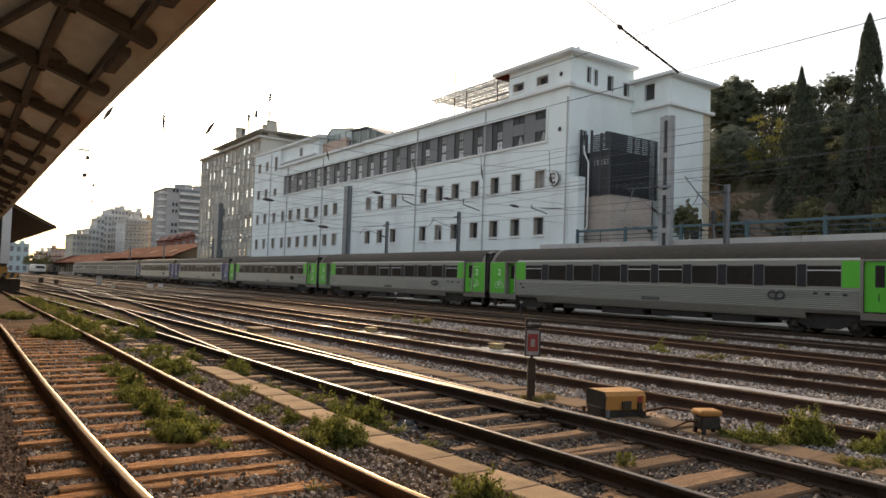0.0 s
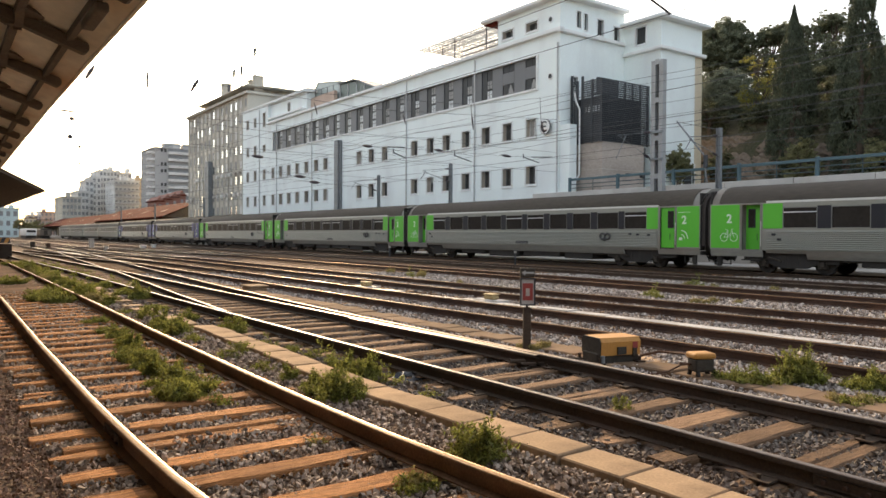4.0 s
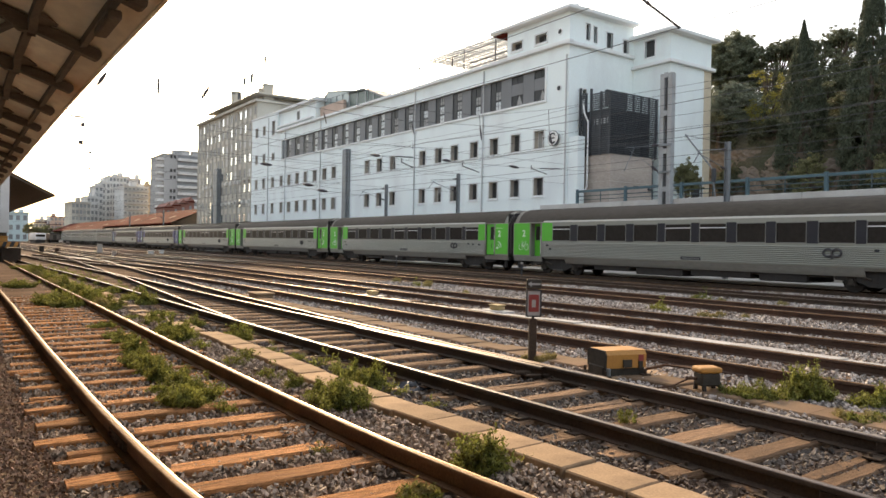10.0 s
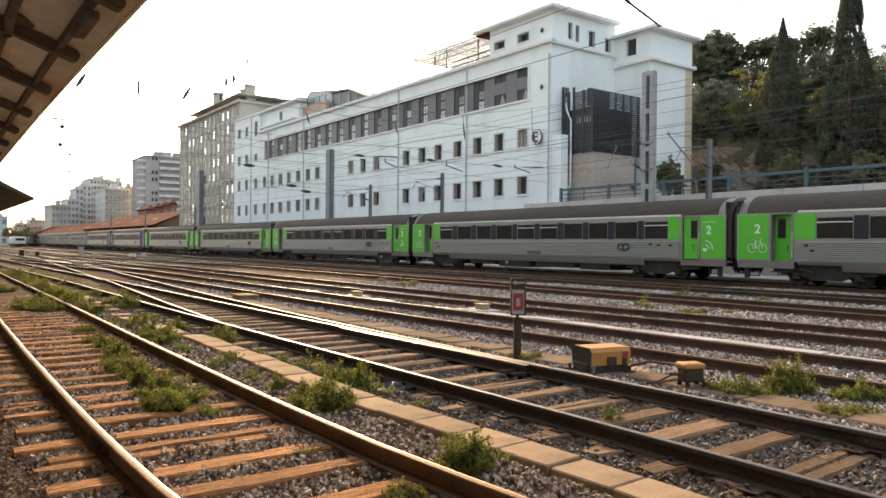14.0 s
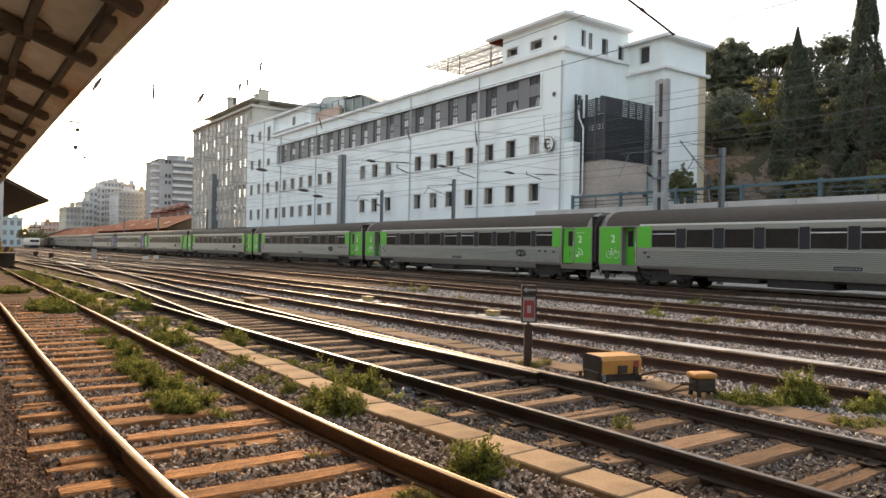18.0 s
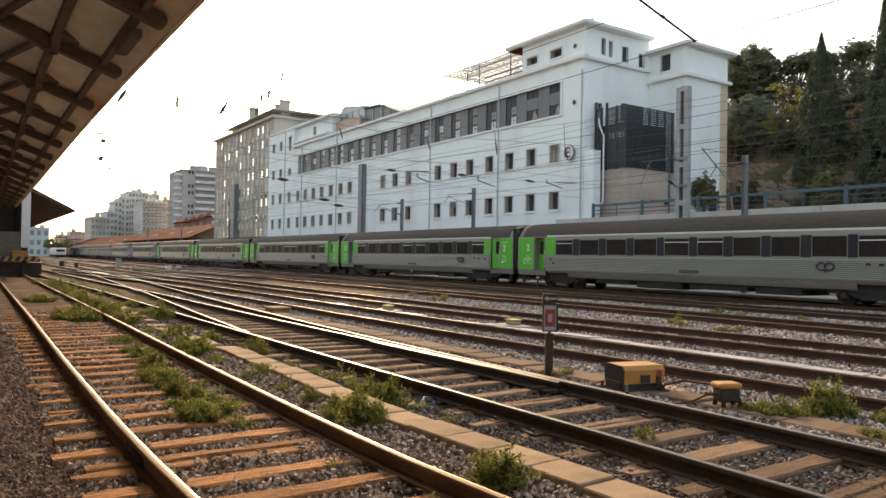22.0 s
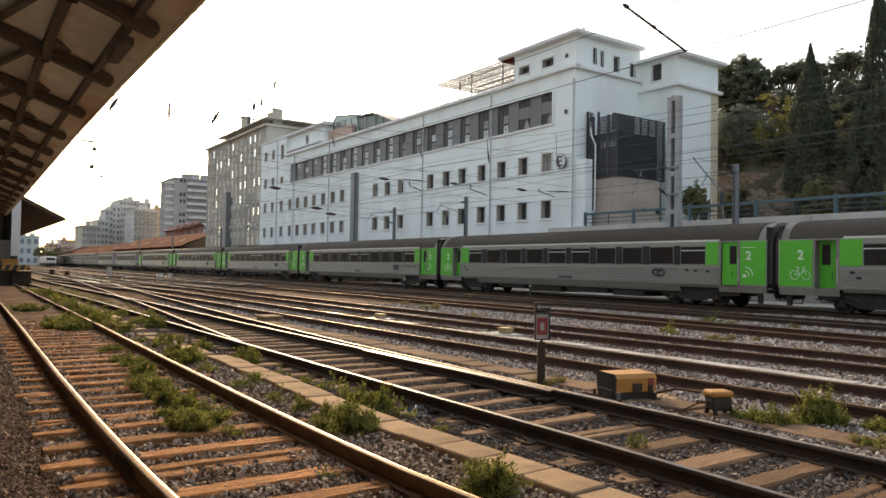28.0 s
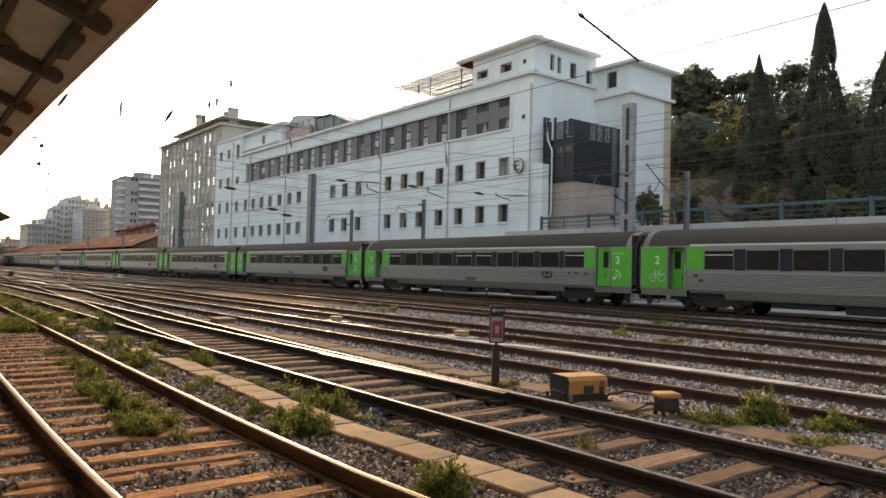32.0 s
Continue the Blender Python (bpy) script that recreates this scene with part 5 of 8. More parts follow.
def build_canopy():
    c = thing("platform_canopy", "old timber canopy with dark beams and stained boards", "canopy")
    z0 = 4.46

    def zr(d):
        return z0 + 0.35 * d
    y = -8.95
    while y < 53:
        ya, yb = y, y + 3.0
        ea, eb = eave(ya), eave(yb)
        for d0, d1 in ((0.0, 0.40), (0.40, 1.07), (1.07, 2.2), (2.2, 4.2), (4.2, 6.5)):
            mb = MB().add([(ea - d0, ya, zr(d0)), (ea - d1, ya, zr(d1)), (eb - d1, yb, zr(d1)), (eb - d0, yb, zr(d0)),
                           (ea - d0, ya, zr(d0) + 0.04), (ea - d1, ya, zr(d1) + 0.04), (eb - d1, yb, zr(d1) + 0.04), (eb - d0, yb, zr(d0) + 0.04)],
                          [(0, 1, 2, 3), (4, 7, 6, 5), (0, 4, 5, 1), (1, 5, 6, 2), (2, 6, 7, 3), (3, 7, 4, 0)])
            part("roof_board", mb, BOARDS, c)
        for d, s in ((0.42, 0.05), (1.09, 0.06), (2.2, 0.06), (4.2, 0.06)):
            z = zr(d)
            part("purlin", MB().add([(ea - d - s, ya, z - 0.10), (ea - d + s, ya, z - 0.10), (eb - d + s, yb, z - 0.10), (eb - d - s, yb, z - 0.13),
                                     (ea - d - s, ya, z), (ea - d + s, ya, z), (eb - d + s, yb, z), (eb - d - s, yb, z)],
                                    [(0, 3, 2, 1), (0, 1, 5, 4), (1, 2, 6, 5), (2, 3, 7, 6), (3, 0, 4, 7)]), TIMBER, c)
        # beam with rounded nose
        e = ea
        nose = [(e - 0.24 + 0.08 * math.cos(a), zr(0.2) - 0.105 + 0.09 * math.sin(a)) for a in [math.pi / 2 - k * math.pi / 6 for k in range(7)]]
        prof = nose + [(e - 6.3, zr(6.3) - 0.19), (e - 6.3, zr(6.3) - 0.02)]
        part("beam", MB().prism(prof[::-1], 1, ya - 0.08, ya + 0.08), TIMBER, c)
        z = zr(1.0) - 0.08
        part("gusset", MB().prism([(e - 1.04, ya - 0.07), (e - 0.66, ya - 0.07), (e - 1.04, ya - 0.62)], 2, z, z + 0.05), TIMBER, c)
        part("bracket", MB().prism([(e - 0.95, zr(0.95) - 0.17), (e - 1.2, zr(1.2) - 0.17), (e - 1.55, zr(1.55) - 0.17), (e - 1.25, zr(1.25) - 0.28)], 1, ya - 0.06, ya + 0.06), TIMBER, c)
        for s in (-1, 1):
            part("purlin_corbel", MB().prism([(ya + s * 0.08, zr(1.08) - 0.10), (ya + s * 0.42, zr(1.08) - 0.10), (ya + s * 0.08, zr(1.08) - 0.26)][:: s], 0, e - 1.14, e - 1.03), TIMBER, c)
            part("brace", MB().tube((e - 2.0, ya + s * 0.1, zr(2.0) - 0.2), (e - 2.6, ya + s * 1.4, zr(2.6) - 0.12), 0.05, 6), TIMBER, c)
        part("diagonal_brace", MB().tube((e - 1.22, ya, zr(1.22) - 0.10), (eb - 1.80, yb, zr(1.80) - 0.10), 0.065, 6), TIMBER, c)
        part("knee_brace", MB().tube((e - 1.9, ya, zr(1.9) - 0.28), (e - 3.7, ya, 2.6), 0.09, 6), TIMBER, c)
        part("column", MB().cbox(e - 3.95, e - 3.7, ya - 0.12, ya + 0.12, -0.2, zr(3.9) - 0.2, 0.02), TIMBER, c)
        y += 3.0
    part("fascia", sweep([(-0.02, 4.44), (-0.02, 4.56), (0.03, 4.56), (0.03, 4.44)], eave, 0.0, steps(-9, 52)), BOARDS, c)
    w = MB().box(-4.4, -4.2, -12, 56, -0.2, 7.0)
    tagged(part("pavement", MB().box(-4.2, -1.7, -12, 56, -0.24, -0.17), WHITE_SLAB), "pale concrete paving under the canopy", "pavement", kind="structure")
    tagged(part("wall_west", w, RENDER), "pale plastered wall at the back of the canopy", "wall", kind="structure")
    # lamp housing and conduit under the eave
    part("gutter_hanger", MB().cbox(eave(9.9) - 0.52, eave(9.9) - 0.36, 9.4, 10.4, 4.28, 4.40, 0.02), TIMBER, c)
    part("gutter_hanger", MB().cbox(eave(7) - 0.52, eave(7) - 0.36, 6.4, 7.4, 4.28, 4.40, 0.02), TIMBER, c)


build_canopy()


def build_end_shed():
    s = thing("goods_shed", "dark goods shed with a deep overhanging roof", "shed")
    Y = 58.6
    part("roof", MB().prism([(6.5, 4.55), (6.5, 4.68), (2.0, 7.0), (-6, 7.6), (-6, 7.4), (2.0, 6.8), (4.1, 5.75)], 1, Y, 110), TIMBER, s)
    part("roof_edge", MB().prism([(6.55, 4.50), (6.55, 4.72), (2.0, 7.1), (2.0, 6.98), (6.42, 4.68)], 1, Y - 0.12, Y), RUST, s)
    part("side_wall", MB().box(3.35, 3.65, Y + 0.4, 110, -0.2, 5.7), TIMBER, s)
    part("corner_panel", MB().cbox(3.2, 3.75, Y, Y + 0.3, 1.9, 5.9, 0.02), CITY_W, s, "white-painted corner panel")
    part("lower_panel", MB().cbox(1.7, 3.3, Y + 0.35, Y + 0.6, 0.9, 3.0, 0.02), TIMBER, s)
    part("back_wall", MB().box(-6, 3.35, 72, 72.3, -0.2, 7.2), GRIMY, s)
    part("west_wall", MB().box(-6.3, -6.0, Y - 3, 72, -0.2, 7.2), GRIMY, s)
    part("loading_dock", MB().cbox(-4.1, 4.5, Y - 0.1, 72, -0.2, 0.85, 0.03), DARK_RUST, s, "grimy loading dock")
    for x in (-4.5, -1.5, 1.2):
        part("post", MB().cbox(x - 0.15, x + 0.15, Y + 1.0, Y + 1.3, 0.85, 7.0, 0.02), GRIMY, s)
    b = thing("buffer_stop", "buffer stop with a black and yellow striped beam", "buffer stop")
    part("beam", MB().cbox(0.6, 4.35, Y - 0.75, Y - 0.5, 0.92, 1.27, 0.02), BLACK_P, b)
    for i in range(8):
        x = 0.75 + i * 0.46
        part("stripe", MB().add([(x, Y - 0.756, 0.93), (x + 0.22, Y - 0.756, 0.93), (x + 0.36, Y - 0.756, 1.26), (x + 0.14, Y - 0.756, 1.26)], [(0, 1, 2, 3)]), ORANGE, b, "yellow warning stripe")
    for x in (1.4, 3.3):
        part("post", MB().box(x, x + 0.2, Y - 0.5, Y - 0.2, -0.2, 1.2), DARK_RUST, b)
    k = thing("crate", "faded orange crate standing on the loading dock", "crate")
    part("crate_body", MB().cbox(2.7, 3.7, Y + 0.05, Y + 0.33, 0.85, 1.55, 0.03), ORANGE, k)
    part("crate_lid", MB().cbox(2.65, 3.75, Y + 0.02, Y + 0.36, 1.55, 1.66, 0.02), ORANGE, k)


build_end_shed()


# ---- trackside things ----
def build_trackside():
    # small shunting sign on a post
    s = thing("shunting_sign", "red and white square board on a rusty post", "sign", at=(7.63, 8.44, -0.22))
    s.rotation_euler = (0, 0, radians(-33))
    part("post", MB().cbox(-0.06, 0.06, -0.05, 0.05, 0, 0.72, 0.01), DARK_RUST, s)
    part("bracket", MB().box(-0.02, 0.02, -0.02, 0.02, 0.70, 0.80), CAST, s)
    bd = part("board", MB().cbox(-0.11, 0.11, -0.06, -0.03, 0.76, 1.17, 0.012), SIGN_W, s)
    rim = MB()
    for a, b, c, d in holed(-0.12, 0.12, 0.75, 1.18, [(-0.10, 0.10, 0.77, 1.16)]):
        rim.box(a, b, -0.075, -0.02, c, d)
    part("rim", rim, BLACK_P, bd)
    red = MB()
    for a, b, c, d in holed(-0.08, 0.08, 0.83, 1.10, [(-0.032, 0.032, 0.90, 1.02)]):
        red.box(a, b, -0.066, -0.059, c, d)
    part("red_frame", red, RED_P, bd)
    hb = part("arrow_box", MB().cbox(-0.118, 0.118, -0.07, 0.02, 1.19, 1.34, 0.015), CAST, s)
    part("arrow", MB().add([(-0.10, -0.075, 1.265), (-0.04, -0.075, 1.31), (-0.04, -0.075, 1.28), (0.10, -0.075, 1.28), (0.10, -0.075, 1.25), (-0.04, -0.075, 1.25), (-0.04, -0.075, 1.22)], [(0, 6, 5, 4, 3, 2, 1)]), CURTAIN, hb)
    # point machine
    m = thing("point_machine", "orange-lidded point machine on a grimy iron base", "point machine", at=(7.98, 7.03, -0.2))
    m.rotation_euler = (0, 0, radians(-14))
    m.scale = (1.04, 1.04, 1.08)
    prof = [(-0.22, 0.13), (-0.23, 0.305), (-0.185, 0.36), (0.185, 0.36), (0.23, 0.305), (0.22, 0.13)]
    part("lid", MB().prism(prof[::-1], 0, -0.30, 0.33), ORANGE, m, "weathered orange lid")
    part("base", MB().cbox(-0.34, 0.34, -0.19, 0.19, 0.0, 0.165, 0.02), CAST, m)
    # dark skin over the lid's end: its shade and dirt as colour
    part("end_plate", MB().prism([(y_ * 0.98, z_) for y_, z_ in prof][::-1], 0, -0.325, -0.30), CAST, m)
    part("hasp", MB().box(-0.05, 0.09, -0.245, -0.225, 0.14, 0.24), CAST, m)
    part("hasp", MB().box(0.20, 0.26, -0.25, -0.225, 0.12, 0.22), CAST, m)
    for bx, by in ((-0.34, -0.25), (0.3, -0.25), (0.3, 0.25), (-0.34, 0.25)):
        part("foot_bolt", MB().box(bx - 0.06, bx + 0.06, by - 0.05, by + 0.05, 0.02, 0.05).tube((bx, by, 0.05), (bx, by, 0.11), 0.022, 6), DARK_RUST, m)
    part("red_tag", MB().box(0.20, 0.28, -0.236, -0.224, 0.21, 0.30), RED_P, m)
    part("plate", MB().cbox(0.332, 0.34, -0.1, 0.02, 0.22, 0.32, 0.004), RED_P, m)
    part("throw_rod", MB().tube((-0.45, 0.05, 0.06), (-1.5, 0.12, 0.08), 0.025, 8).tube((-0.45, -0.12, 0.06), (-1.45, -0.1, 0.08), 0.018, 8), DARK_RUST, m)
    part("bolt", MB().tube((-0.3, -0.26, 0.05), (-0.3, -0.26, 0.14), 0.03, 8), GALV, m)
    part("footing", MB().box(-0.6, 0.75, -0.32, 0.30, -0.02, 0.025), SLAB, m)
    part("cable", MB().path([(0.42, -0.1, 0.08), (0.6, -0.3, 0.16), (0.7, -0.7, 0.18), (0.45, -1.2, 0.14), (0.0, -1.45, 0.22)], 0.018, 6), RUST, m, smooth=True)
    # junction box beside it
    j = thing("junction_box", "small orange-topped junction box on bent legs", "junction box", at=(8.02, 5.56, -0.15))
    j.rotation_euler = (0, 0, radians(-25))
    j.scale = (0.82, 0.82, 0.76)
    part("lid", MB().cbox(-0.185, 0.185, -0.15, 0.15, 0.29, 0.39, 0.035, 2), ORANGE, j, "weathered orange lid")
    part("case", MB().cbox(-0.165, 0.165, -0.13, 0.13, 0.07, 0.30, 0.03), CAST, j)
    for x, y, e in ((-0.1, -0.08, 0.0), (0.12, -0.08, 0.09), (-0.1, 0.09, -0.03), (0.12, 0.09, 0.07)):
        part("leg", MB().tube((x, y, 0.18), (x + e * 1.3, y * 1.4, -0.07), 0.036, 6), UNDER, j)
    part("cable", MB().path([(-0.15, 0, 0.2), (-0.3, 0.05, 0.17), (-0.5, 0.12, 0.05), (-0.75, 0.25, -0.03)], 0.016, 6), RUST, j, smooth=True)
    # crumpled black scrap lying in the oily ballast
    q = thing("black_scrap", "crumpled shiny black plastic lying in oily ballast", "litter", at=(4.86, 7.64, -0.215))
    nu, nv = 14, 9
    verts = [((u / 13 - 0.5) * 0.55, (v / 8 - 0.5) * 0.30, 0.02 + 0.075 * max(0.0, math.sin(math.pi * u / 13) * math.sin(math.pi * v / 8)) * (1.0 + 1.1 * noise.noise(Vector((u * 0.55, v * 0.7, 2.0))))) for u in range(nu) for v in range(nv)]
    part("sheet", MB().add(verts, [(u * nv + v, (u + 1) * nv + v, (u + 1) * nv + v + 1, u * nv + v + 1) for u in range(nu - 1) for v in range(nv - 1)]), SCRAP_P, q)
    # yellow track boxes further out
    for x, y in ((11.9, 21.2), (12.35, 15.1)):
        t = thing("track_box", "yellow track magnet box on a concrete pad", "track box", "track boxes", at=(x, y, -0.15))
        part("pad", MB().cbox(-0.22, 0.22, -0.5, 0.5, -0.1, 0.04, 0.02), GREY_SLAB, t)
        part("box", MB().cbox(-0.13, 0.13, -0.19, 0.19, 0.04, 0.16, 0.03), YELLOW_DUST, t)
        part("box_lid", MB().cbox(-0.145, 0.145, -0.21, 0.21, 0.16, 0.19, 0.012), YELLOW_DUST, t)
    b = thing("cable_chamber", "low tan concrete cable chamber beside the turnout", "cable chamber", at=(8.38, 22.2, -0.22))
    part("box", MB().cbox(-0.28, 0.28, -0.38, 0.38, 0, 0.16, 0.03), SLAB, b)
    part("cover", MB().cbox(-0.32, 0.32, -0.43, 0.43, 0.16, 0.22, 0.025, 2), SLAB, b)
    # relay cabinets and dwarf signals
    for x, y, w, h, m_ in ((14.6, 89.3, 0.5, 1.15, CONCRETE), (14.45, 80, 0.35, 0.45, CONCRETE), (19.8, 87.8, 0.55, 0.4, CITY_G), (20.9, 87.5, 0.4, 0.5, CITY_G), (9.3, 94.3, 0.45, 0.75, CAST), (10.6, 92, 0.4, 0.6, RUST)):
        t = thing("relay_cabinet", "small trackside relay cabinet among the tracks", "cabinet", "relay cabinets", at=(x, y, -0.22))
        part("case", MB().cbox(-w / 2, w / 2, -0.3, 0.3, 0.06, h, 0.03), m_, t)
        part("lid", MB().cbox(-w / 2 - 0.05, w / 2 + 0.05, -0.36, 0.36, h, h + 0.08, 0.02), m_, t)
        part("plinth", MB().box(-w / 2 - 0.05, w / 2 + 0.05, -0.35, 0.35, 0, 0.06), CONCRETE, t)
    for x, y, h in ((29.2, 33.4, 0.75), (26.9, 44.5, 0.9)):
        t = thing("marker_post", "short pale marker post beside the track", "marker post", "marker posts", at=(x, y, -0.22))
        part("post", MB().box(-0.035, 0.035, -0.035, 0.035, 0, h), DARK_METAL, t)
        part("cap", MB().box(-0.07, 0.07, -0.05, 0.05, h, h + 0.12), CONCRETE, t)
    # switch heel plates, fishplates on the near rails
    f = thing("fishplates", "bolted joint plates on the near rail", "rail joint")
    for x, y in ((f_a(6.65) - GAUGE / 2 - 0.036, 6.65), (f_b(2.7) + GAUGE / 2 + 0.036, 2.7), (f_b(3.0) - GAUGE / 2 - 0.036, 2.3)):
        for s_ in (-1, 1):
            part("joint_plate", MB().cbox(x + s_ * 0.012, x + s_ * 0.035, y - 0.3, y + 0.3, -0.125, -0.05, 0.006), DARK_RUST, f)
            for k in range(4):
                part("bolt", MB().tube((x + s_ * 0.03, y - 0.22 + k * 0.147, -0.09), (x + s_ * 0.06, y - 0.22 + k * 0.147, -0.09), 0.017, 6), RUST, f)
    # crossover rails further down the line
    cx = thing("crossover", "crossover rails linking the yard tracks", "railway track", "station tracks")
    for (xa, ya), (xb, yb) in (((9.9, 44), (6.0, 78)), ((13.7, 50), (9.9, 84)), ((19.5, 55), (13.8, 100))):
        for s_ in (-1, 1):
            make_rail(cx, curve_x([(ya, xa), (yb, xb)]), s_ * 0.87, ya, yb, DARK_RUST, RAILHEAD)
    # second blade beside the stock rail of the turnout
    make_rail(t_br, lambda y: f_b(y) + GAUGE / 2 - 0.055 - max(0.0, 8.4 - y) * 0.02, 0.0, 7.2, 12.5, DARK_RUST, RAILHEAD)


build_trackside()


# ---- neighbouring buildings ----
def block(name, label, x0, x1, y0, y1, z0, z1, floors, bays_x, bays_y, wall, win_w=1.1, win_h=1.4, slit=False, balcony=False, roof=None, base=0.6, group=""):
    """A house: walls on the sides that face the tracks (-X) and the camera (-Y), each window set into its opening."""
    b = thing(name, label, "building", group)
    r = random.Random(int(x0 * 7 + y0))
    fh = (z1 - z0 - base) / floors
    hx, hy = [], []
    for f in range(floors):
        zc = z0 + base + (f + 0.5) * fh
        hy += [(y0 + (i + 0.5) * (y1 - y0) / bays_y, zc) for i in range(bays_y)] if bays_y else []
        hx += [(x0 + (i + 0.5) * (x1 - x0) / bays_x, zc) for i in range(bays_x)] if bays_x else []
    part("wall", wall_x(x0, 0.4, y0 + 0.4, y1, z0 - 3, z1, [(y - win_w / 2, y + win_w / 2, z - win_h / 2, z + win_h / 2) for y, z in hy]), wall, b)
    part("wall", wall_y(y0, 0.4, x0 + 0.003, x1, z0 - 3, z1, [(x - win_w / 2, x + win_w / 2, z - win_h / 2, z + win_h / 2) for x, z in hx]), wall, b)
    part("core", MB().box(x0 + 0.41, x1, y0 + 0.41, y1, z0 - 3, z1 - 0.02), wall, b)
    for y, z in hy:
        m = r.choice((FAR_GLASS, FAR_GLASS, CURTAIN)) if not slit else r.choice((FAR_GLASS, SKY_GLASS, CITY_W, CURTAIN, SKY_GLASS))
        w = part("window", MB().box(x0 + (0.06 if slit else 0.22), x0 + 0.26, y - win_w / 2, y + win_w / 2, z - win_h / 2, z + win_h / 2), m, b)
        part("sill", MB().box(x0 - 0.06, x0 + 0.2, y - win_w / 2 - 0.08, y + win_w / 2 + 0.08, z - win_h / 2 - 0.1, z - win_h / 2), wall, w)
    for x, z in hx:
        w = part("window", MB().box(x - win_w / 2, x + win_w / 2, y0 + 0.22, y0 + 0.26, z - win_h / 2, z + win_h / 2), r.choice((FAR_GLASS, FAR_GLASS, CURTAIN)), b)
        if balcony:
            part("balcony", MB().box(x - win_w * 0.9, x + win_w * 0.9, y0 - 1.1, y0, z - win_h / 2 - 0.25, z - win_h / 2 - 0.1).box(x - win_w * 0.9, x + win_w * 0.9, y0 - 1.1, y0 - 1.0, z - win_h / 2 - 0.1, z - win_h / 2 + 0.75), WHITE_SLAB, w)
    part("roof", MB().box(x0 - 0.5, x1 + 0.3, y0 - 0.5, y1 + 0.3, z1, z1 + 0.35), roof or wall, b)
    if y0 > 250:
        for k in range(1 + r.randint(0, 1)):
            u, h = x0 + (x1 - x0) * (0.1 + 0.45 * k + 0.2 * r.random()), 0.9 + 1.3 * r.random()
            part("roof_house", MB().box(u, u + (x1 - x0) * 0.22, y0 + 1.5, y0 + 5, z1 + 0.35, z1 + 0.35 + h), wall, b)
    return b


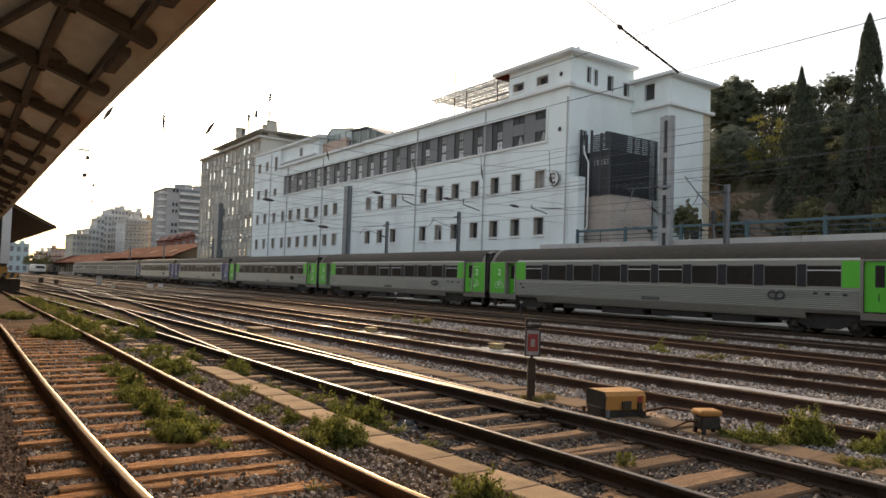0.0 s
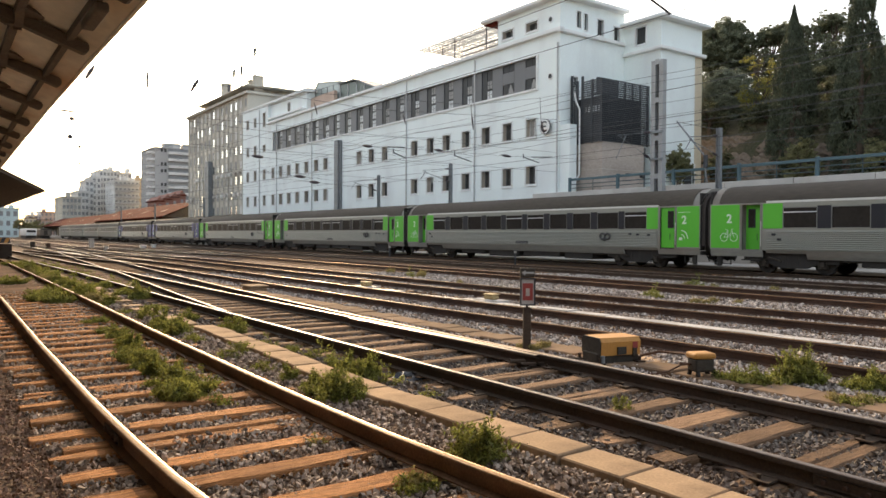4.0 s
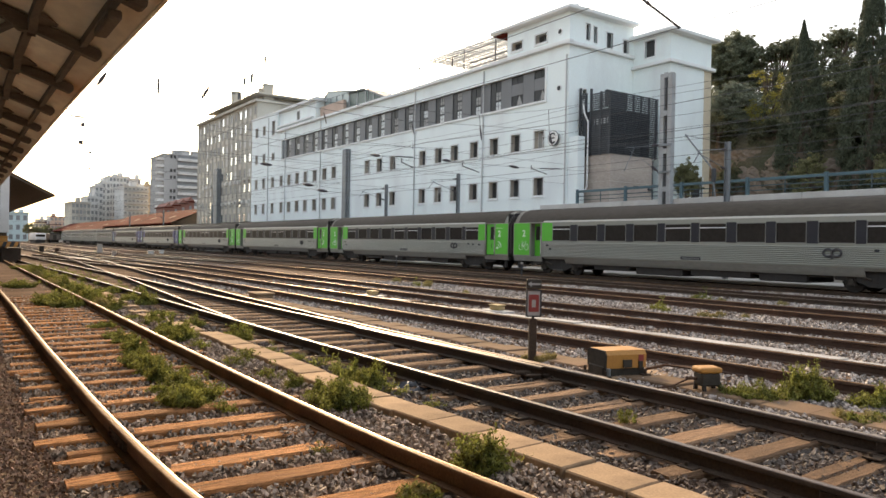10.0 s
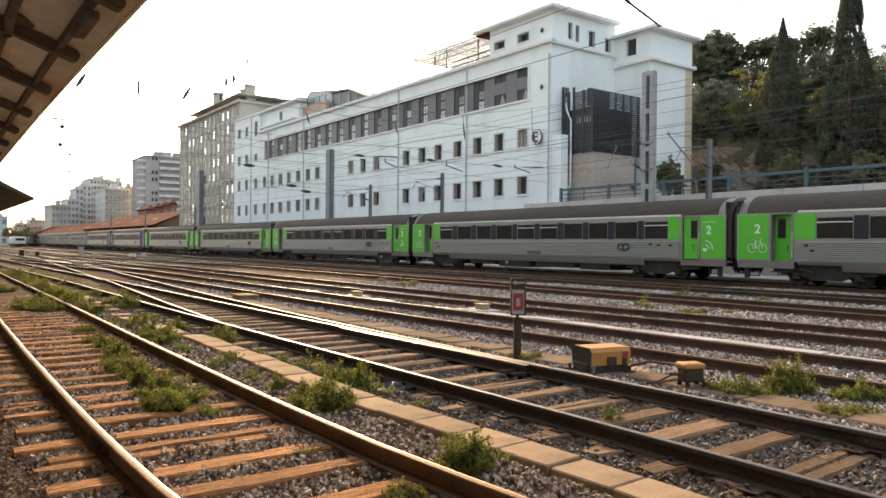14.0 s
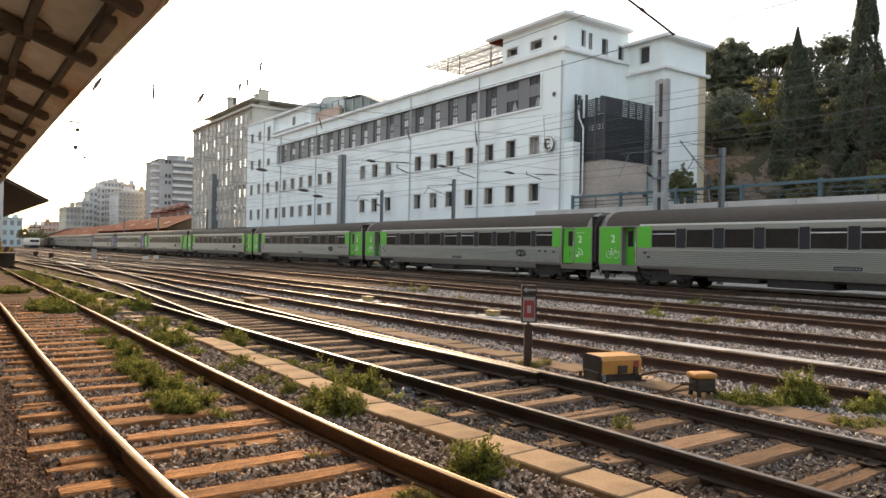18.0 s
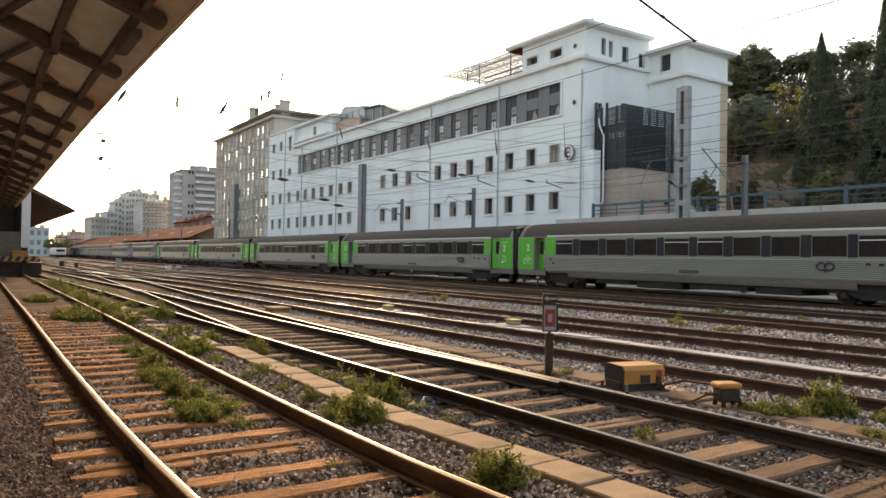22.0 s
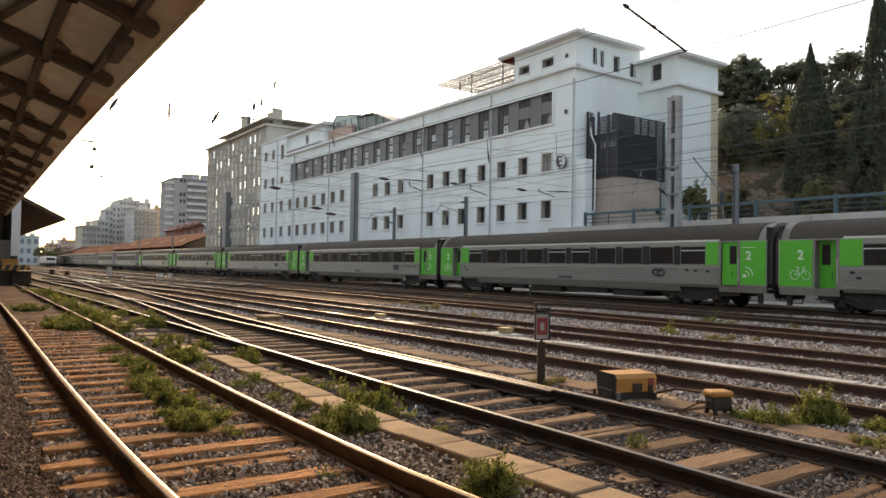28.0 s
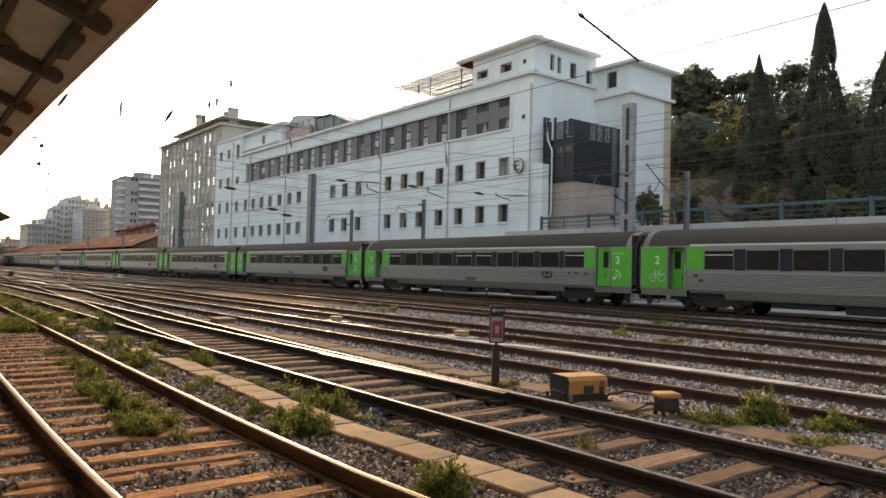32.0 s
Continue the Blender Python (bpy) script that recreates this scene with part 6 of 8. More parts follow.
def build_city():
    # tall beige block beyond the white building
    b = block("apartment_block", "tall weathered beige block with narrow windows", 38.0, 52, 103.2, 133.2, 3.5, 22.3, 8, 0, 14, BEIGE, 0.95, 1.25, slit=True)
    for i in range(14):
        for k in range(8):
            y, z = 103.2 + (i + 0.5) * 30.0 / 14, 4.1 + k * 2.275
            part("spandrel", MB().box(37.965, 38.0, y - 0.48, y + 0.48, z - 0.40, z + 0.36), SPANDREL, b)
    r = random.Random(3)
    for i in range(15):
        y = 103.4 + i * (133.2 - 103.4) / 14
        part("pilaster", MB().box(37.9, 38.0, y - 0.11, y + 0.11, 3, 22.3), BEIGE, b)
    part("penthouse", MB().box(38.6, 51, 104.5, 124, 22.65, 23.35), BEIGE, b)
    part("penthouse_eave", MB().cbox(37.4, 52, 102.3, 126, 23.35, 23.55, 0.05), BEIGE, b)
    for y, h, w in ((103.3, 1.5, 0.9), (104.9, 1.1, 1.2), (117.4, 2.7, 1.0)):
        part("chimney", MB().cbox(39, 40.4, y, y + w, 22.6, 23.5 + h, 0.05).box(38.9, 40.5, y - 0.1, y + w + 0.1, 23.5 + h, 23.65 + h), BEIGE, b)
    part("flue_shaft", MB().cbox(37.2, 38.0, 119.6, 121.6, 3, 13.6, 0.05), GALV, b)
    for i in range(14):
        for z in (11.6, 8.4):
            if r.random() < (0.85 if z > 8 else 0.6) and not 118.5 < 104.0 + i * 2.04 < 122.2:
                y = 103.9 + i * 2.043 + r.uniform(-0.15, 0.25)
                part("air_conditioner", MB().cbox(37.6, 37.95, y, y + 0.7, z - 1.05, z - 0.55, 0.03), r.choice((CITY_G, CITY_W, CONCRETE)), b)
    for y, h in ((104.5, 6.0), (110.2, 4.4), (113.6, 4.4), (116, 2.5)):
        a = thing("antenna", "thin aerial mast on the block's roof", "antenna", "roof aerials", at=(39.5, y, 23.5))
        part("mast", MB().tube((0, 0, 0), (0, 0, h), 0.10, 6), WIRE, a)
        part("aerial", MB().tube((0, -0.5, h - 0.2), (0, 0.5, h - 0.2), 0.07, 5).tube((0, -0.5, h - 1.1), (0, -0.5, h), 0.07, 5).tube((0, 0.5, h - 1.1), (0, 0.5, h), 0.07, 5), WIRE, a)
    # apartment tower: blank flank, balconies to both sides
    t = block("apartment_tower", "grey apartment tower with rows of balconies", 69.8, 84.8, 290, 312, 2, 34.6, 12, 0, 5, TOWER_G, 1.6, 1.5, group="distant houses")
    for k in range(12):
        z = 3.2 + k * 2.65
        bal = part("balcony", MB().box(74.6, 84.9, 288.6, 290, z, z + 1.05), CITY_W, t, "white balcony front")
        part("balcony_glazing", MB().box(74.8, 84.8, 289.7, 289.99, z + 1.05, z + 2.62), FAR_GLASS if k % 3 else CURTAIN, bal)
        part("balcony", MB().box(67.3, 69.8, 290.2, 293.5, z, z + 0.95), CITY_W, t, "white balcony front")
        for x in (72.0, 73.3):
            if k % 3 != 1:
                part("window", MB().box(x, x + 0.8, 289.93, 290, z + 0.9, z + 2.1), GLASS, t)
    part("roof_house", MB().box(76, 80, 292, 300, 34.9, 37), CITY_G, t)
    drop = 1.4
    for label, x0, x1, y0, y1, z1, fl, bx, by, w_, bal, rf in (
            ("pale apartment house rising in steps", 60.7, 68.0, 350, 372, 30.8, 11, 5, 7, CITY_W, False, None),
            ("pale apartment house rising in steps", 67.9, 74.5, 352, 372, 30.3, 11, 4, 4, CITY_W, False, None),
            ("pale apartment house rising in steps", 57.2, 60.8, 347, 362, 27.6, 10, 2, 5, CITY_W, False, None),
            ("grey distant apartment house", 54.2, 57.4, 345, 360, 25.8, 9, 2, 4, CITY_G, False, None),
            ("grey distant apartment house", 50.1, 54.4, 338, 356, 20.6, 7, 3, 4, CITY_G, False, None),
            ("distant apartment house with dark base", 43.2, 50.2, 330, 352, 17.6, 6, 5, 6, BEIGE, False, None),
            ("white apartment house with balconies", 61.1, 70.7, 320, 340, 24.7, 9, 6, 6, CITY_W, True, None),
            ("narrow ochre apartment house", 71.6, 76.5, 330, 345, 26.6, 9, 3, 2, CITY_Y, False, None),
            ("distant pale town house", 40.5, 46.5, 430, 445, 12.0, 4, 4, 4, CITY_G, False, None),
            ("distant pink town house", 47.0, 54.9, 440, 455, 14.0, 5, 4, 4, BRICK_PINK, False, TILE),
            ("distant faded brick town house", 44.0, 50.0, 420, 428, 9.4, 3, 4, 2, BRICK_PINK, False, TILE),
            ("distant buff town house", 38.6, 43.6, 424, 432, 10.4, 3, 3, 2, SANDY, False, TILE),
            ("low distant town house", 33.5, 38.0, 450, 462, 8.5, 3, 3, 2, CITY_G, False, TILE)):
        block("apartment_house", label, x0, x1, y0, y1, 0, z1 - drop, fl, bx, by, w_, 1.0, 1.4, balcony=bal, roof=rf, group="distant houses")
    block("town_house", "pale blue town house beyond the shed", 20.6, 27.8, 330, 350, -1, 11.0, 3, 3, 4, CITY_B, 1.3, 1.9, roof=CITY_B, group="distant houses")
    block("town_house", "low distant house with ochre walls", 28, 36, 400, 415, -1, 5.0, 1, 4, 2, CITY_Y, 1.3, 1.7, roof=TILE, group="distant houses")
    for k in range(4):
        x = 60.6 + k * 2.4
        h = block("brick_house", "narrow red-brown gabled house above the station roof", x, x + 2.35, 250, 262, 2, 12.2 + 0.75 * k, 3, 1, 2, CITY_R, 0.9, 1.5, roof=TILE, group="brick houses")
        part("gable", MB().prism([(x - 0.2, 12.5 + 0.75 * k), (x + 2.5, 12.5 + 0.75 * k), (x + 1.18, 14.0 + 0.75 * k)], 1, 249.8, 262), CITY_R, h)
    # platform roof with red tiles behind the train
    for y0, y1, ze, zr, x0 in ((140, 210, 4.85, 7.9, 35.0), (212, 322, 4.15, 7.2, 34.9)):
        s = thing("platform_roof", "red-tiled platform roof on dark posts", "platform roof", "platform roofs")
        y = y0
        while y < y1:
            part("roof_bay", MB().add([(x0, y, ze), (x0, min(y + 5.95, y1), ze), (42, min(y + 5.95, y1), zr), (42, y, zr), (50, y, ze), (50, min(y + 5.95, y1), ze),
                                       (x0, y, ze - 0.2), (x0, min(y + 5.95, y1), ze - 0.2), (50, y, ze - 0.2), (50, min(y + 5.95, y1), ze - 0.2)],
                                      [(0, 3, 2, 1), (3, 4, 5, 2), (0, 1, 7, 6), (4, 8, 9, 5), (6, 7, 9, 8)]), TILE, s)
            part("post", MB().box(36.2, 36.5, y + 2.8, y + 3.1, -0.2, ze - 0.2), TIMBER, s)
            y += 6.0
        part("gable_truss", MB().prism([(x0 + 0.3, ze - 0.25), (42, zr - 0.12), (49.7, ze - 0.25)], 1, y0 + 1.2, y0 + 1.5), TIMBER, s)
        part("back_wall", MB().box(44, 44.3, y0, y1, -0.2, 6), TIMBER, s)
        part("platform", MB().box(33.2, 50, y0 - 20, y1, -0.2, 0.75), CONCRETE, s)
        for k in range(4):
            yy = y0 + 8 + k * (y1 - y0) / 4.4
            part("skylight", MB().add([(37, yy, ze + 0.05 + (zr - ze) * 2.5 / 7.5), (37, yy + 2, ze + 0.05 + (zr - ze) * 2.5 / 7.5), (38.2, yy + 2, ze + 0.05 + (zr - ze) * 3.7 / 7.5), (38.2, yy, ze + 0.05 + (zr - ze) * 3.7 / 7.5)], [(0, 3, 2, 1)]), CITY_R, s)
    # white railcar standing far down the line
    c = thing("railcar", "white railcar standing far down the line", "railcar", at=(24.3, 250, 0))
    part("body", MB().cbox(-1.5, 1.5, 0, 18, 0.7, 2.9, 0.3, 2), CITY_W, c, smooth=True)
    part("windscreen", MB().cbox(-1.2, 1.2, -0.03, 0.05, 1.7, 2.4, 0.02), TINT, c)
    part("underframe", MB().box(-1.3, 1.3, 0.3, 17, -0.23, 0.8), UNDER, c)
    for x in (-1.1, 1.1):
        part("headlight", MB().tube((x, -0.06, 1.2), (x, 0.02, 1.2), 0.16, 10), WHITE_P, c)
    g = thing("goods_wagon", "dark covered wagon standing far down the line", "wagon", at=(28.6, 254, 0))
    part("body", MB().cbox(-1.5, 1.5, 0, 12, 0.7, 2.6, 0.1), TIMBER, g)
    part("roof", MB().prism([(-1.6, 2.6), (-1.0, 2.95), (1.0, 2.95), (1.6, 2.6)][::-1], 1, -0.1, 12.1), ROOF_P, g)
    part("underframe", MB().box(-1.2, 1.2, 0.5, 11.5, -0.23, 0.7), UNDER, g)
    part("door", MB().box(-0.5, 0.5, -0.04, 0.0, 0.9, 2.4), CAST, g)


build_city()


def build_unseen_station():
    """Unseen long building on the camera's own side, added to block sky in window reflections."""
    b = thing("station_building", "unseen long plain block on the near side, added to darken window reflections", "building")
    part("wall", MB().box(-16, -7.5, 112, 420, -0.2, 9.0), BEIGE, b)
    part("wall", MB().box(-16, -7.5, -80, 112, -0.2, 8.6), BEIGE, b)
    # row of unseen blocks, added to cut off the reflected horizon
    for k in range(9):
        x = -210 + k * 26
        part("town_front", MB().box(x, x + 25.5, 470, 490, -0.3, 12 + (k * 7) % 6), BEIGE, b)
    part("roof", MB().prism([(-16.5, 9.0), (-7.0, 9.0), (-11.7, 11.5)], 1, -80.5, 420.5), TILE, b)


build_unseen_station()


# ---- overhead line ----
def insulator(parent, p, q, r=0.09):
    p, q = Vector(p), Vector(q)
    d = (q - p).normalized()
    u = d.orthogonal().normalized()
    w = d.cross(u)
    n, m = 15, 8
    verts, faces = [], []
    for i in range(n):
        k = r * (0.3 + 0.7 * math.sin(math.pi * (i + 0.5) / n)) * (1.0 if i % 2 else 0.72)
        verts += [p.lerp(q, i / (n - 1)) + (u * math.cos(2 * math.pi * j / m) + w * math.sin(2 * math.pi * j / m)) * k for j in range(m)]
    faces = [(i * m + j, i * m + (j + 1) % m, (i + 1) * m + (j + 1) % m, (i + 1) * m + j) for i in range(n - 1) for j in range(m)]
    mb = MB().add(verts, faces + [tuple(range(m - 1, -1, -1)), tuple(range((n - 1) * m, n * m))])
    return part("insulator", mb, CERAMIC, parent, smooth=True)


def build_catenary():
    m = thing("catenary_mast", "tall battened steel catenary mast behind the train", "catenary mast", "catenary masts", at=(34.2, 26.7, -0.2))
    for y in (-0.27, 0.27):
        part("leg", MB().box(-0.16, 0.16, y - 0.14, y + 0.14, 0, 11.95), MAST, m)
    for i in range(6):
        z = 0.75 + i * 2.19
        part("batten", MB().box(-0.17, -0.15, -0.13, 0.13, z, z + 0.30), MAST, m)
    part("web", MB().box(0.10, 0.14, -0.13, 0.13, 0, 11.85), DARK_METAL, m)
    part("clamp", MB().box(-0.24, -0.17, -0.45, 0.45, 7.75, 7.9), GALV, m)
    part("clamp", MB().box(-0.24, -0.17, -0.45, 0.45, 6.2, 6.32), GALV, m)
    part("cantilever", MB().tube((-0.2, 0.3, 7.85), (-2.9, 0.5, 7.45), 0.018, 6).tube((-0.2, 0.3, 6.25), (-2.7, 0.5, 7.4), 0.014, 6).tube((-2.2, 0.5, 7.5), (-2.9, 0.6, 6.15), 0.022, 6), GALV, m)
    part("foundation", MB().box(-0.5, 0.5, -0.8, 0.8, -0.1, 0.25), CONCRETE, m)
    insulator(m, (-0.35, 0.31, 7.83), (-0.95, 0.36, 7.74))
    insulator(m, (-0.35, 0.31, 6.32), (-0.9, 0.36, 6.57))
    for y, h, arm in ((22.75, 7.6, 1), (47.1, 7.6, 1), (58.6, 7.4, 1), (112, 7.4, 1), (142, 7.4, 1), (172, 7.4, 1), (-2, 7.6, 1)):
        m = thing("catenary_post", "slim grey steel catenary post behind the train", "catenary mast", "catenary posts", at=(34.2, y, -0.2))
        part("post", MB().box(-0.02, 0.02, -0.10, 0.10, 0, h), GALV, m)
        part("flange", MB().box(-0.11, 0.11, -0.125, -0.10, 0, h).box(-0.11, 0.11, 0.10, 0.125, 0, h), GALV, m)
        part("cantilever", MB().tube((0, 0, h - 0.4), (-2.7, 0, h - 0.7), 0.022, 6).tube((0, 0, h - 1.5), (-2.6, 0, h - 0.8), 0.02, 6), GALV, m)
        part("steady_arm", MB().tube((-2.4, 0, h - 0.75), (-2.9, 0, h - 1.35), 0.025, 6), GALV, m)
        insulator(m, (-0.15, 0, h - 0.42), (-0.6, 0, h - 0.46), 0.07)
        insulator(m, (-0.15, 0, h - 1.48), (-0.6, 0, h - 1.36), 0.07)
    k = thing("strut_mast", "raked strut with a stay beside the street railing", "catenary stay")
    part("strut", MB().tube((36.9, 25.55, 6.4), (36.9, 27.45, 8.6), 0.045, 8).tube((36.9, 25.55, 6.4), (36.9, 25.3, 4.72), 0.04, 8), GALV, k)
    part("stay", MB().tube((36.9, 27.4, 8.55), (34.3, 22.75, 7.3), 0.015, 5), WIRE, k)
    part("gear", MB().cbox(36.8, 37.0, 25.3, 25.55, 5.6, 6.4, 0.05), DARK_METAL, k)
    # headspans across the tracks
    for y, x0, xs in ((35.0, -8, (5.7, 8.1, 10.26)), (47.1, -8, (22.3, 29.75)), (88.0, -8, (9.6, 14))):
        h = thing("headspan", "thin cross-span wires with insulators over the tracks", "headspan", "headspans")
        part("span_wire", MB().path([(x0, y, 10.2), (8, y, 9.0), (20, y, 8.6), (34.2, y, 9.4)], 0.012, 4), WIRE, h)
        part("span_wire", MB().path([(x0, y, 7.2), (34.2, y, 7.2)], 0.010, 4), WIRE, h)
        part("span_wire", MB().path([(x0, y, 5.9), (34.2, y, 5.9)], 0.010, 4), WIRE, h)
        for i, x in enumerate(xs):
            if y < 40 and i != 1:
                insulator(h, (x - 0.18, y, 8.42), (x + 0.18, y, 9.05), 0.10)
            elif y < 40:
                insulator(h, (x, y, 8.3), (x, y, 9.16), 0.07)
            else:
                insulator(h, (x - 0.12, y, 10.95), (x + 0.12, y, 10.15), 0.06)
            part("dropper", MB().tube((x, y, 9.0), (x, y, 9.5), 0.012, 4), WIRE, h)
        if 40 < y < 50:
            for x, z in ((26.5, 8.25), (33.0, 8.4), (21.1, 5.7), (22.2, 5.35), (18.0, 6.9)):
                insulator(h, (x - 0.4, y, z), (x + 0.4, y, z - 0.04), 0.13)
                part("span_wire", MB().path([(x - 3, y, z + 0.15), (x + 3.4, y, z - 0.2)], 0.012, 4), WIRE, h)
    # hanging rods and zigzag steady arms of the span before the white facade
    h = thing("headspan", "cross-span with hanging rods and steady arms near the train", "headspan", "headspans")
    Y = 33.0
    part("span_wire", MB().path([(10, Y, 8.4), (25.39, Y, 9.15), (30.79, Y, 10.15), (34.2, Y, 11.0)], 0.011, 4), WIRE, h)
    part("span_wire", MB().path([(14, Y, 6.05), (19.77, Y, 6.3), (28.07, Y, 6.38), (34.2, Y, 6.6)], 0.010, 4), WIRE, h)
    for (x0, z0), (x1, z1), (x2, z2) in (((25.39, 9.15), (25.44, 8.57), (25.57, 7.73)), ((30.79, 10.15), (30.88, 8.8), (31.18, 7.91))):
        part("dropper", MB().tube((x0, Y, z0), (x1, Y, z1), 0.016, 5), WIRE, h)
        insulator(h, (x1, Y, z1), (x2, Y, z2), 0.055)
    for (x0, z0), (x1, z1) in (((19.77, 6.3), (20.88, 6.36)), ((20.16, 6.03), (20.89, 5.8)), ((24.2, 6.15), (25.43, 5.87)), ((29.43, 6.41), (30.74, 6.14)), ((30.12, 6.45), (31.84, 6.57))):
        part("steady_arm", MB().tube((x0, Y, z0), (x1, Y, z1), 0.028, 6), DARK_METAL, h)
    for x, z in ((20.16, 6.1), (24.25, 6.3), (29.45, 6.45)):
        part("clip", MB().tube((x, Y, z - 0.12), (x, Y, z + 0.14), 0.03, 6), DARK_METAL, h)
    insulator(h, (27.7, Y, 6.42), (28.45, Y, 6.36), 0.09)
    # balls and rods of the spans seen under the canopy's edge
    h = thing("headspan", "cross-span fittings high over the siding", "headspan", "headspans")
    part("span_wire", MB().path([(-3, 46.5, 9.0), (6.87, 46.5, 8.66), (34.2, 46.9, 7.4)], 0.01, 4), WIRE, h)
    part("span_wire", MB().path([(6.6, 46.5, 8.68), (6.5, 46.5, 7.2), (7.0, 46.5, 6.65)], 0.008, 4), WIRE, h)
    insulator(h, (5.83, 46.5, 8.7), (6.87, 46.5, 8.66), 0.06)
    for x, z, q in ((6.6, 8.25, 0.12), (6.5, 7.2, 0.12), (7.0, 6.66, 0.07), (6.98, 5.7, 0.06)):
        part("ball", MB().tube((x, 46.43, z), (x, 46.57, z), q, 12), CERAMIC, h)
    # registration arm close to the camera over the third track
    h = thing("registration_arm", "slender overhead registration arm above the track", "registration arm")
    part("arm", MB().tube((10.33, 7.87, 5.46), (9.09, 8.1, 6.02), 0.02, 8).tube((10.33, 7.87, 5.46), (10.35, 7.86, 5.44), 0.03, 6), DARK_METAL, h)
    insulator(h, (9.15, 8.08, 5.99), (9.03, 8.11, 6.05), 0.045)
    insulator(h, (9.6, 8.0, 5.79), (9.72, 7.98, 5.735), 0.035)
    part("span_wire", MB().path([(9.03, 8.11, 6.05), (2, 9.2, 9.2)], 0.008, 4), WIRE, h)
    # running wires
    w = thing("overhead_wires", "thin contact and carrier wires along the tracks", "overhead wires")
    for x, z, s in ((31.3, 6.05, 0), (31.3, 7.5, 0.35), (25.3, 5.55, 0), (25.3, 6.6, 0.3), (34.0, 9.3, 0.2), (34.0, 10.6, 0.3), (33.7, 10.9, 0.3), (10.35, 5.45, 0.0), (10.35, 6.6, 0.3), (19.6, 5.5, 0), (19.6, 6.7, 0.3), (31.0, 8.0, 0.2)):
        pts = []
        for i in range(-8, 60):
            y = i * 5.0
            u = (y % 30) / 30
            pts.append((x, y, z - s * 4 * u * (1 - u)))
        part("wire", MB().path(pts, 0.011 if x > 12 else 0.007, 4), WIRE, w)


build_catenary()


# ---- hillside and trees beyond the street ----
def ground_z(x):
    u = max(0.0, x - 50.5)
    return 4.5 + 5.5 * (1 - math.exp(-u / 1.2)) + 8.0 * (1 - math.exp(-u / 16.0))


def build_hill():
    nx, ny = 46, 70
    verts, faces = [], []
    for i in range(nx):
        for j in range(ny):
            x, y = 49.6 + i * i * 0.05 + i * 0.5, -90 + j * 2.9
            u = max(0.0, x - 50.5)
            z = ground_z(x)
            z += (noise.noise(Vector((x * 0.22, y * 0.22, 1.7))) * 1.3 + noise.noise(Vector((x * 0.8, y * 0.8, 4.2))) * 0.5) * min(1, u / 3)
            verts.append((x, y, z))
    for i in range(nx - 1):
        for j in range(ny - 1):
            if not (verts[i * ny + j][1] > 33 and verts[i * ny + j][0] < 51.5):
                faces.append((i * ny + j, (i + 1) * ny + j, (i + 1) * ny + j + 1, i * ny + j + 1))
    tagged(part("hillside", MB().add(verts, faces), HILL, smooth=True), "steep earthy hillside under the trees", "hillside", kind="structure")
    # rough rock face along the foot of the slope
    nu, nv = 90, 26
    verts = []
    for i in range(nu):
        for j in range(nv):
            y, v = 8 + i * 0.33, j / (nv - 1)
            p = Vector((0, y, v * 5.2))
            d = noise.fractal(p * 0.55, 1.0, 2.0, 5) * 0.75 + abs(noise.noise(p * 1.7)) * 0.5 + noise.noise(p * 4.0) * 0.12
            verts.append((50.35 + 1.9 * v ** 1.3 - d * 0.8 * min(1, v * 6), y + noise.noise(p * 1.1) * 0.3, 4.4 + v * 5.2 + noise.noise(p * 1.3 + Vector((5, 0, 0))) * 0.25))
    faces = [(i * nv + j, (i + 1) * nv + j, (i + 1) * nv + j + 1, i * nv + j + 1) for i in range(nu - 1) for j in range(nv - 1)]
    tagged(part("rock_face", MB().add(verts, faces), ROCK), "rough brown rock face at the foot of the slope", "rock face", kind="structure")


build_hill()


def leaf_mesh(name, points, size, material, up=0.0, seed=1, aspect=1.0):
    """Small leaf quads at given points (N x 3), turned at random; up leans them towards the vertical."""
    rs = np.random.RandomState(seed)
    n = len(points)
    a = rs.normal(size=(n, 3))
    a[:, 2] += up * 2.0 * np.sign(a[:, 2] + 1e-6)
    a /= np.linalg.norm(a, axis=1)[:, None]
    b = np.cross(a, rs.normal(size=(n, 3)))
    b /= np.linalg.norm(b, axis=1)[:, None]
    s = size * rs.uniform(0.55, 1.3, n)[:, None]
    v = np.empty((n, 4, 3))
    v[:, 0], v[:, 1], v[:, 2], v[:, 3] = points - a * s * aspect, points + b * s * 0.55, points + a * s * aspect, points - b * s * 0.55
    me = bpy.data.meshes.new(name)
    me.vertices.add(n * 4)
    me.vertices.foreach_set("co", v.astype(np.float32).ravel())
    me.loops.add(n * 4)
    me.loops.foreach_set("vertex_index", np.arange(n * 4, dtype=np.int32))
    me.polygons.add(n)
    me.polygons.foreach_set("loop_start", np.arange(0, n * 4, 4, dtype=np.int32))
    me.update()
    me.materials.append(material)
    return me


def blob_points(n, centre, radii, rs, shell=0.55):
    d = rs.normal(size=(n, 3))
    d /= np.linalg.norm(d, axis=1)[:, None]
    rad = shell + (1 - shell) * rs.uniform(0, 1, n) ** 0.6
    return np.array(centre) + d * rad[:, None] * np.array(radii)


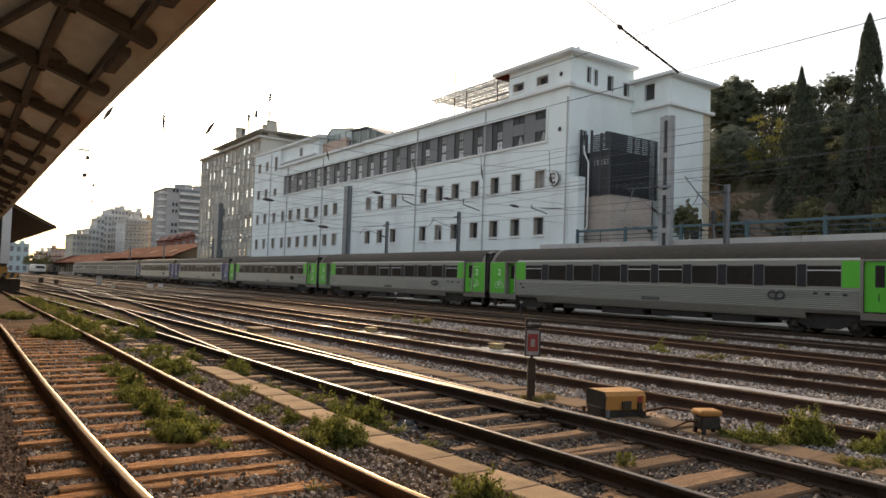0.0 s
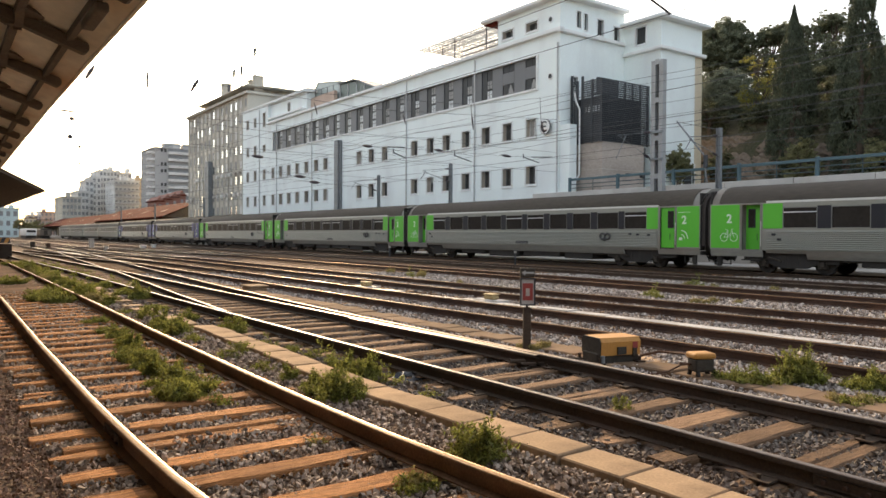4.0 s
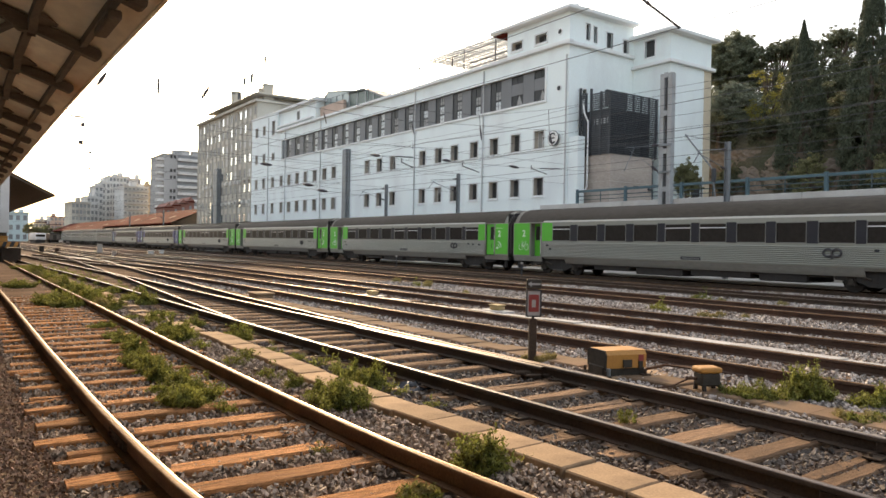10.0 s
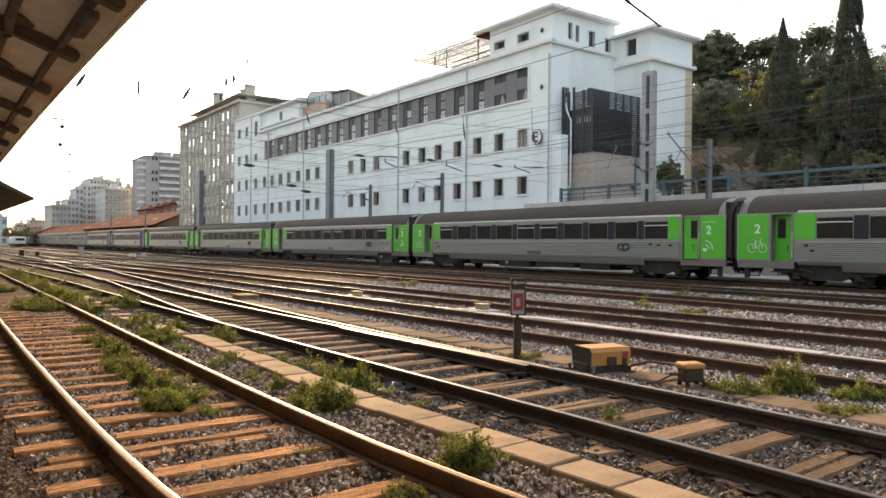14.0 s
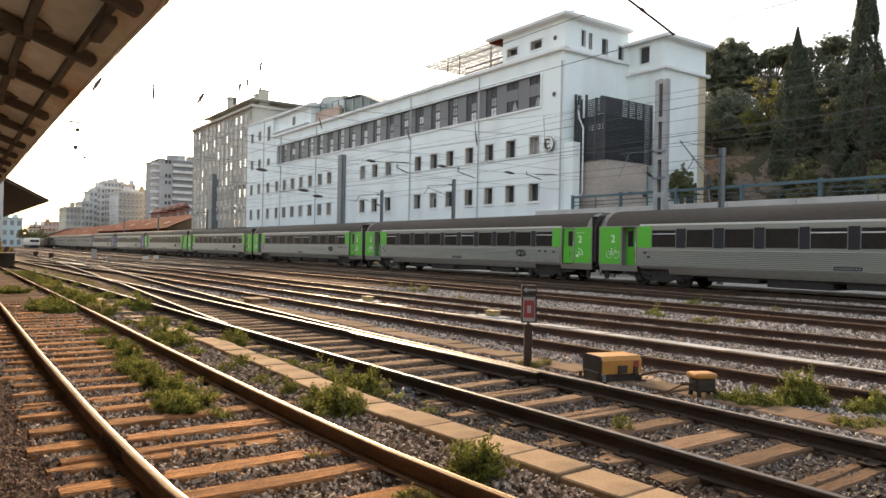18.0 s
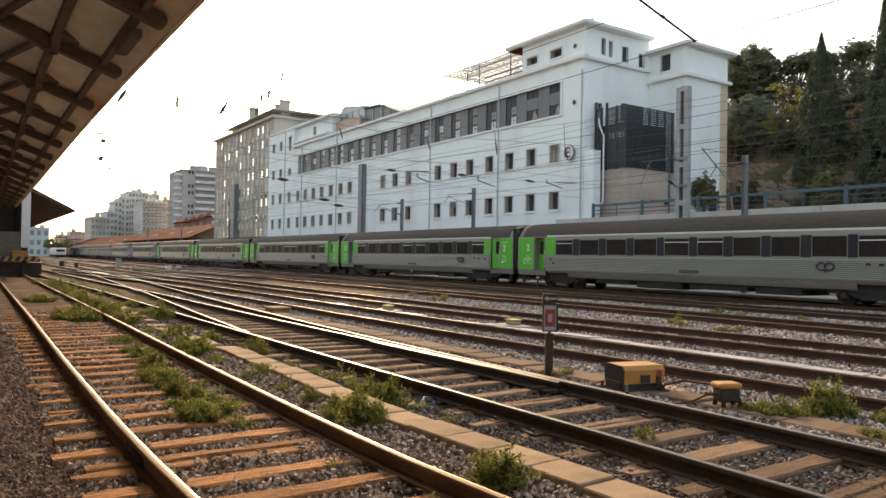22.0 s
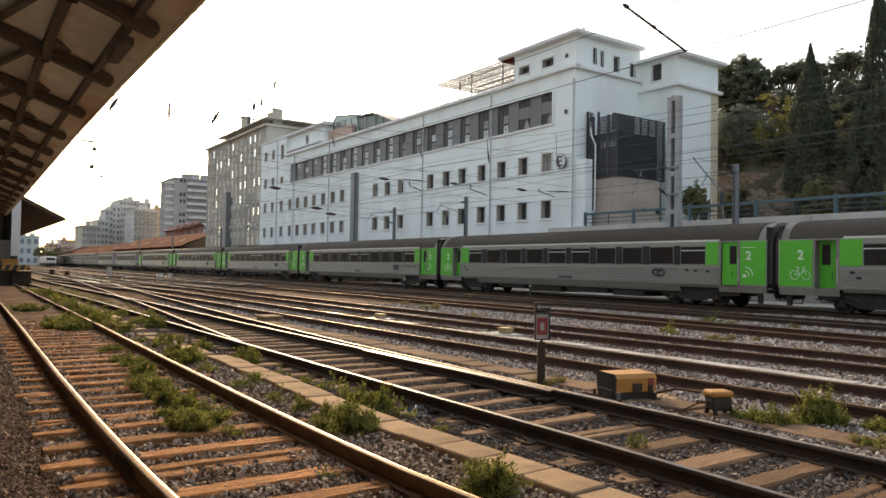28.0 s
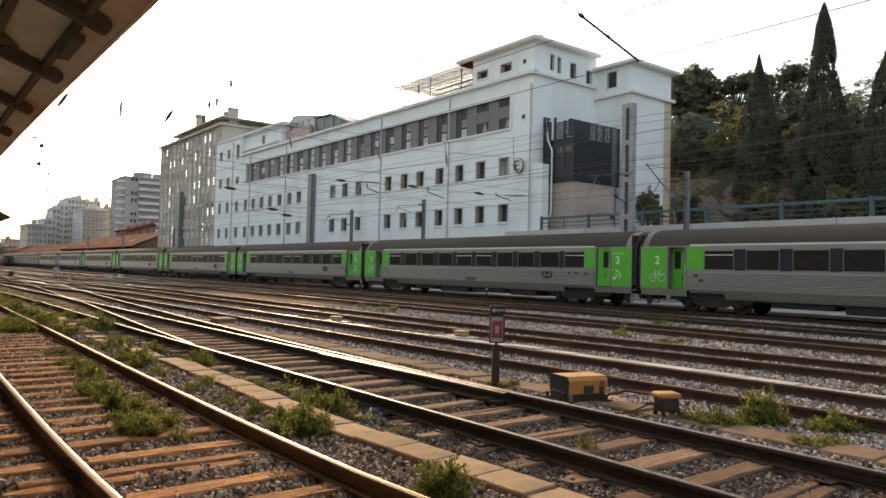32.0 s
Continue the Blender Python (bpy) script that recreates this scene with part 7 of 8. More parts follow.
def cypress_tree(label, at, height, profile, seed, n=60000):
    """A spire of dense upright sprays; profile gives the crown's half width in metres at parts of its height."""
    t = thing("cypress", label, "tree", "hillside trees", at=at)
    rs = np.random.RandomState(seed)
    hs, ws = [k[0] for k in profile], [k[1] for k in profile]
    # sprays: upright plumes that stand on the crown's surface, each a cloud of scale leaves
    m = 420
    ph = rs.uniform(0.0, 0.97, m) ** 0.9
    pa = rs.uniform(0, 2 * np.pi, m)
    pr = np.interp(ph, hs, ws) * rs.uniform(0.55, 1.0, m) ** 0.5 * rs.choice([1.0, 1.0, 1.0, 1.1], m)
    k = rs.randint(0, m, n)
    u = rs.uniform(0, 1, n)
    ln = (0.5 + 0.9 * rs.uniform(0, 1, m))[k] * np.minimum(1.0, 0.25 + np.interp(ph, hs, ws)[k])
    fat = 0.9 * (0.05 + 0.17 * np.interp(ph, hs, ws)[k]) * np.sin(np.pi * np.clip(0.08 + 0.9 * u, 0, 1))
    d = rs.normal(size=(n, 3)) * fat[:, None] * 0.6
    rad = pr[k] * (1 - 0.10 * u)
    z = ph[k] * height + u * ln * 1.1
    lim = np.interp(np.minimum(z / height, 1.0), hs, ws) * 1.12 + 0.03
    rad = np.minimum(rad, lim)
    pts = np.stack([rad * np.cos(pa[k]), rad * np.sin(pa[k]), z], 1) + d * np.array([1, 1, 0.7])
    pts[:, 2] = np.minimum(pts[:, 2], height)
    out = np.hypot(pts[:, 0], pts[:, 1]) / (np.interp(pts[:, 2] / height, hs, ws) * 1.12 + 0.02)
    pts = pts[(out < 1) | (rs.uniform(0, 1, n) < 0.15 * (pts[:, 2] < 0.85 * height))]
    spire = rs.uniform(0.80, 1.0, n // 14)
    ring = rs.uniform(0, 2 * np.pi, n // 14)
    sr = np.interp(spire, hs, ws) * rs.uniform(0, 1, n // 14) ** 0.5
    pts = np.concatenate([pts, np.stack([sr * np.cos(ring), sr * np.sin(ring), spire * height], 1)])
    part("trunk", MB().tube((0, 0, -0.5), (0, 0, height * 0.8), 0.28, 8, 0.05), BARK, t)
    for q in range(10):
        a, zq, wq = q * 2.4, height * (0.08 + 0.07 * q), float(np.interp(0.12 + 0.07 * q, hs, ws)) * 0.6
        part("limb", MB().tube((0, 0, zq), (wq * math.cos(a), wq * math.sin(a), zq + height * 0.1), 0.06, 5, 0.02), BARK, t)
    tagged(part("crown", leaf_mesh("crown", pts, 0.055, CYPRESS, 0.9, seed, 2.0), None, t), kind="stuff")
    return t


def broad_tree(name, label, at, height, clumps, material, seed, leaf=0.2, per=420, group="hillside trees"):
    """A trunk with limbs reaching to clumps of leaves: (dx, dy, dz, rx, rz)."""
    t = thing(name, label, "tree", group, at=at)
    rs = np.random.RandomState(seed)
    part("trunk", MB().tube((0, 0, -1.5), (0.2, 0.1, height * 0.55), 0.24, 8, 0.14), BARK, t)
    allp = []
    for dx, dy, dz, rx, rz in clumps:
        part("limb", MB().tube((0.15, 0.05, height * 0.42), (dx, dy, dz), 0.09, 5, 0.03), BARK, t)
        for k in range(16):
            o = rs.normal(size=3) * np.array([rx, rx, rz]) * 0.52
            q = rs.uniform(0.22, 0.42)
            allp.append(blob_points(per // 16, (dx + o[0], dy + o[1], dz + o[2]), (rx * q, rx * q, rz * q * 0.85), rs, 0.35))
    tagged(part("crown", leaf_mesh("crown", np.concatenate(allp), leaf, material, 0.0, seed), None, t), kind="stuff")
    return t


def dome_clumps(seed, n, zc, w, h, r):
    """Clumps spread over a rounded crown."""
    q, out = random.Random(seed), []
    for k in range(n):
        c = 1 - 1.75 * (k + 0.5) / n
        a = k * 2.39996 + q.uniform(-0.3, 0.3)
        s = math.sqrt(max(0, 1 - c * c)) * w * q.uniform(0.75, 1.1)
        out.append((s * math.cos(a), s * math.sin(a), zc + h * c * q.uniform(0.8, 1.08), r * q.uniform(0.75, 1.25), r * q.uniform(0.6, 0.9)))
    return out


OLIVE_BUSH = leaf_mat("olive_bush_leaf", (0.20, 0.20, 0.10), 0.4, 0.3)


def build_trees():
    # round-headed pine behind the building's wing, with its bare fork showing under the crown
    g = ground_z(66)
    broad_tree("stone_pine", "dark stone pine with a dense rounded crown", (66, 43.3, g), 23.2 - g, dome_clumps(5, 78, 20.2 - g, 2.45, 2.8, 0.95), PINE, 90, 0.07, 2000)
    # grey-green tree before it
    broad_tree("oak", "grey-green evergreen oak with a rounded crown", (56, 36.7, 9.5), 6.5, dome_clumps(6, 56, 4.0, 1.75, 2.0, 0.9), GREY_LEAF, 91, 0.06, 1900)
    broad_tree("oak", "grey-green evergreen oak with a rounded crown", (57, 38.8, 9.5), 5, dome_clumps(7, 24, 2.0, 1.9, 2.2, 0.9), BUSH, 92, 0.07, 1600)
    # cypresses
    cypress_tree("tall dark cypress on the slope above the street", (52, 28.5, 4.6), 14.1, ((0, 1.5), (0.2, 1.75), (0.45, 1.6), (0.6, 1.35), (0.72, 0.92), (0.81, 0.62), (0.9, 0.30), (0.96, 0.12), (1, 0.02)), 3)
    cypress_tree("very tall dark cypress on the slope above the street", (50.8, 23.15, 4.2), 16.7, ((0, 1.6), (0.25, 1.85), (0.45, 1.6), (0.55, 1.2), (0.68, 0.84), (0.78, 0.72), (0.9, 0.46), (0.96, 0.22), (1, 0.03)), 5, 70000)
    cypress_tree("dark cypress at the end of the slope", (50.2, 18.6, 4.2), 13.0, ((0, 1.5), (0.3, 1.8), (0.6, 1.4), (0.8, 0.9), (1, 0.05)), 9)
    # flat-topped pines showing beside the cypress
    for x, y, zc, w, h, n, sd in ((68, 39.7, 21.3, 1.15, 0.75, 12, 2), (68, 38.1, 21.5, 1.0, 0.7, 9, 12), (69, 36.6, 21.0, 1.5, 0.8, 12, 3), (70, 34.6, 21.9, 1.1, 0.7, 9, 13)):
        g = ground_z(x)
        broad_tree("stone_pine", "dark stone pine with an uneven spreading crown", (x, y, g), zc - g + 0.6, dome_clumps(sd, n + 8, zc - g, w, h, 0.66), PINE, sd + 20, 0.06, 1250)
    # darker foliage that closes the view under the crowns
    for x, y, z, zc, w, h, n, sd in ((64, 43.8, 10, 4.6, 2.8, 2.8, 24, 30), (62, 40.2, 10, 3.0, 2.6, 2.6, 22, 41), (67, 38.4, 13, 4.2, 2.6, 2.2, 18, 31), (66, 34.2, 13, 4.0, 3.0, 2.4, 20, 32), (66, 30.0, 13, 3.0, 3.0, 2.4, 20, 33), (60, 31.0, 9, 4.2, 2.6, 2.8, 22, 34), (60, 26.9, 9, 4.0, 2.4, 2.8, 22, 35), (58.5, 35.0, 9, 2.2, 2.6, 2.6, 20, 36), (58, 21.5, 9, 2.4, 2.8, 2.4, 20, 37), (56, 17.0, 9, 3.6, 2.8, 2.8, 20, 38), (55.5, 32.0, 8, 2.6, 2.2, 2.2, 18, 39), (55.0, 25.6, 8, 2.8, 1.9, 2.6, 18, 40)):
        broad_tree("oak", "dark evergreen oak on the slope", (x, y, z), zc + h, dome_clumps(sd, n, zc, w, h, 1.25), BUSH, sd + 40, 0.085, 1500)
    # hazy olive tree at the end of the slope
    broad_tree("olive_tree", "pale grey-green tree with loose foliage", (57, 20.9, 11), 7.2, dome_clumps(31, 24, 4.2, 2.1, 2.3, 0.75), leaf_mat("olive_leaf", (0.24, 0.26, 0.18), 0.35, 0.4), 41, 0.055, 700)
    # trees among the distant houses
    for x, y, zc, w, sd in ((25.6, 297, 4.6, 1.9, 81), (29.4, 300, 3.6, 1.6, 82), (33.0, 320, 4.4, 2.2, 83), (37.5, 318, 4.0, 1.8, 84)):
        broad_tree("street_tree", "hazy olive-green street tree among distant houses", (x, y, -0.2), zc + w, dome_clumps(sd, 16, zc, w, w * 0.9, 0.8), OLIVE_BUSH, sd, 0.16, 320, "distant trees")
    # yellowing tree with a bare leader
    yt = broad_tree("yellowing_tree", "small tree with yellowing leaves", (54.2, 32.8, 8.2), 7.5, [(0, 0.1, 7.4, 0.7, 0.6), (0, -0.2, 5.9, 0.75, 0.8), (-0.3, 1.0, 4.8, 0.75, 0.55), (0, -0.5, 4.7, 0.9, 0.6), (-0.2, 0.4, 4.0, 0.8, 0.5), (0.2, -1.3, 6.7, 0.7, 0.8), (0.2, -1.2, 5.4, 0.7, 0.8), (0.1, -1.0, 3.6, 0.8, 0.6)], YELLOW_LEAF, 47, 0.06, 560)
    q = random.Random(11)
    for k in range(9):
        y, z = q.uniform(-0.9, 0.5), q.uniform(6.5, 7.6)
        part("twig", MB().tube((0.1, y * 0.4, z - 1.2), (0.1 + q.uniform(-0.3, 0.3), y, z + q.uniform(0.7, 1.5)), 0.03, 5, 0.012), BARK, yt)
    broad_tree("shrub", "rounded green shrub beside the street", (45.1, 33.35, 4.5), 3.4, dome_clumps(38, 22, 2.2, 0.62, 1.2, 0.45), OLIVE_BUSH, 48, 0.055, 800, "street shrubs")
    broad_tree("shrub", "pale olive shrub on the rocky slope", (49.9, 26.65, 4.6), 3.4, dome_clumps(50, 18, 2.2, 0.95, 1.4, 0.5), OLIVE_BUSH, 49, 0.055, 900, "hillside shrubs")
    broad_tree("shrub", "pale olive shrub on the rocky slope", (50.0, 21.0, 4.6), 3.0, dome_clumps(51, 16, 1.9, 1.3, 1.2, 0.6), OLIVE_BUSH, 53, 0.06, 900, "hillside shrubs")
    broad_tree("shrub", "pale olive shrub on the rocky slope", (50.3, 33.2, 4.6), 3.0, dome_clumps(52, 14, 2.4, 1.1, 1.0, 0.5), BUSH, 54, 0.06, 900, "hillside shrubs")
    for i, (x, y, sz) in enumerate(((51.9, 25.0, 1.3), (51.5, 20.0, 1.5), (53.0, 36.2, 1.5), (52.5, 14.5, 1.8), (53, 31.2, 1.0))):
        broad_tree("shrub", "low olive-green shrub on the rocky slope", (x, y, ground_z(x) - 0.2), 1.6 * sz, dome_clumps(60 + i, 12, 0.9 * sz, 0.8 * sz, 0.6 * sz, 0.5 * sz), BUSH, 70 + i, 0.07, 900, "hillside shrubs")


build_trees()


# ---- weeds in the ballast ----
def weed_mesh(seed, h, w, stems, material):
    """Branching stems with small leaves that thin out and shrink towards the tips."""
    rs = np.random.RandomState(seed)
    mb, pts = MB(), []
    for k in range(stems):
        a, r0 = rs.uniform(0, 6.28), w * rs.uniform(0, 1) ** 0.6
        x, y = r0 * math.cos(a), r0 * math.sin(a)
        hh = h * (0.3 + 0.95 * rs.uniform(0, 1) ** 1.3) * (1 - 0.45 * r0 / w)
        lean = rs.normal(size=2) * 0.22 * hh
        p0, p1 = np.array([x * 0.6, y * 0.6, 0]), np.array([x + lean[0], y + lean[1], hh])
        mb.tube(p0, p1, 0.0035, 4, 0.0015)
        for j in range(3):
            u0 = rs.uniform(0.25, 0.8)
            q0 = p0 + (p1 - p0) * u0
            q1 = q0 + rs.normal(size=3) * np.array([0.07, 0.07, 0.02]) * (0.5 + h) + np.array([0, 0, 0.16 * hh])
            mb.tube(q0, q1, 0.002, 3, 0.001)
            m = int(5 + hh * 40)
            u = rs.uniform(0.1, 1.05, m)[:, None]
            pts.append(q0 + (q1 - q0) * u + rs.normal(size=(m, 3)) * 0.016)
        m = int(6 + hh * 70)
        u = rs.uniform(0.1, 1.02, m)[:, None]
        pts.append(p0 + (p1 - p0) * u + rs.normal(size=(m, 3)) * 0.026 * (1.2 - 0.75 * u))
    return mb.mesh("stem"), leaf_mesh("leaf_mass", np.concatenate(pts), 0.0150, material, 0.2, seed, 1.6)


STEM = mat("weed_stem", (0.16, 0.15, 0.06), 0.8, var=0.2, bump=0)
WEED_KINDS = [weed_mesh(s, h, w, n, m) for s, h, w, n, m in ((1, 0.34, 0.22, 34, WEED), (2, 0.24, 0.30, 44, WEED), (3, 0.42, 0.20, 30, WEED), (4, 0.16, 0.26, 36, WEED), (5, 0.20, 0.16, 26, DRY), (6, 0.40, 0.24, 13, WEED), (7, 0.30, 0.30, 11, WEED))]
for st, lf in WEED_KINDS:
    st.materials.append(STEM)


def build_weeds():
    r = random.Random(21)
    spots = []

    def tuft(x, y, kind, size, n=1, spread=0.0):
        size *= 1.25 if y > 18 else 1.0
        for _ in range(n):
            spots.append((x + r.uniform(-spread, spread), y + r.uniform(-1.6, 1.6) * spread, kind if kind != -1 else r.choice((0, 1, 1, 3)), size * r.uniform(0.85, 1.15)))
    # ribbon between the siding's rails, densest near its front end
    for x, y, size, n in ((2.28, 7.85, 0.85, 2), (2.32, 8.4, 0.95, 3), (2.36, 8.95, 0.9, 3), (2.4, 9.6, 0.95, 3), (2.44, 10.2, 0.85, 2), (2.46, 10.9, 0.95, 3), (2.5, 11.7, 0.9, 2), (2.48, 12.5, 0.8, 2), (2.5, 13.3, 0.8, 2), (2.55, 14.2, 0.7, 1), (2.65, 15.8, 0.85, 2)):
        tuft(x, y, -1, size, n, 0.14)
    for x, y, size, n in ((2.4, 21.8, 1.0, 2), (2.55, 22.8, 1.05, 3), (2.65, 20.8, 0.95, 3), (2.3, 29.0, 1.1, 2), (2.5, 31, 0.9, 1)):
        tuft(x, y, 1, size, n, 0.2)
    # between the siding and the trough: one tuft by the bend, one thick mass, then a strip that runs on
    for x, y, size, n in ((3.66, 6.95, 0.85, 2), (3.7, 7.3, 0.95, 3), (3.72, 7.75, 0.75, 2), (3.64, 8.3, 0.6, 1), (3.6, 13.3, 0.9, 3), (3.64, 13.9, 1.0, 4), (3.6, 14.6, 0.95, 3), (3.7, 16.2, 0.8, 2), (3.62, 17.3, 0.8, 2), (3.55, 19.6, 0.9, 2), (3.5, 21.2, 1.0, 3), (3.46, 22.6, 1.1, 3), (3.45, 24.2, 1.1, 3), (3.5, 26.0, 1.1, 3), (3.55, 28.0, 1.15, 3), (3.6, 30.0, 1.2, 3), (3.62, 32.2, 1.2, 3), (3.66, 34.8, 1.2, 3), (3.68, 37.6, 1.2, 3), (3.5, 45.0, 1.3, 3)):
        tuft(x, y, -1, size, n, 0.13)
    # between the trough and the turnout
    for x, y, size, n in ((4.42, 8.1, 0.85, 3), (4.5, 8.5, 0.7, 2), (4.55, 10.2, 0.7, 1), (4.5, 12.6, 0.7, 1), (4.5, 13.6, 0.75, 2), (4.55, 20.8, 1.0, 3), (4.6, 22.5, 0.8, 1), (4.6, 25.8, 1.0, 3), (4.65, 27.0, 0.8, 1), (4.4, 15.4, 0.8, 2), (4.4, 17.6, 0.8, 2)):
        tuft(x, y, -1, size, n, 0.12)
    # single plants
    for x, y, k, size in ((3.58, 4.52, 2, 0.95), (3.64, 4.46, 2, 0.85), (3.55, 4.62, 0, 0.85), (3.5, 4.5, 0, 0.6), (2.83, 4.32, 4, 0.7), (2.8, 4.28, 3, 0.7), (2.7, 5.7, 6, 0.35), (2.47, 7.6, 6, 0.7), (5.83, 4.96, 5, 0.5), (8.12, 5.2, 1, 0.85), (8.14, 5.0, 1, 0.9), (8.2, 4.85, 0, 0.8), (8.45, 4.78, 1, 0.9), (8.72, 4.76, 2, 0.95), (8.78, 4.62, 2, 1.05), (8.92, 4.6, 0, 0.95), (8.98, 4.72, 0, 0.7), (9.02, 4.1, 1, 0.8), (9.15, 4.0, 0, 0.8), (9.35, 3.9, 1, 0.9), (8.02, 3.86, 4, 0.75), (8.05, 3.7, 3, 0.8), (8.22, 3.66, 4, 0.8), (8.4, 3.6, 3, 0.7), (7.62, 8.54, 4, 0.75), (7.74, 8.36, 4, 0.7), (7.98, 8.42, 4, 0.8), (8.1, 8.5, 4, 0.6), (11.44, 6.15, 4, 0.8), (11.5, 6.0, 3, 0.7), (17.6, 13.9, 6, 1.3), (17.3, 13.5, 6, 1.1), (16.9, 11.9, 4, 1.0), (16.95, 11.6, 4, 0.9), (17.6, 11.8, 4, 0.8), (17.72, 11.15, 4, 0.7), (22.5, 15.85, 6, 1.4), (22.7, 15.2, 4, 0.9), (16.83, 26.0, 6, 1.3), (17.18, 25.8, 4, 1.2), (15.7, 21.0, 4, 1.0), (22.9, 16.5, 4, 0.9), (23.1, 13.2, 4, 1.1), (18.5, 27.7, 4, 1.2), (17.8, 29.4, 4, 1.2)):
        spots.append((x, y, k, size))
    for k in range(30):
        y = 20.8 + k * 0.8
        if k % 7 != 3:
            tuft(3.45 + 0.010 * k, y, (0, 5, 1)[k % 3], 0.95, 1 + (k % 3 == 0), 0.13)
        if k % 4 == 1:
            tuft(4.85 + 0.006 * k, y + 2, 6, 1.0, 2, 0.15)
    for k in range(16):
        tuft(3.55 + 0.006 * k, 20.5 + k * 1.25, 4, 1.25, 1, 0.3)
    # tall thin stalks
    for x, y, k, size in ((4.5, 7.55, 6, 0.9), (4.42, 7.9, 5, 0.8), (3.82, 10.5, 5, 0.75), (3.55, 10.4, 6, 0.8), (4.32, 11.0, 6, 0.8), (3.72, 7.5, 5, 0.8), (4.5, 8.9, 6, 0.9), (4.6, 9.6, 6, 0.9), (3.6, 9.2, 6, 0.8), (3.56, 12.2, 6, 0.9), (2.6, 8.6, 6, 0.8), (2.3, 10.4, 5, 0.8), (2.5, 12.0, 5, 0.8), (3.7, 16.0, 5, 1.1), (4.55, 13.0, 5, 1.0), (4.5, 6.6, 6, 0.5)):
        spots.append((x, y, k, size))
    for x, y, k, s in spots:
        yellow = k == 4
        t = thing("weed", "dry yellowish tuft in the ballast" if yellow else "green leafy weed growing in the ballast", "weed", "weeds by the tracks", at=(x, y, -0.2))
        t.rotation_euler = (0, 0, r.uniform(0, 6.28))
        t.scale = (s, s, s * r.uniform(0.85, 1.15))
        tagged(part("stem", WEED_KINDS[k][0], None, t), kind="stuff")
        tagged(part("leaf_mass", WEED_KINDS[k][1], None, t), kind="stuff")


build_weeds()


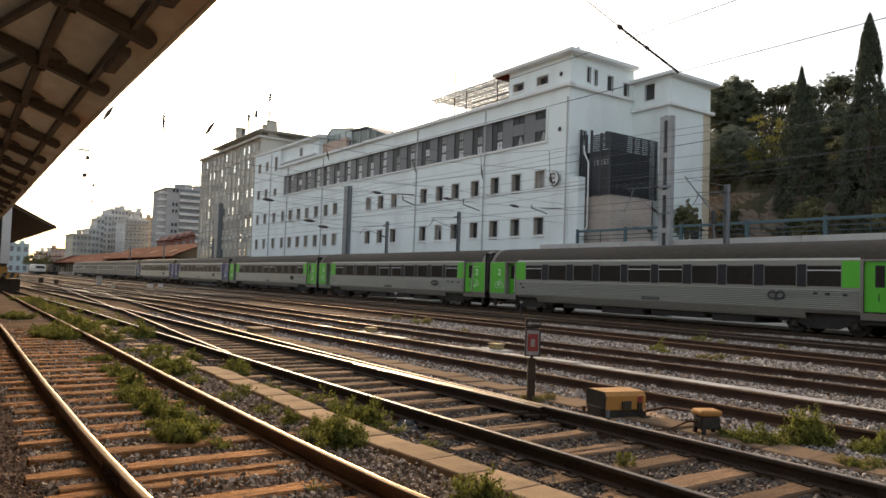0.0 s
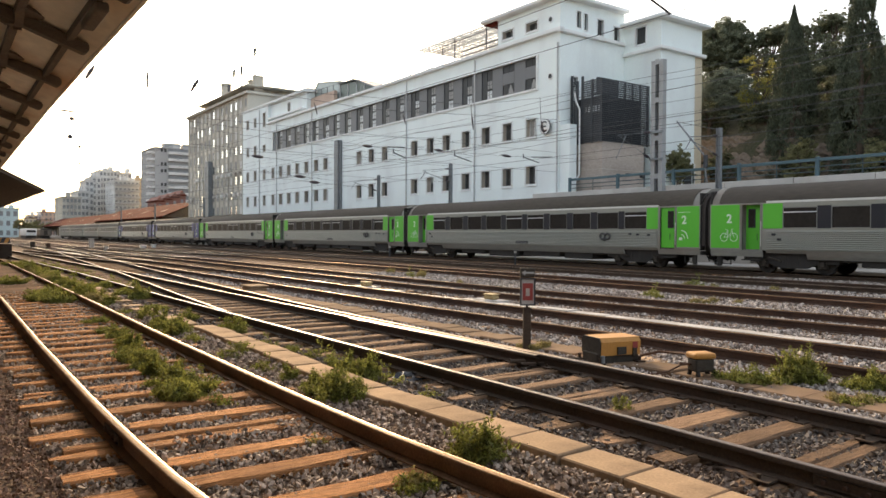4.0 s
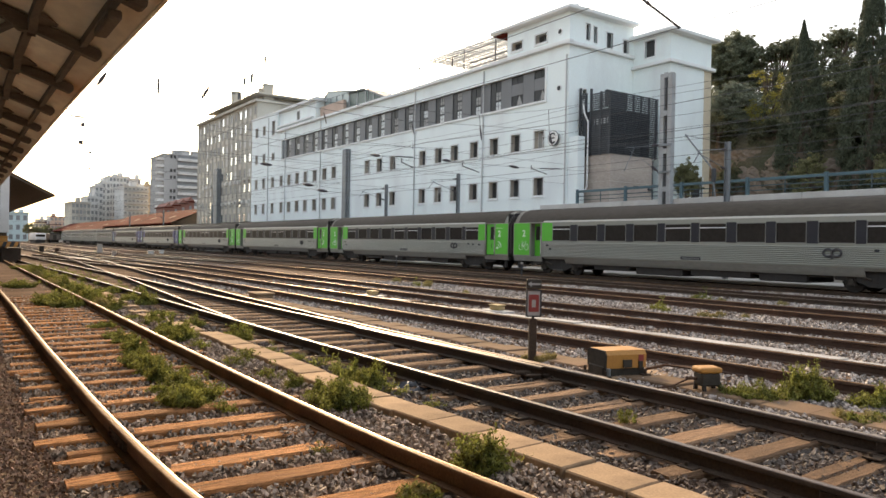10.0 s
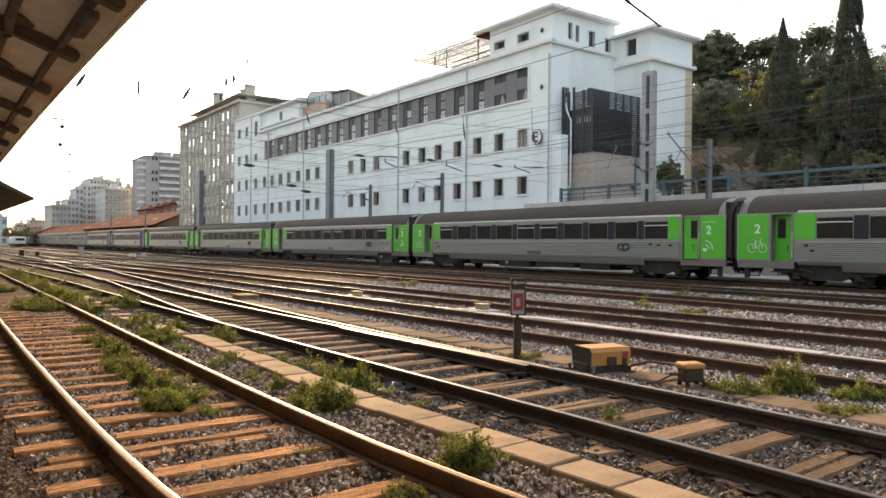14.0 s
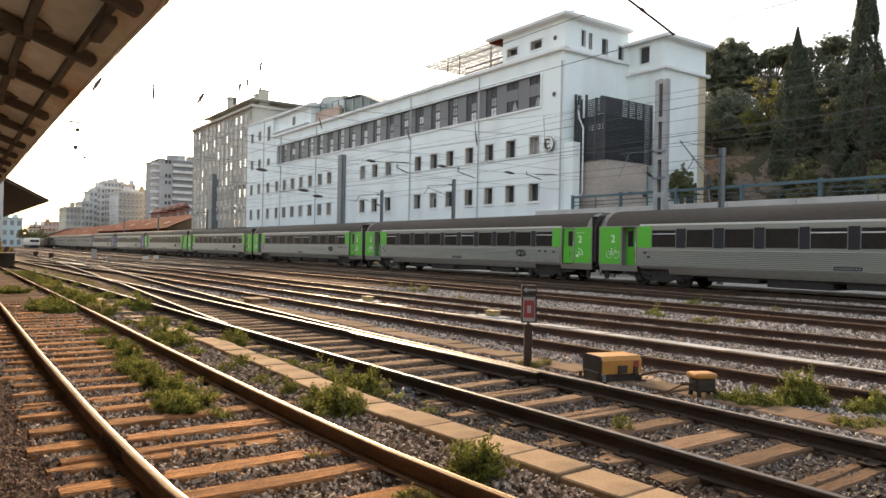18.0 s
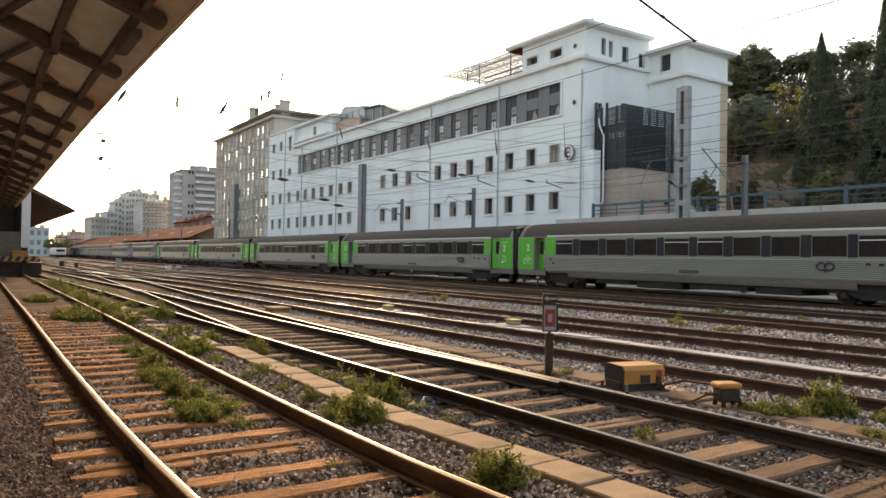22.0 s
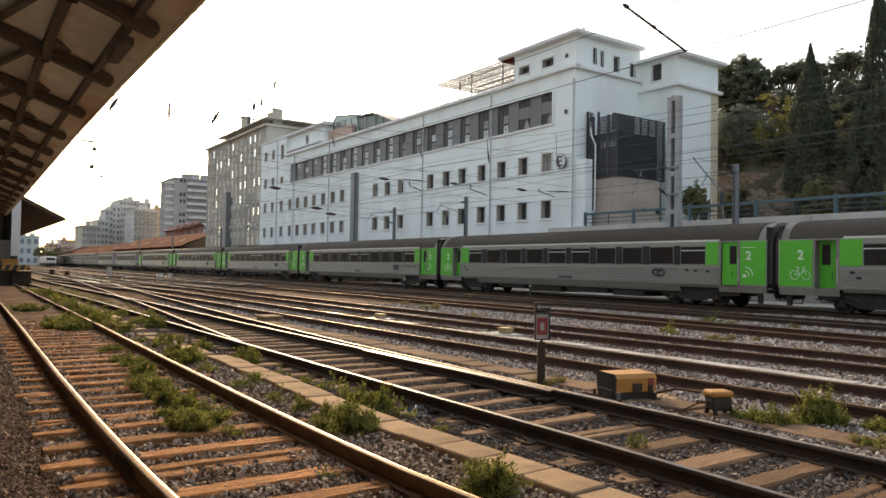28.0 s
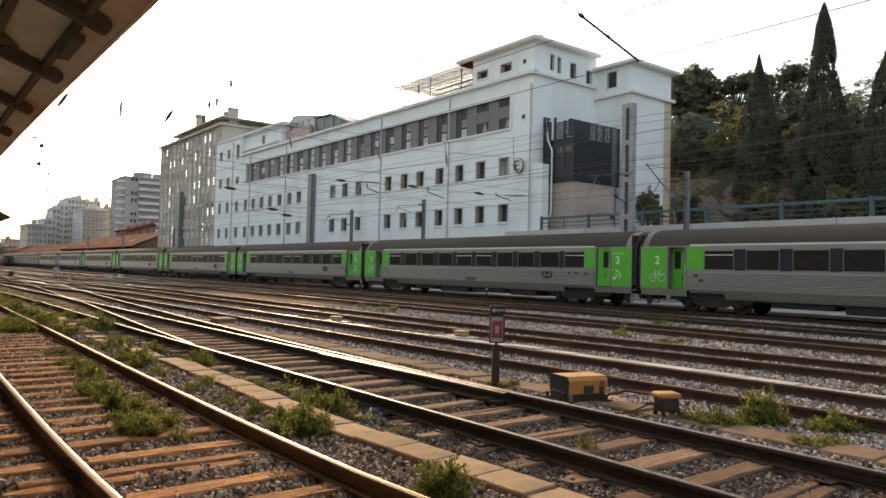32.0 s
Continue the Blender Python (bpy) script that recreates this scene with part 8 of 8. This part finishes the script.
# ---- loose ballast stones ----
def build_stones():
    rs = np.random.RandomState(7)
    cube = np.array([(-1, -1, -1), (1, -1, -1), (1, 1, -1), (-1, 1, -1), (-1, -1, 1), (1, -1, 1), (1, 1, 1), (-1, 1, 1)]) * 0.62
    tri = np.array([(0, 2, 1), (0, 3, 2), (4, 5, 6), (4, 6, 7), (0, 1, 5), (0, 5, 4), (1, 2, 6), (1, 6, 5), (2, 3, 7), (2, 7, 6), (3, 0, 4), (3, 4, 7)])
    n = 185000
    # polar spread from the camera's spot, so that the near ground is the densest
    ang = np.radians(rs.uniform(-4, 72, n) + rs.normal(size=n) * 3.5)
    dist = 2.6 + 32.0 * rs.uniform(0, 1, n) ** 1.6
    x, y = dist * np.sin(ang), dist * np.cos(ang)
    behind = rs.uniform(0, 1, n) < 0.13
    x, y = np.where(behind, rs.uniform(-3.5, 9.5, n), x), np.where(behind, rs.uniform(-9, 5.0, n) , y)
    dist = np.hypot(x, y)
    size = (0.0095 + 0.0205 * rs.uniform(0, 1, n) ** 1.4) * (1 + np.maximum(0, dist - 6) * 0.038)
    size = np.where(x < 0.75, size * 0.78, size)
    z = np.full(n, -0.218) + rs.uniform(0, 0.022, n)
    keep = (x > -1.75) & (behind | (rs.uniform(0, 1, n) < np.clip((dist - 2.6) / 2.0, 0.05, 1))) & (rs.uniform(0, 1, n) < np.clip(dist / 8.0, 0.55, 1))

    def near(fx, half):
        c = np.interp(y, np.arange(-10, 40), [fx(q) for q in range(-10, 40)])
        return np.abs(x - c) < half, c
    inside, c = near(f_b, 1.15)
    z = np.where(inside, z - 0.02, z + 0.004)
    keep &= np.abs(np.abs(x - c) - GAUGE / 2 - 0.036) > 0.08
    inside, c = near(f_a, 1.15)
    keep &= np.abs(np.abs(x - c) - GAUGE / 2 - 0.036) > 0.08
    z = np.where((x < 3.92) & (x > -1.6), np.interp(x, (3.5, 3.78, 3.92), (-0.216, -0.150, -0.140)) + rs.uniform(-0.006, 0.010, n), z)
    for fx in (f_c, f_d):
        inside, c = near(fx, 1.0)
        z = np.where(inside, z + 0.02, z + 0.01)
        keep &= np.abs(np.abs(x - c) - GAUGE / 2 - 0.036) > 0.06
    keep &= ~((np.abs(x - np.interp(y, np.arange(-10, 40), [trough_x(q) for q in range(-10, 40)])) < 0.225) & (y < 13.2) & (y > -10)) & ~((np.abs(x - 8.12) < 0.26) & (rs.uniform(0, 1, n) < 0.93)) & ~(np.abs(x - 12.3) < 0.25)
    # stones kicked over the siding's sleepers near its rails, and over their outer ends
    off = x - np.interp(y, np.arange(-10, 40), [f_a(q) for q in range(-10, 40)])
    patch = np.sin(y * 5.1 + 1.3) + np.sin(y * 2.3) + rs.uniform(-0.8, 0.8, n)
    over = ((off > -0.78) & (off < -0.66)) | ((off > 0.45) & (off < 0.78) & (patch > 0.1)) | ((off > 0.93) & (off < 1.6) & (patch > -0.5)) | ((off > -0.45) & (off < 0.3) & (patch > 1.55))
    z = np.where(over & (x < 3.5), -0.170 + rs.uniform(-0.01, 0.010, n), z)
    for name, label, material, sel in (("ballast_stones", "loose grey ballast stones between the tracks", STONE, x > 7.0), ("turnout_stones", "dark oily ballast stones inside the turnout", STONE_DARK, (x > 4.35) & (x <= 7.0)), ("siding_stones", "brown dusty ballast stones along the siding", STONE_BROWN, x <= 0.75), ("bed_stones", "grey-brown ballast stones between the siding rails", STONE_MID, (x > 0.75) & (x <= 4.35))):
        k = keep & sel
        stone_field(name, label, material, x[k], y[k], z[k], size[k], rs, cube, tri)


def stone_field(name, label, material, x, y, z, size, rs, cube, tri):
    n = len(x)
    sc = size[:, None] * rs.uniform(0.65, 1.35, (n, 3))
    sc[:, 2] *= 0.75
    q = rs.normal(size=(n, 4))
    q /= np.linalg.norm(q, axis=1)[:, None]
    w, a, b, c = q.T
    rot = np.stack([1 - 2 * (b * b + c * c), 2 * (a * b - c * w), 2 * (a * c + b * w), 2 * (a * b + c * w), 1 - 2 * (a * a + c * c), 2 * (b * c - a * w), 2 * (a * c - b * w), 2 * (b * c + a * w), 1 - 2 * (a * a + b * b)], 1).reshape(n, 3, 3)
    v = cube[None] * (1 + rs.uniform(-0.45, 0.35, (n, 8, 3)))
    v = np.einsum("nij,nkj->nki", rot, v * sc[:, None, :]) + np.stack([x, y, z], 1)[:, None]
    f = (tri[None] + (np.arange(n) * 8)[:, None, None]).reshape(-1)
    me = bpy.data.meshes.new(name)
    me.vertices.add(n * 8)
    me.vertices.foreach_set("co", v.astype(np.float32).ravel())
    me.loops.add(len(f))
    me.loops.foreach_set("vertex_index", f.astype(np.int32))
    me.polygons.add(len(f) // 3)
    me.polygons.foreach_set("loop_start", np.arange(0, len(f), 3, dtype=np.int32))
    me.update()
    me.shade_flat()
    me.materials.append(material)
    tagged(new(name, me), label, "ballast", kind="stuff")


build_stones()


motions()
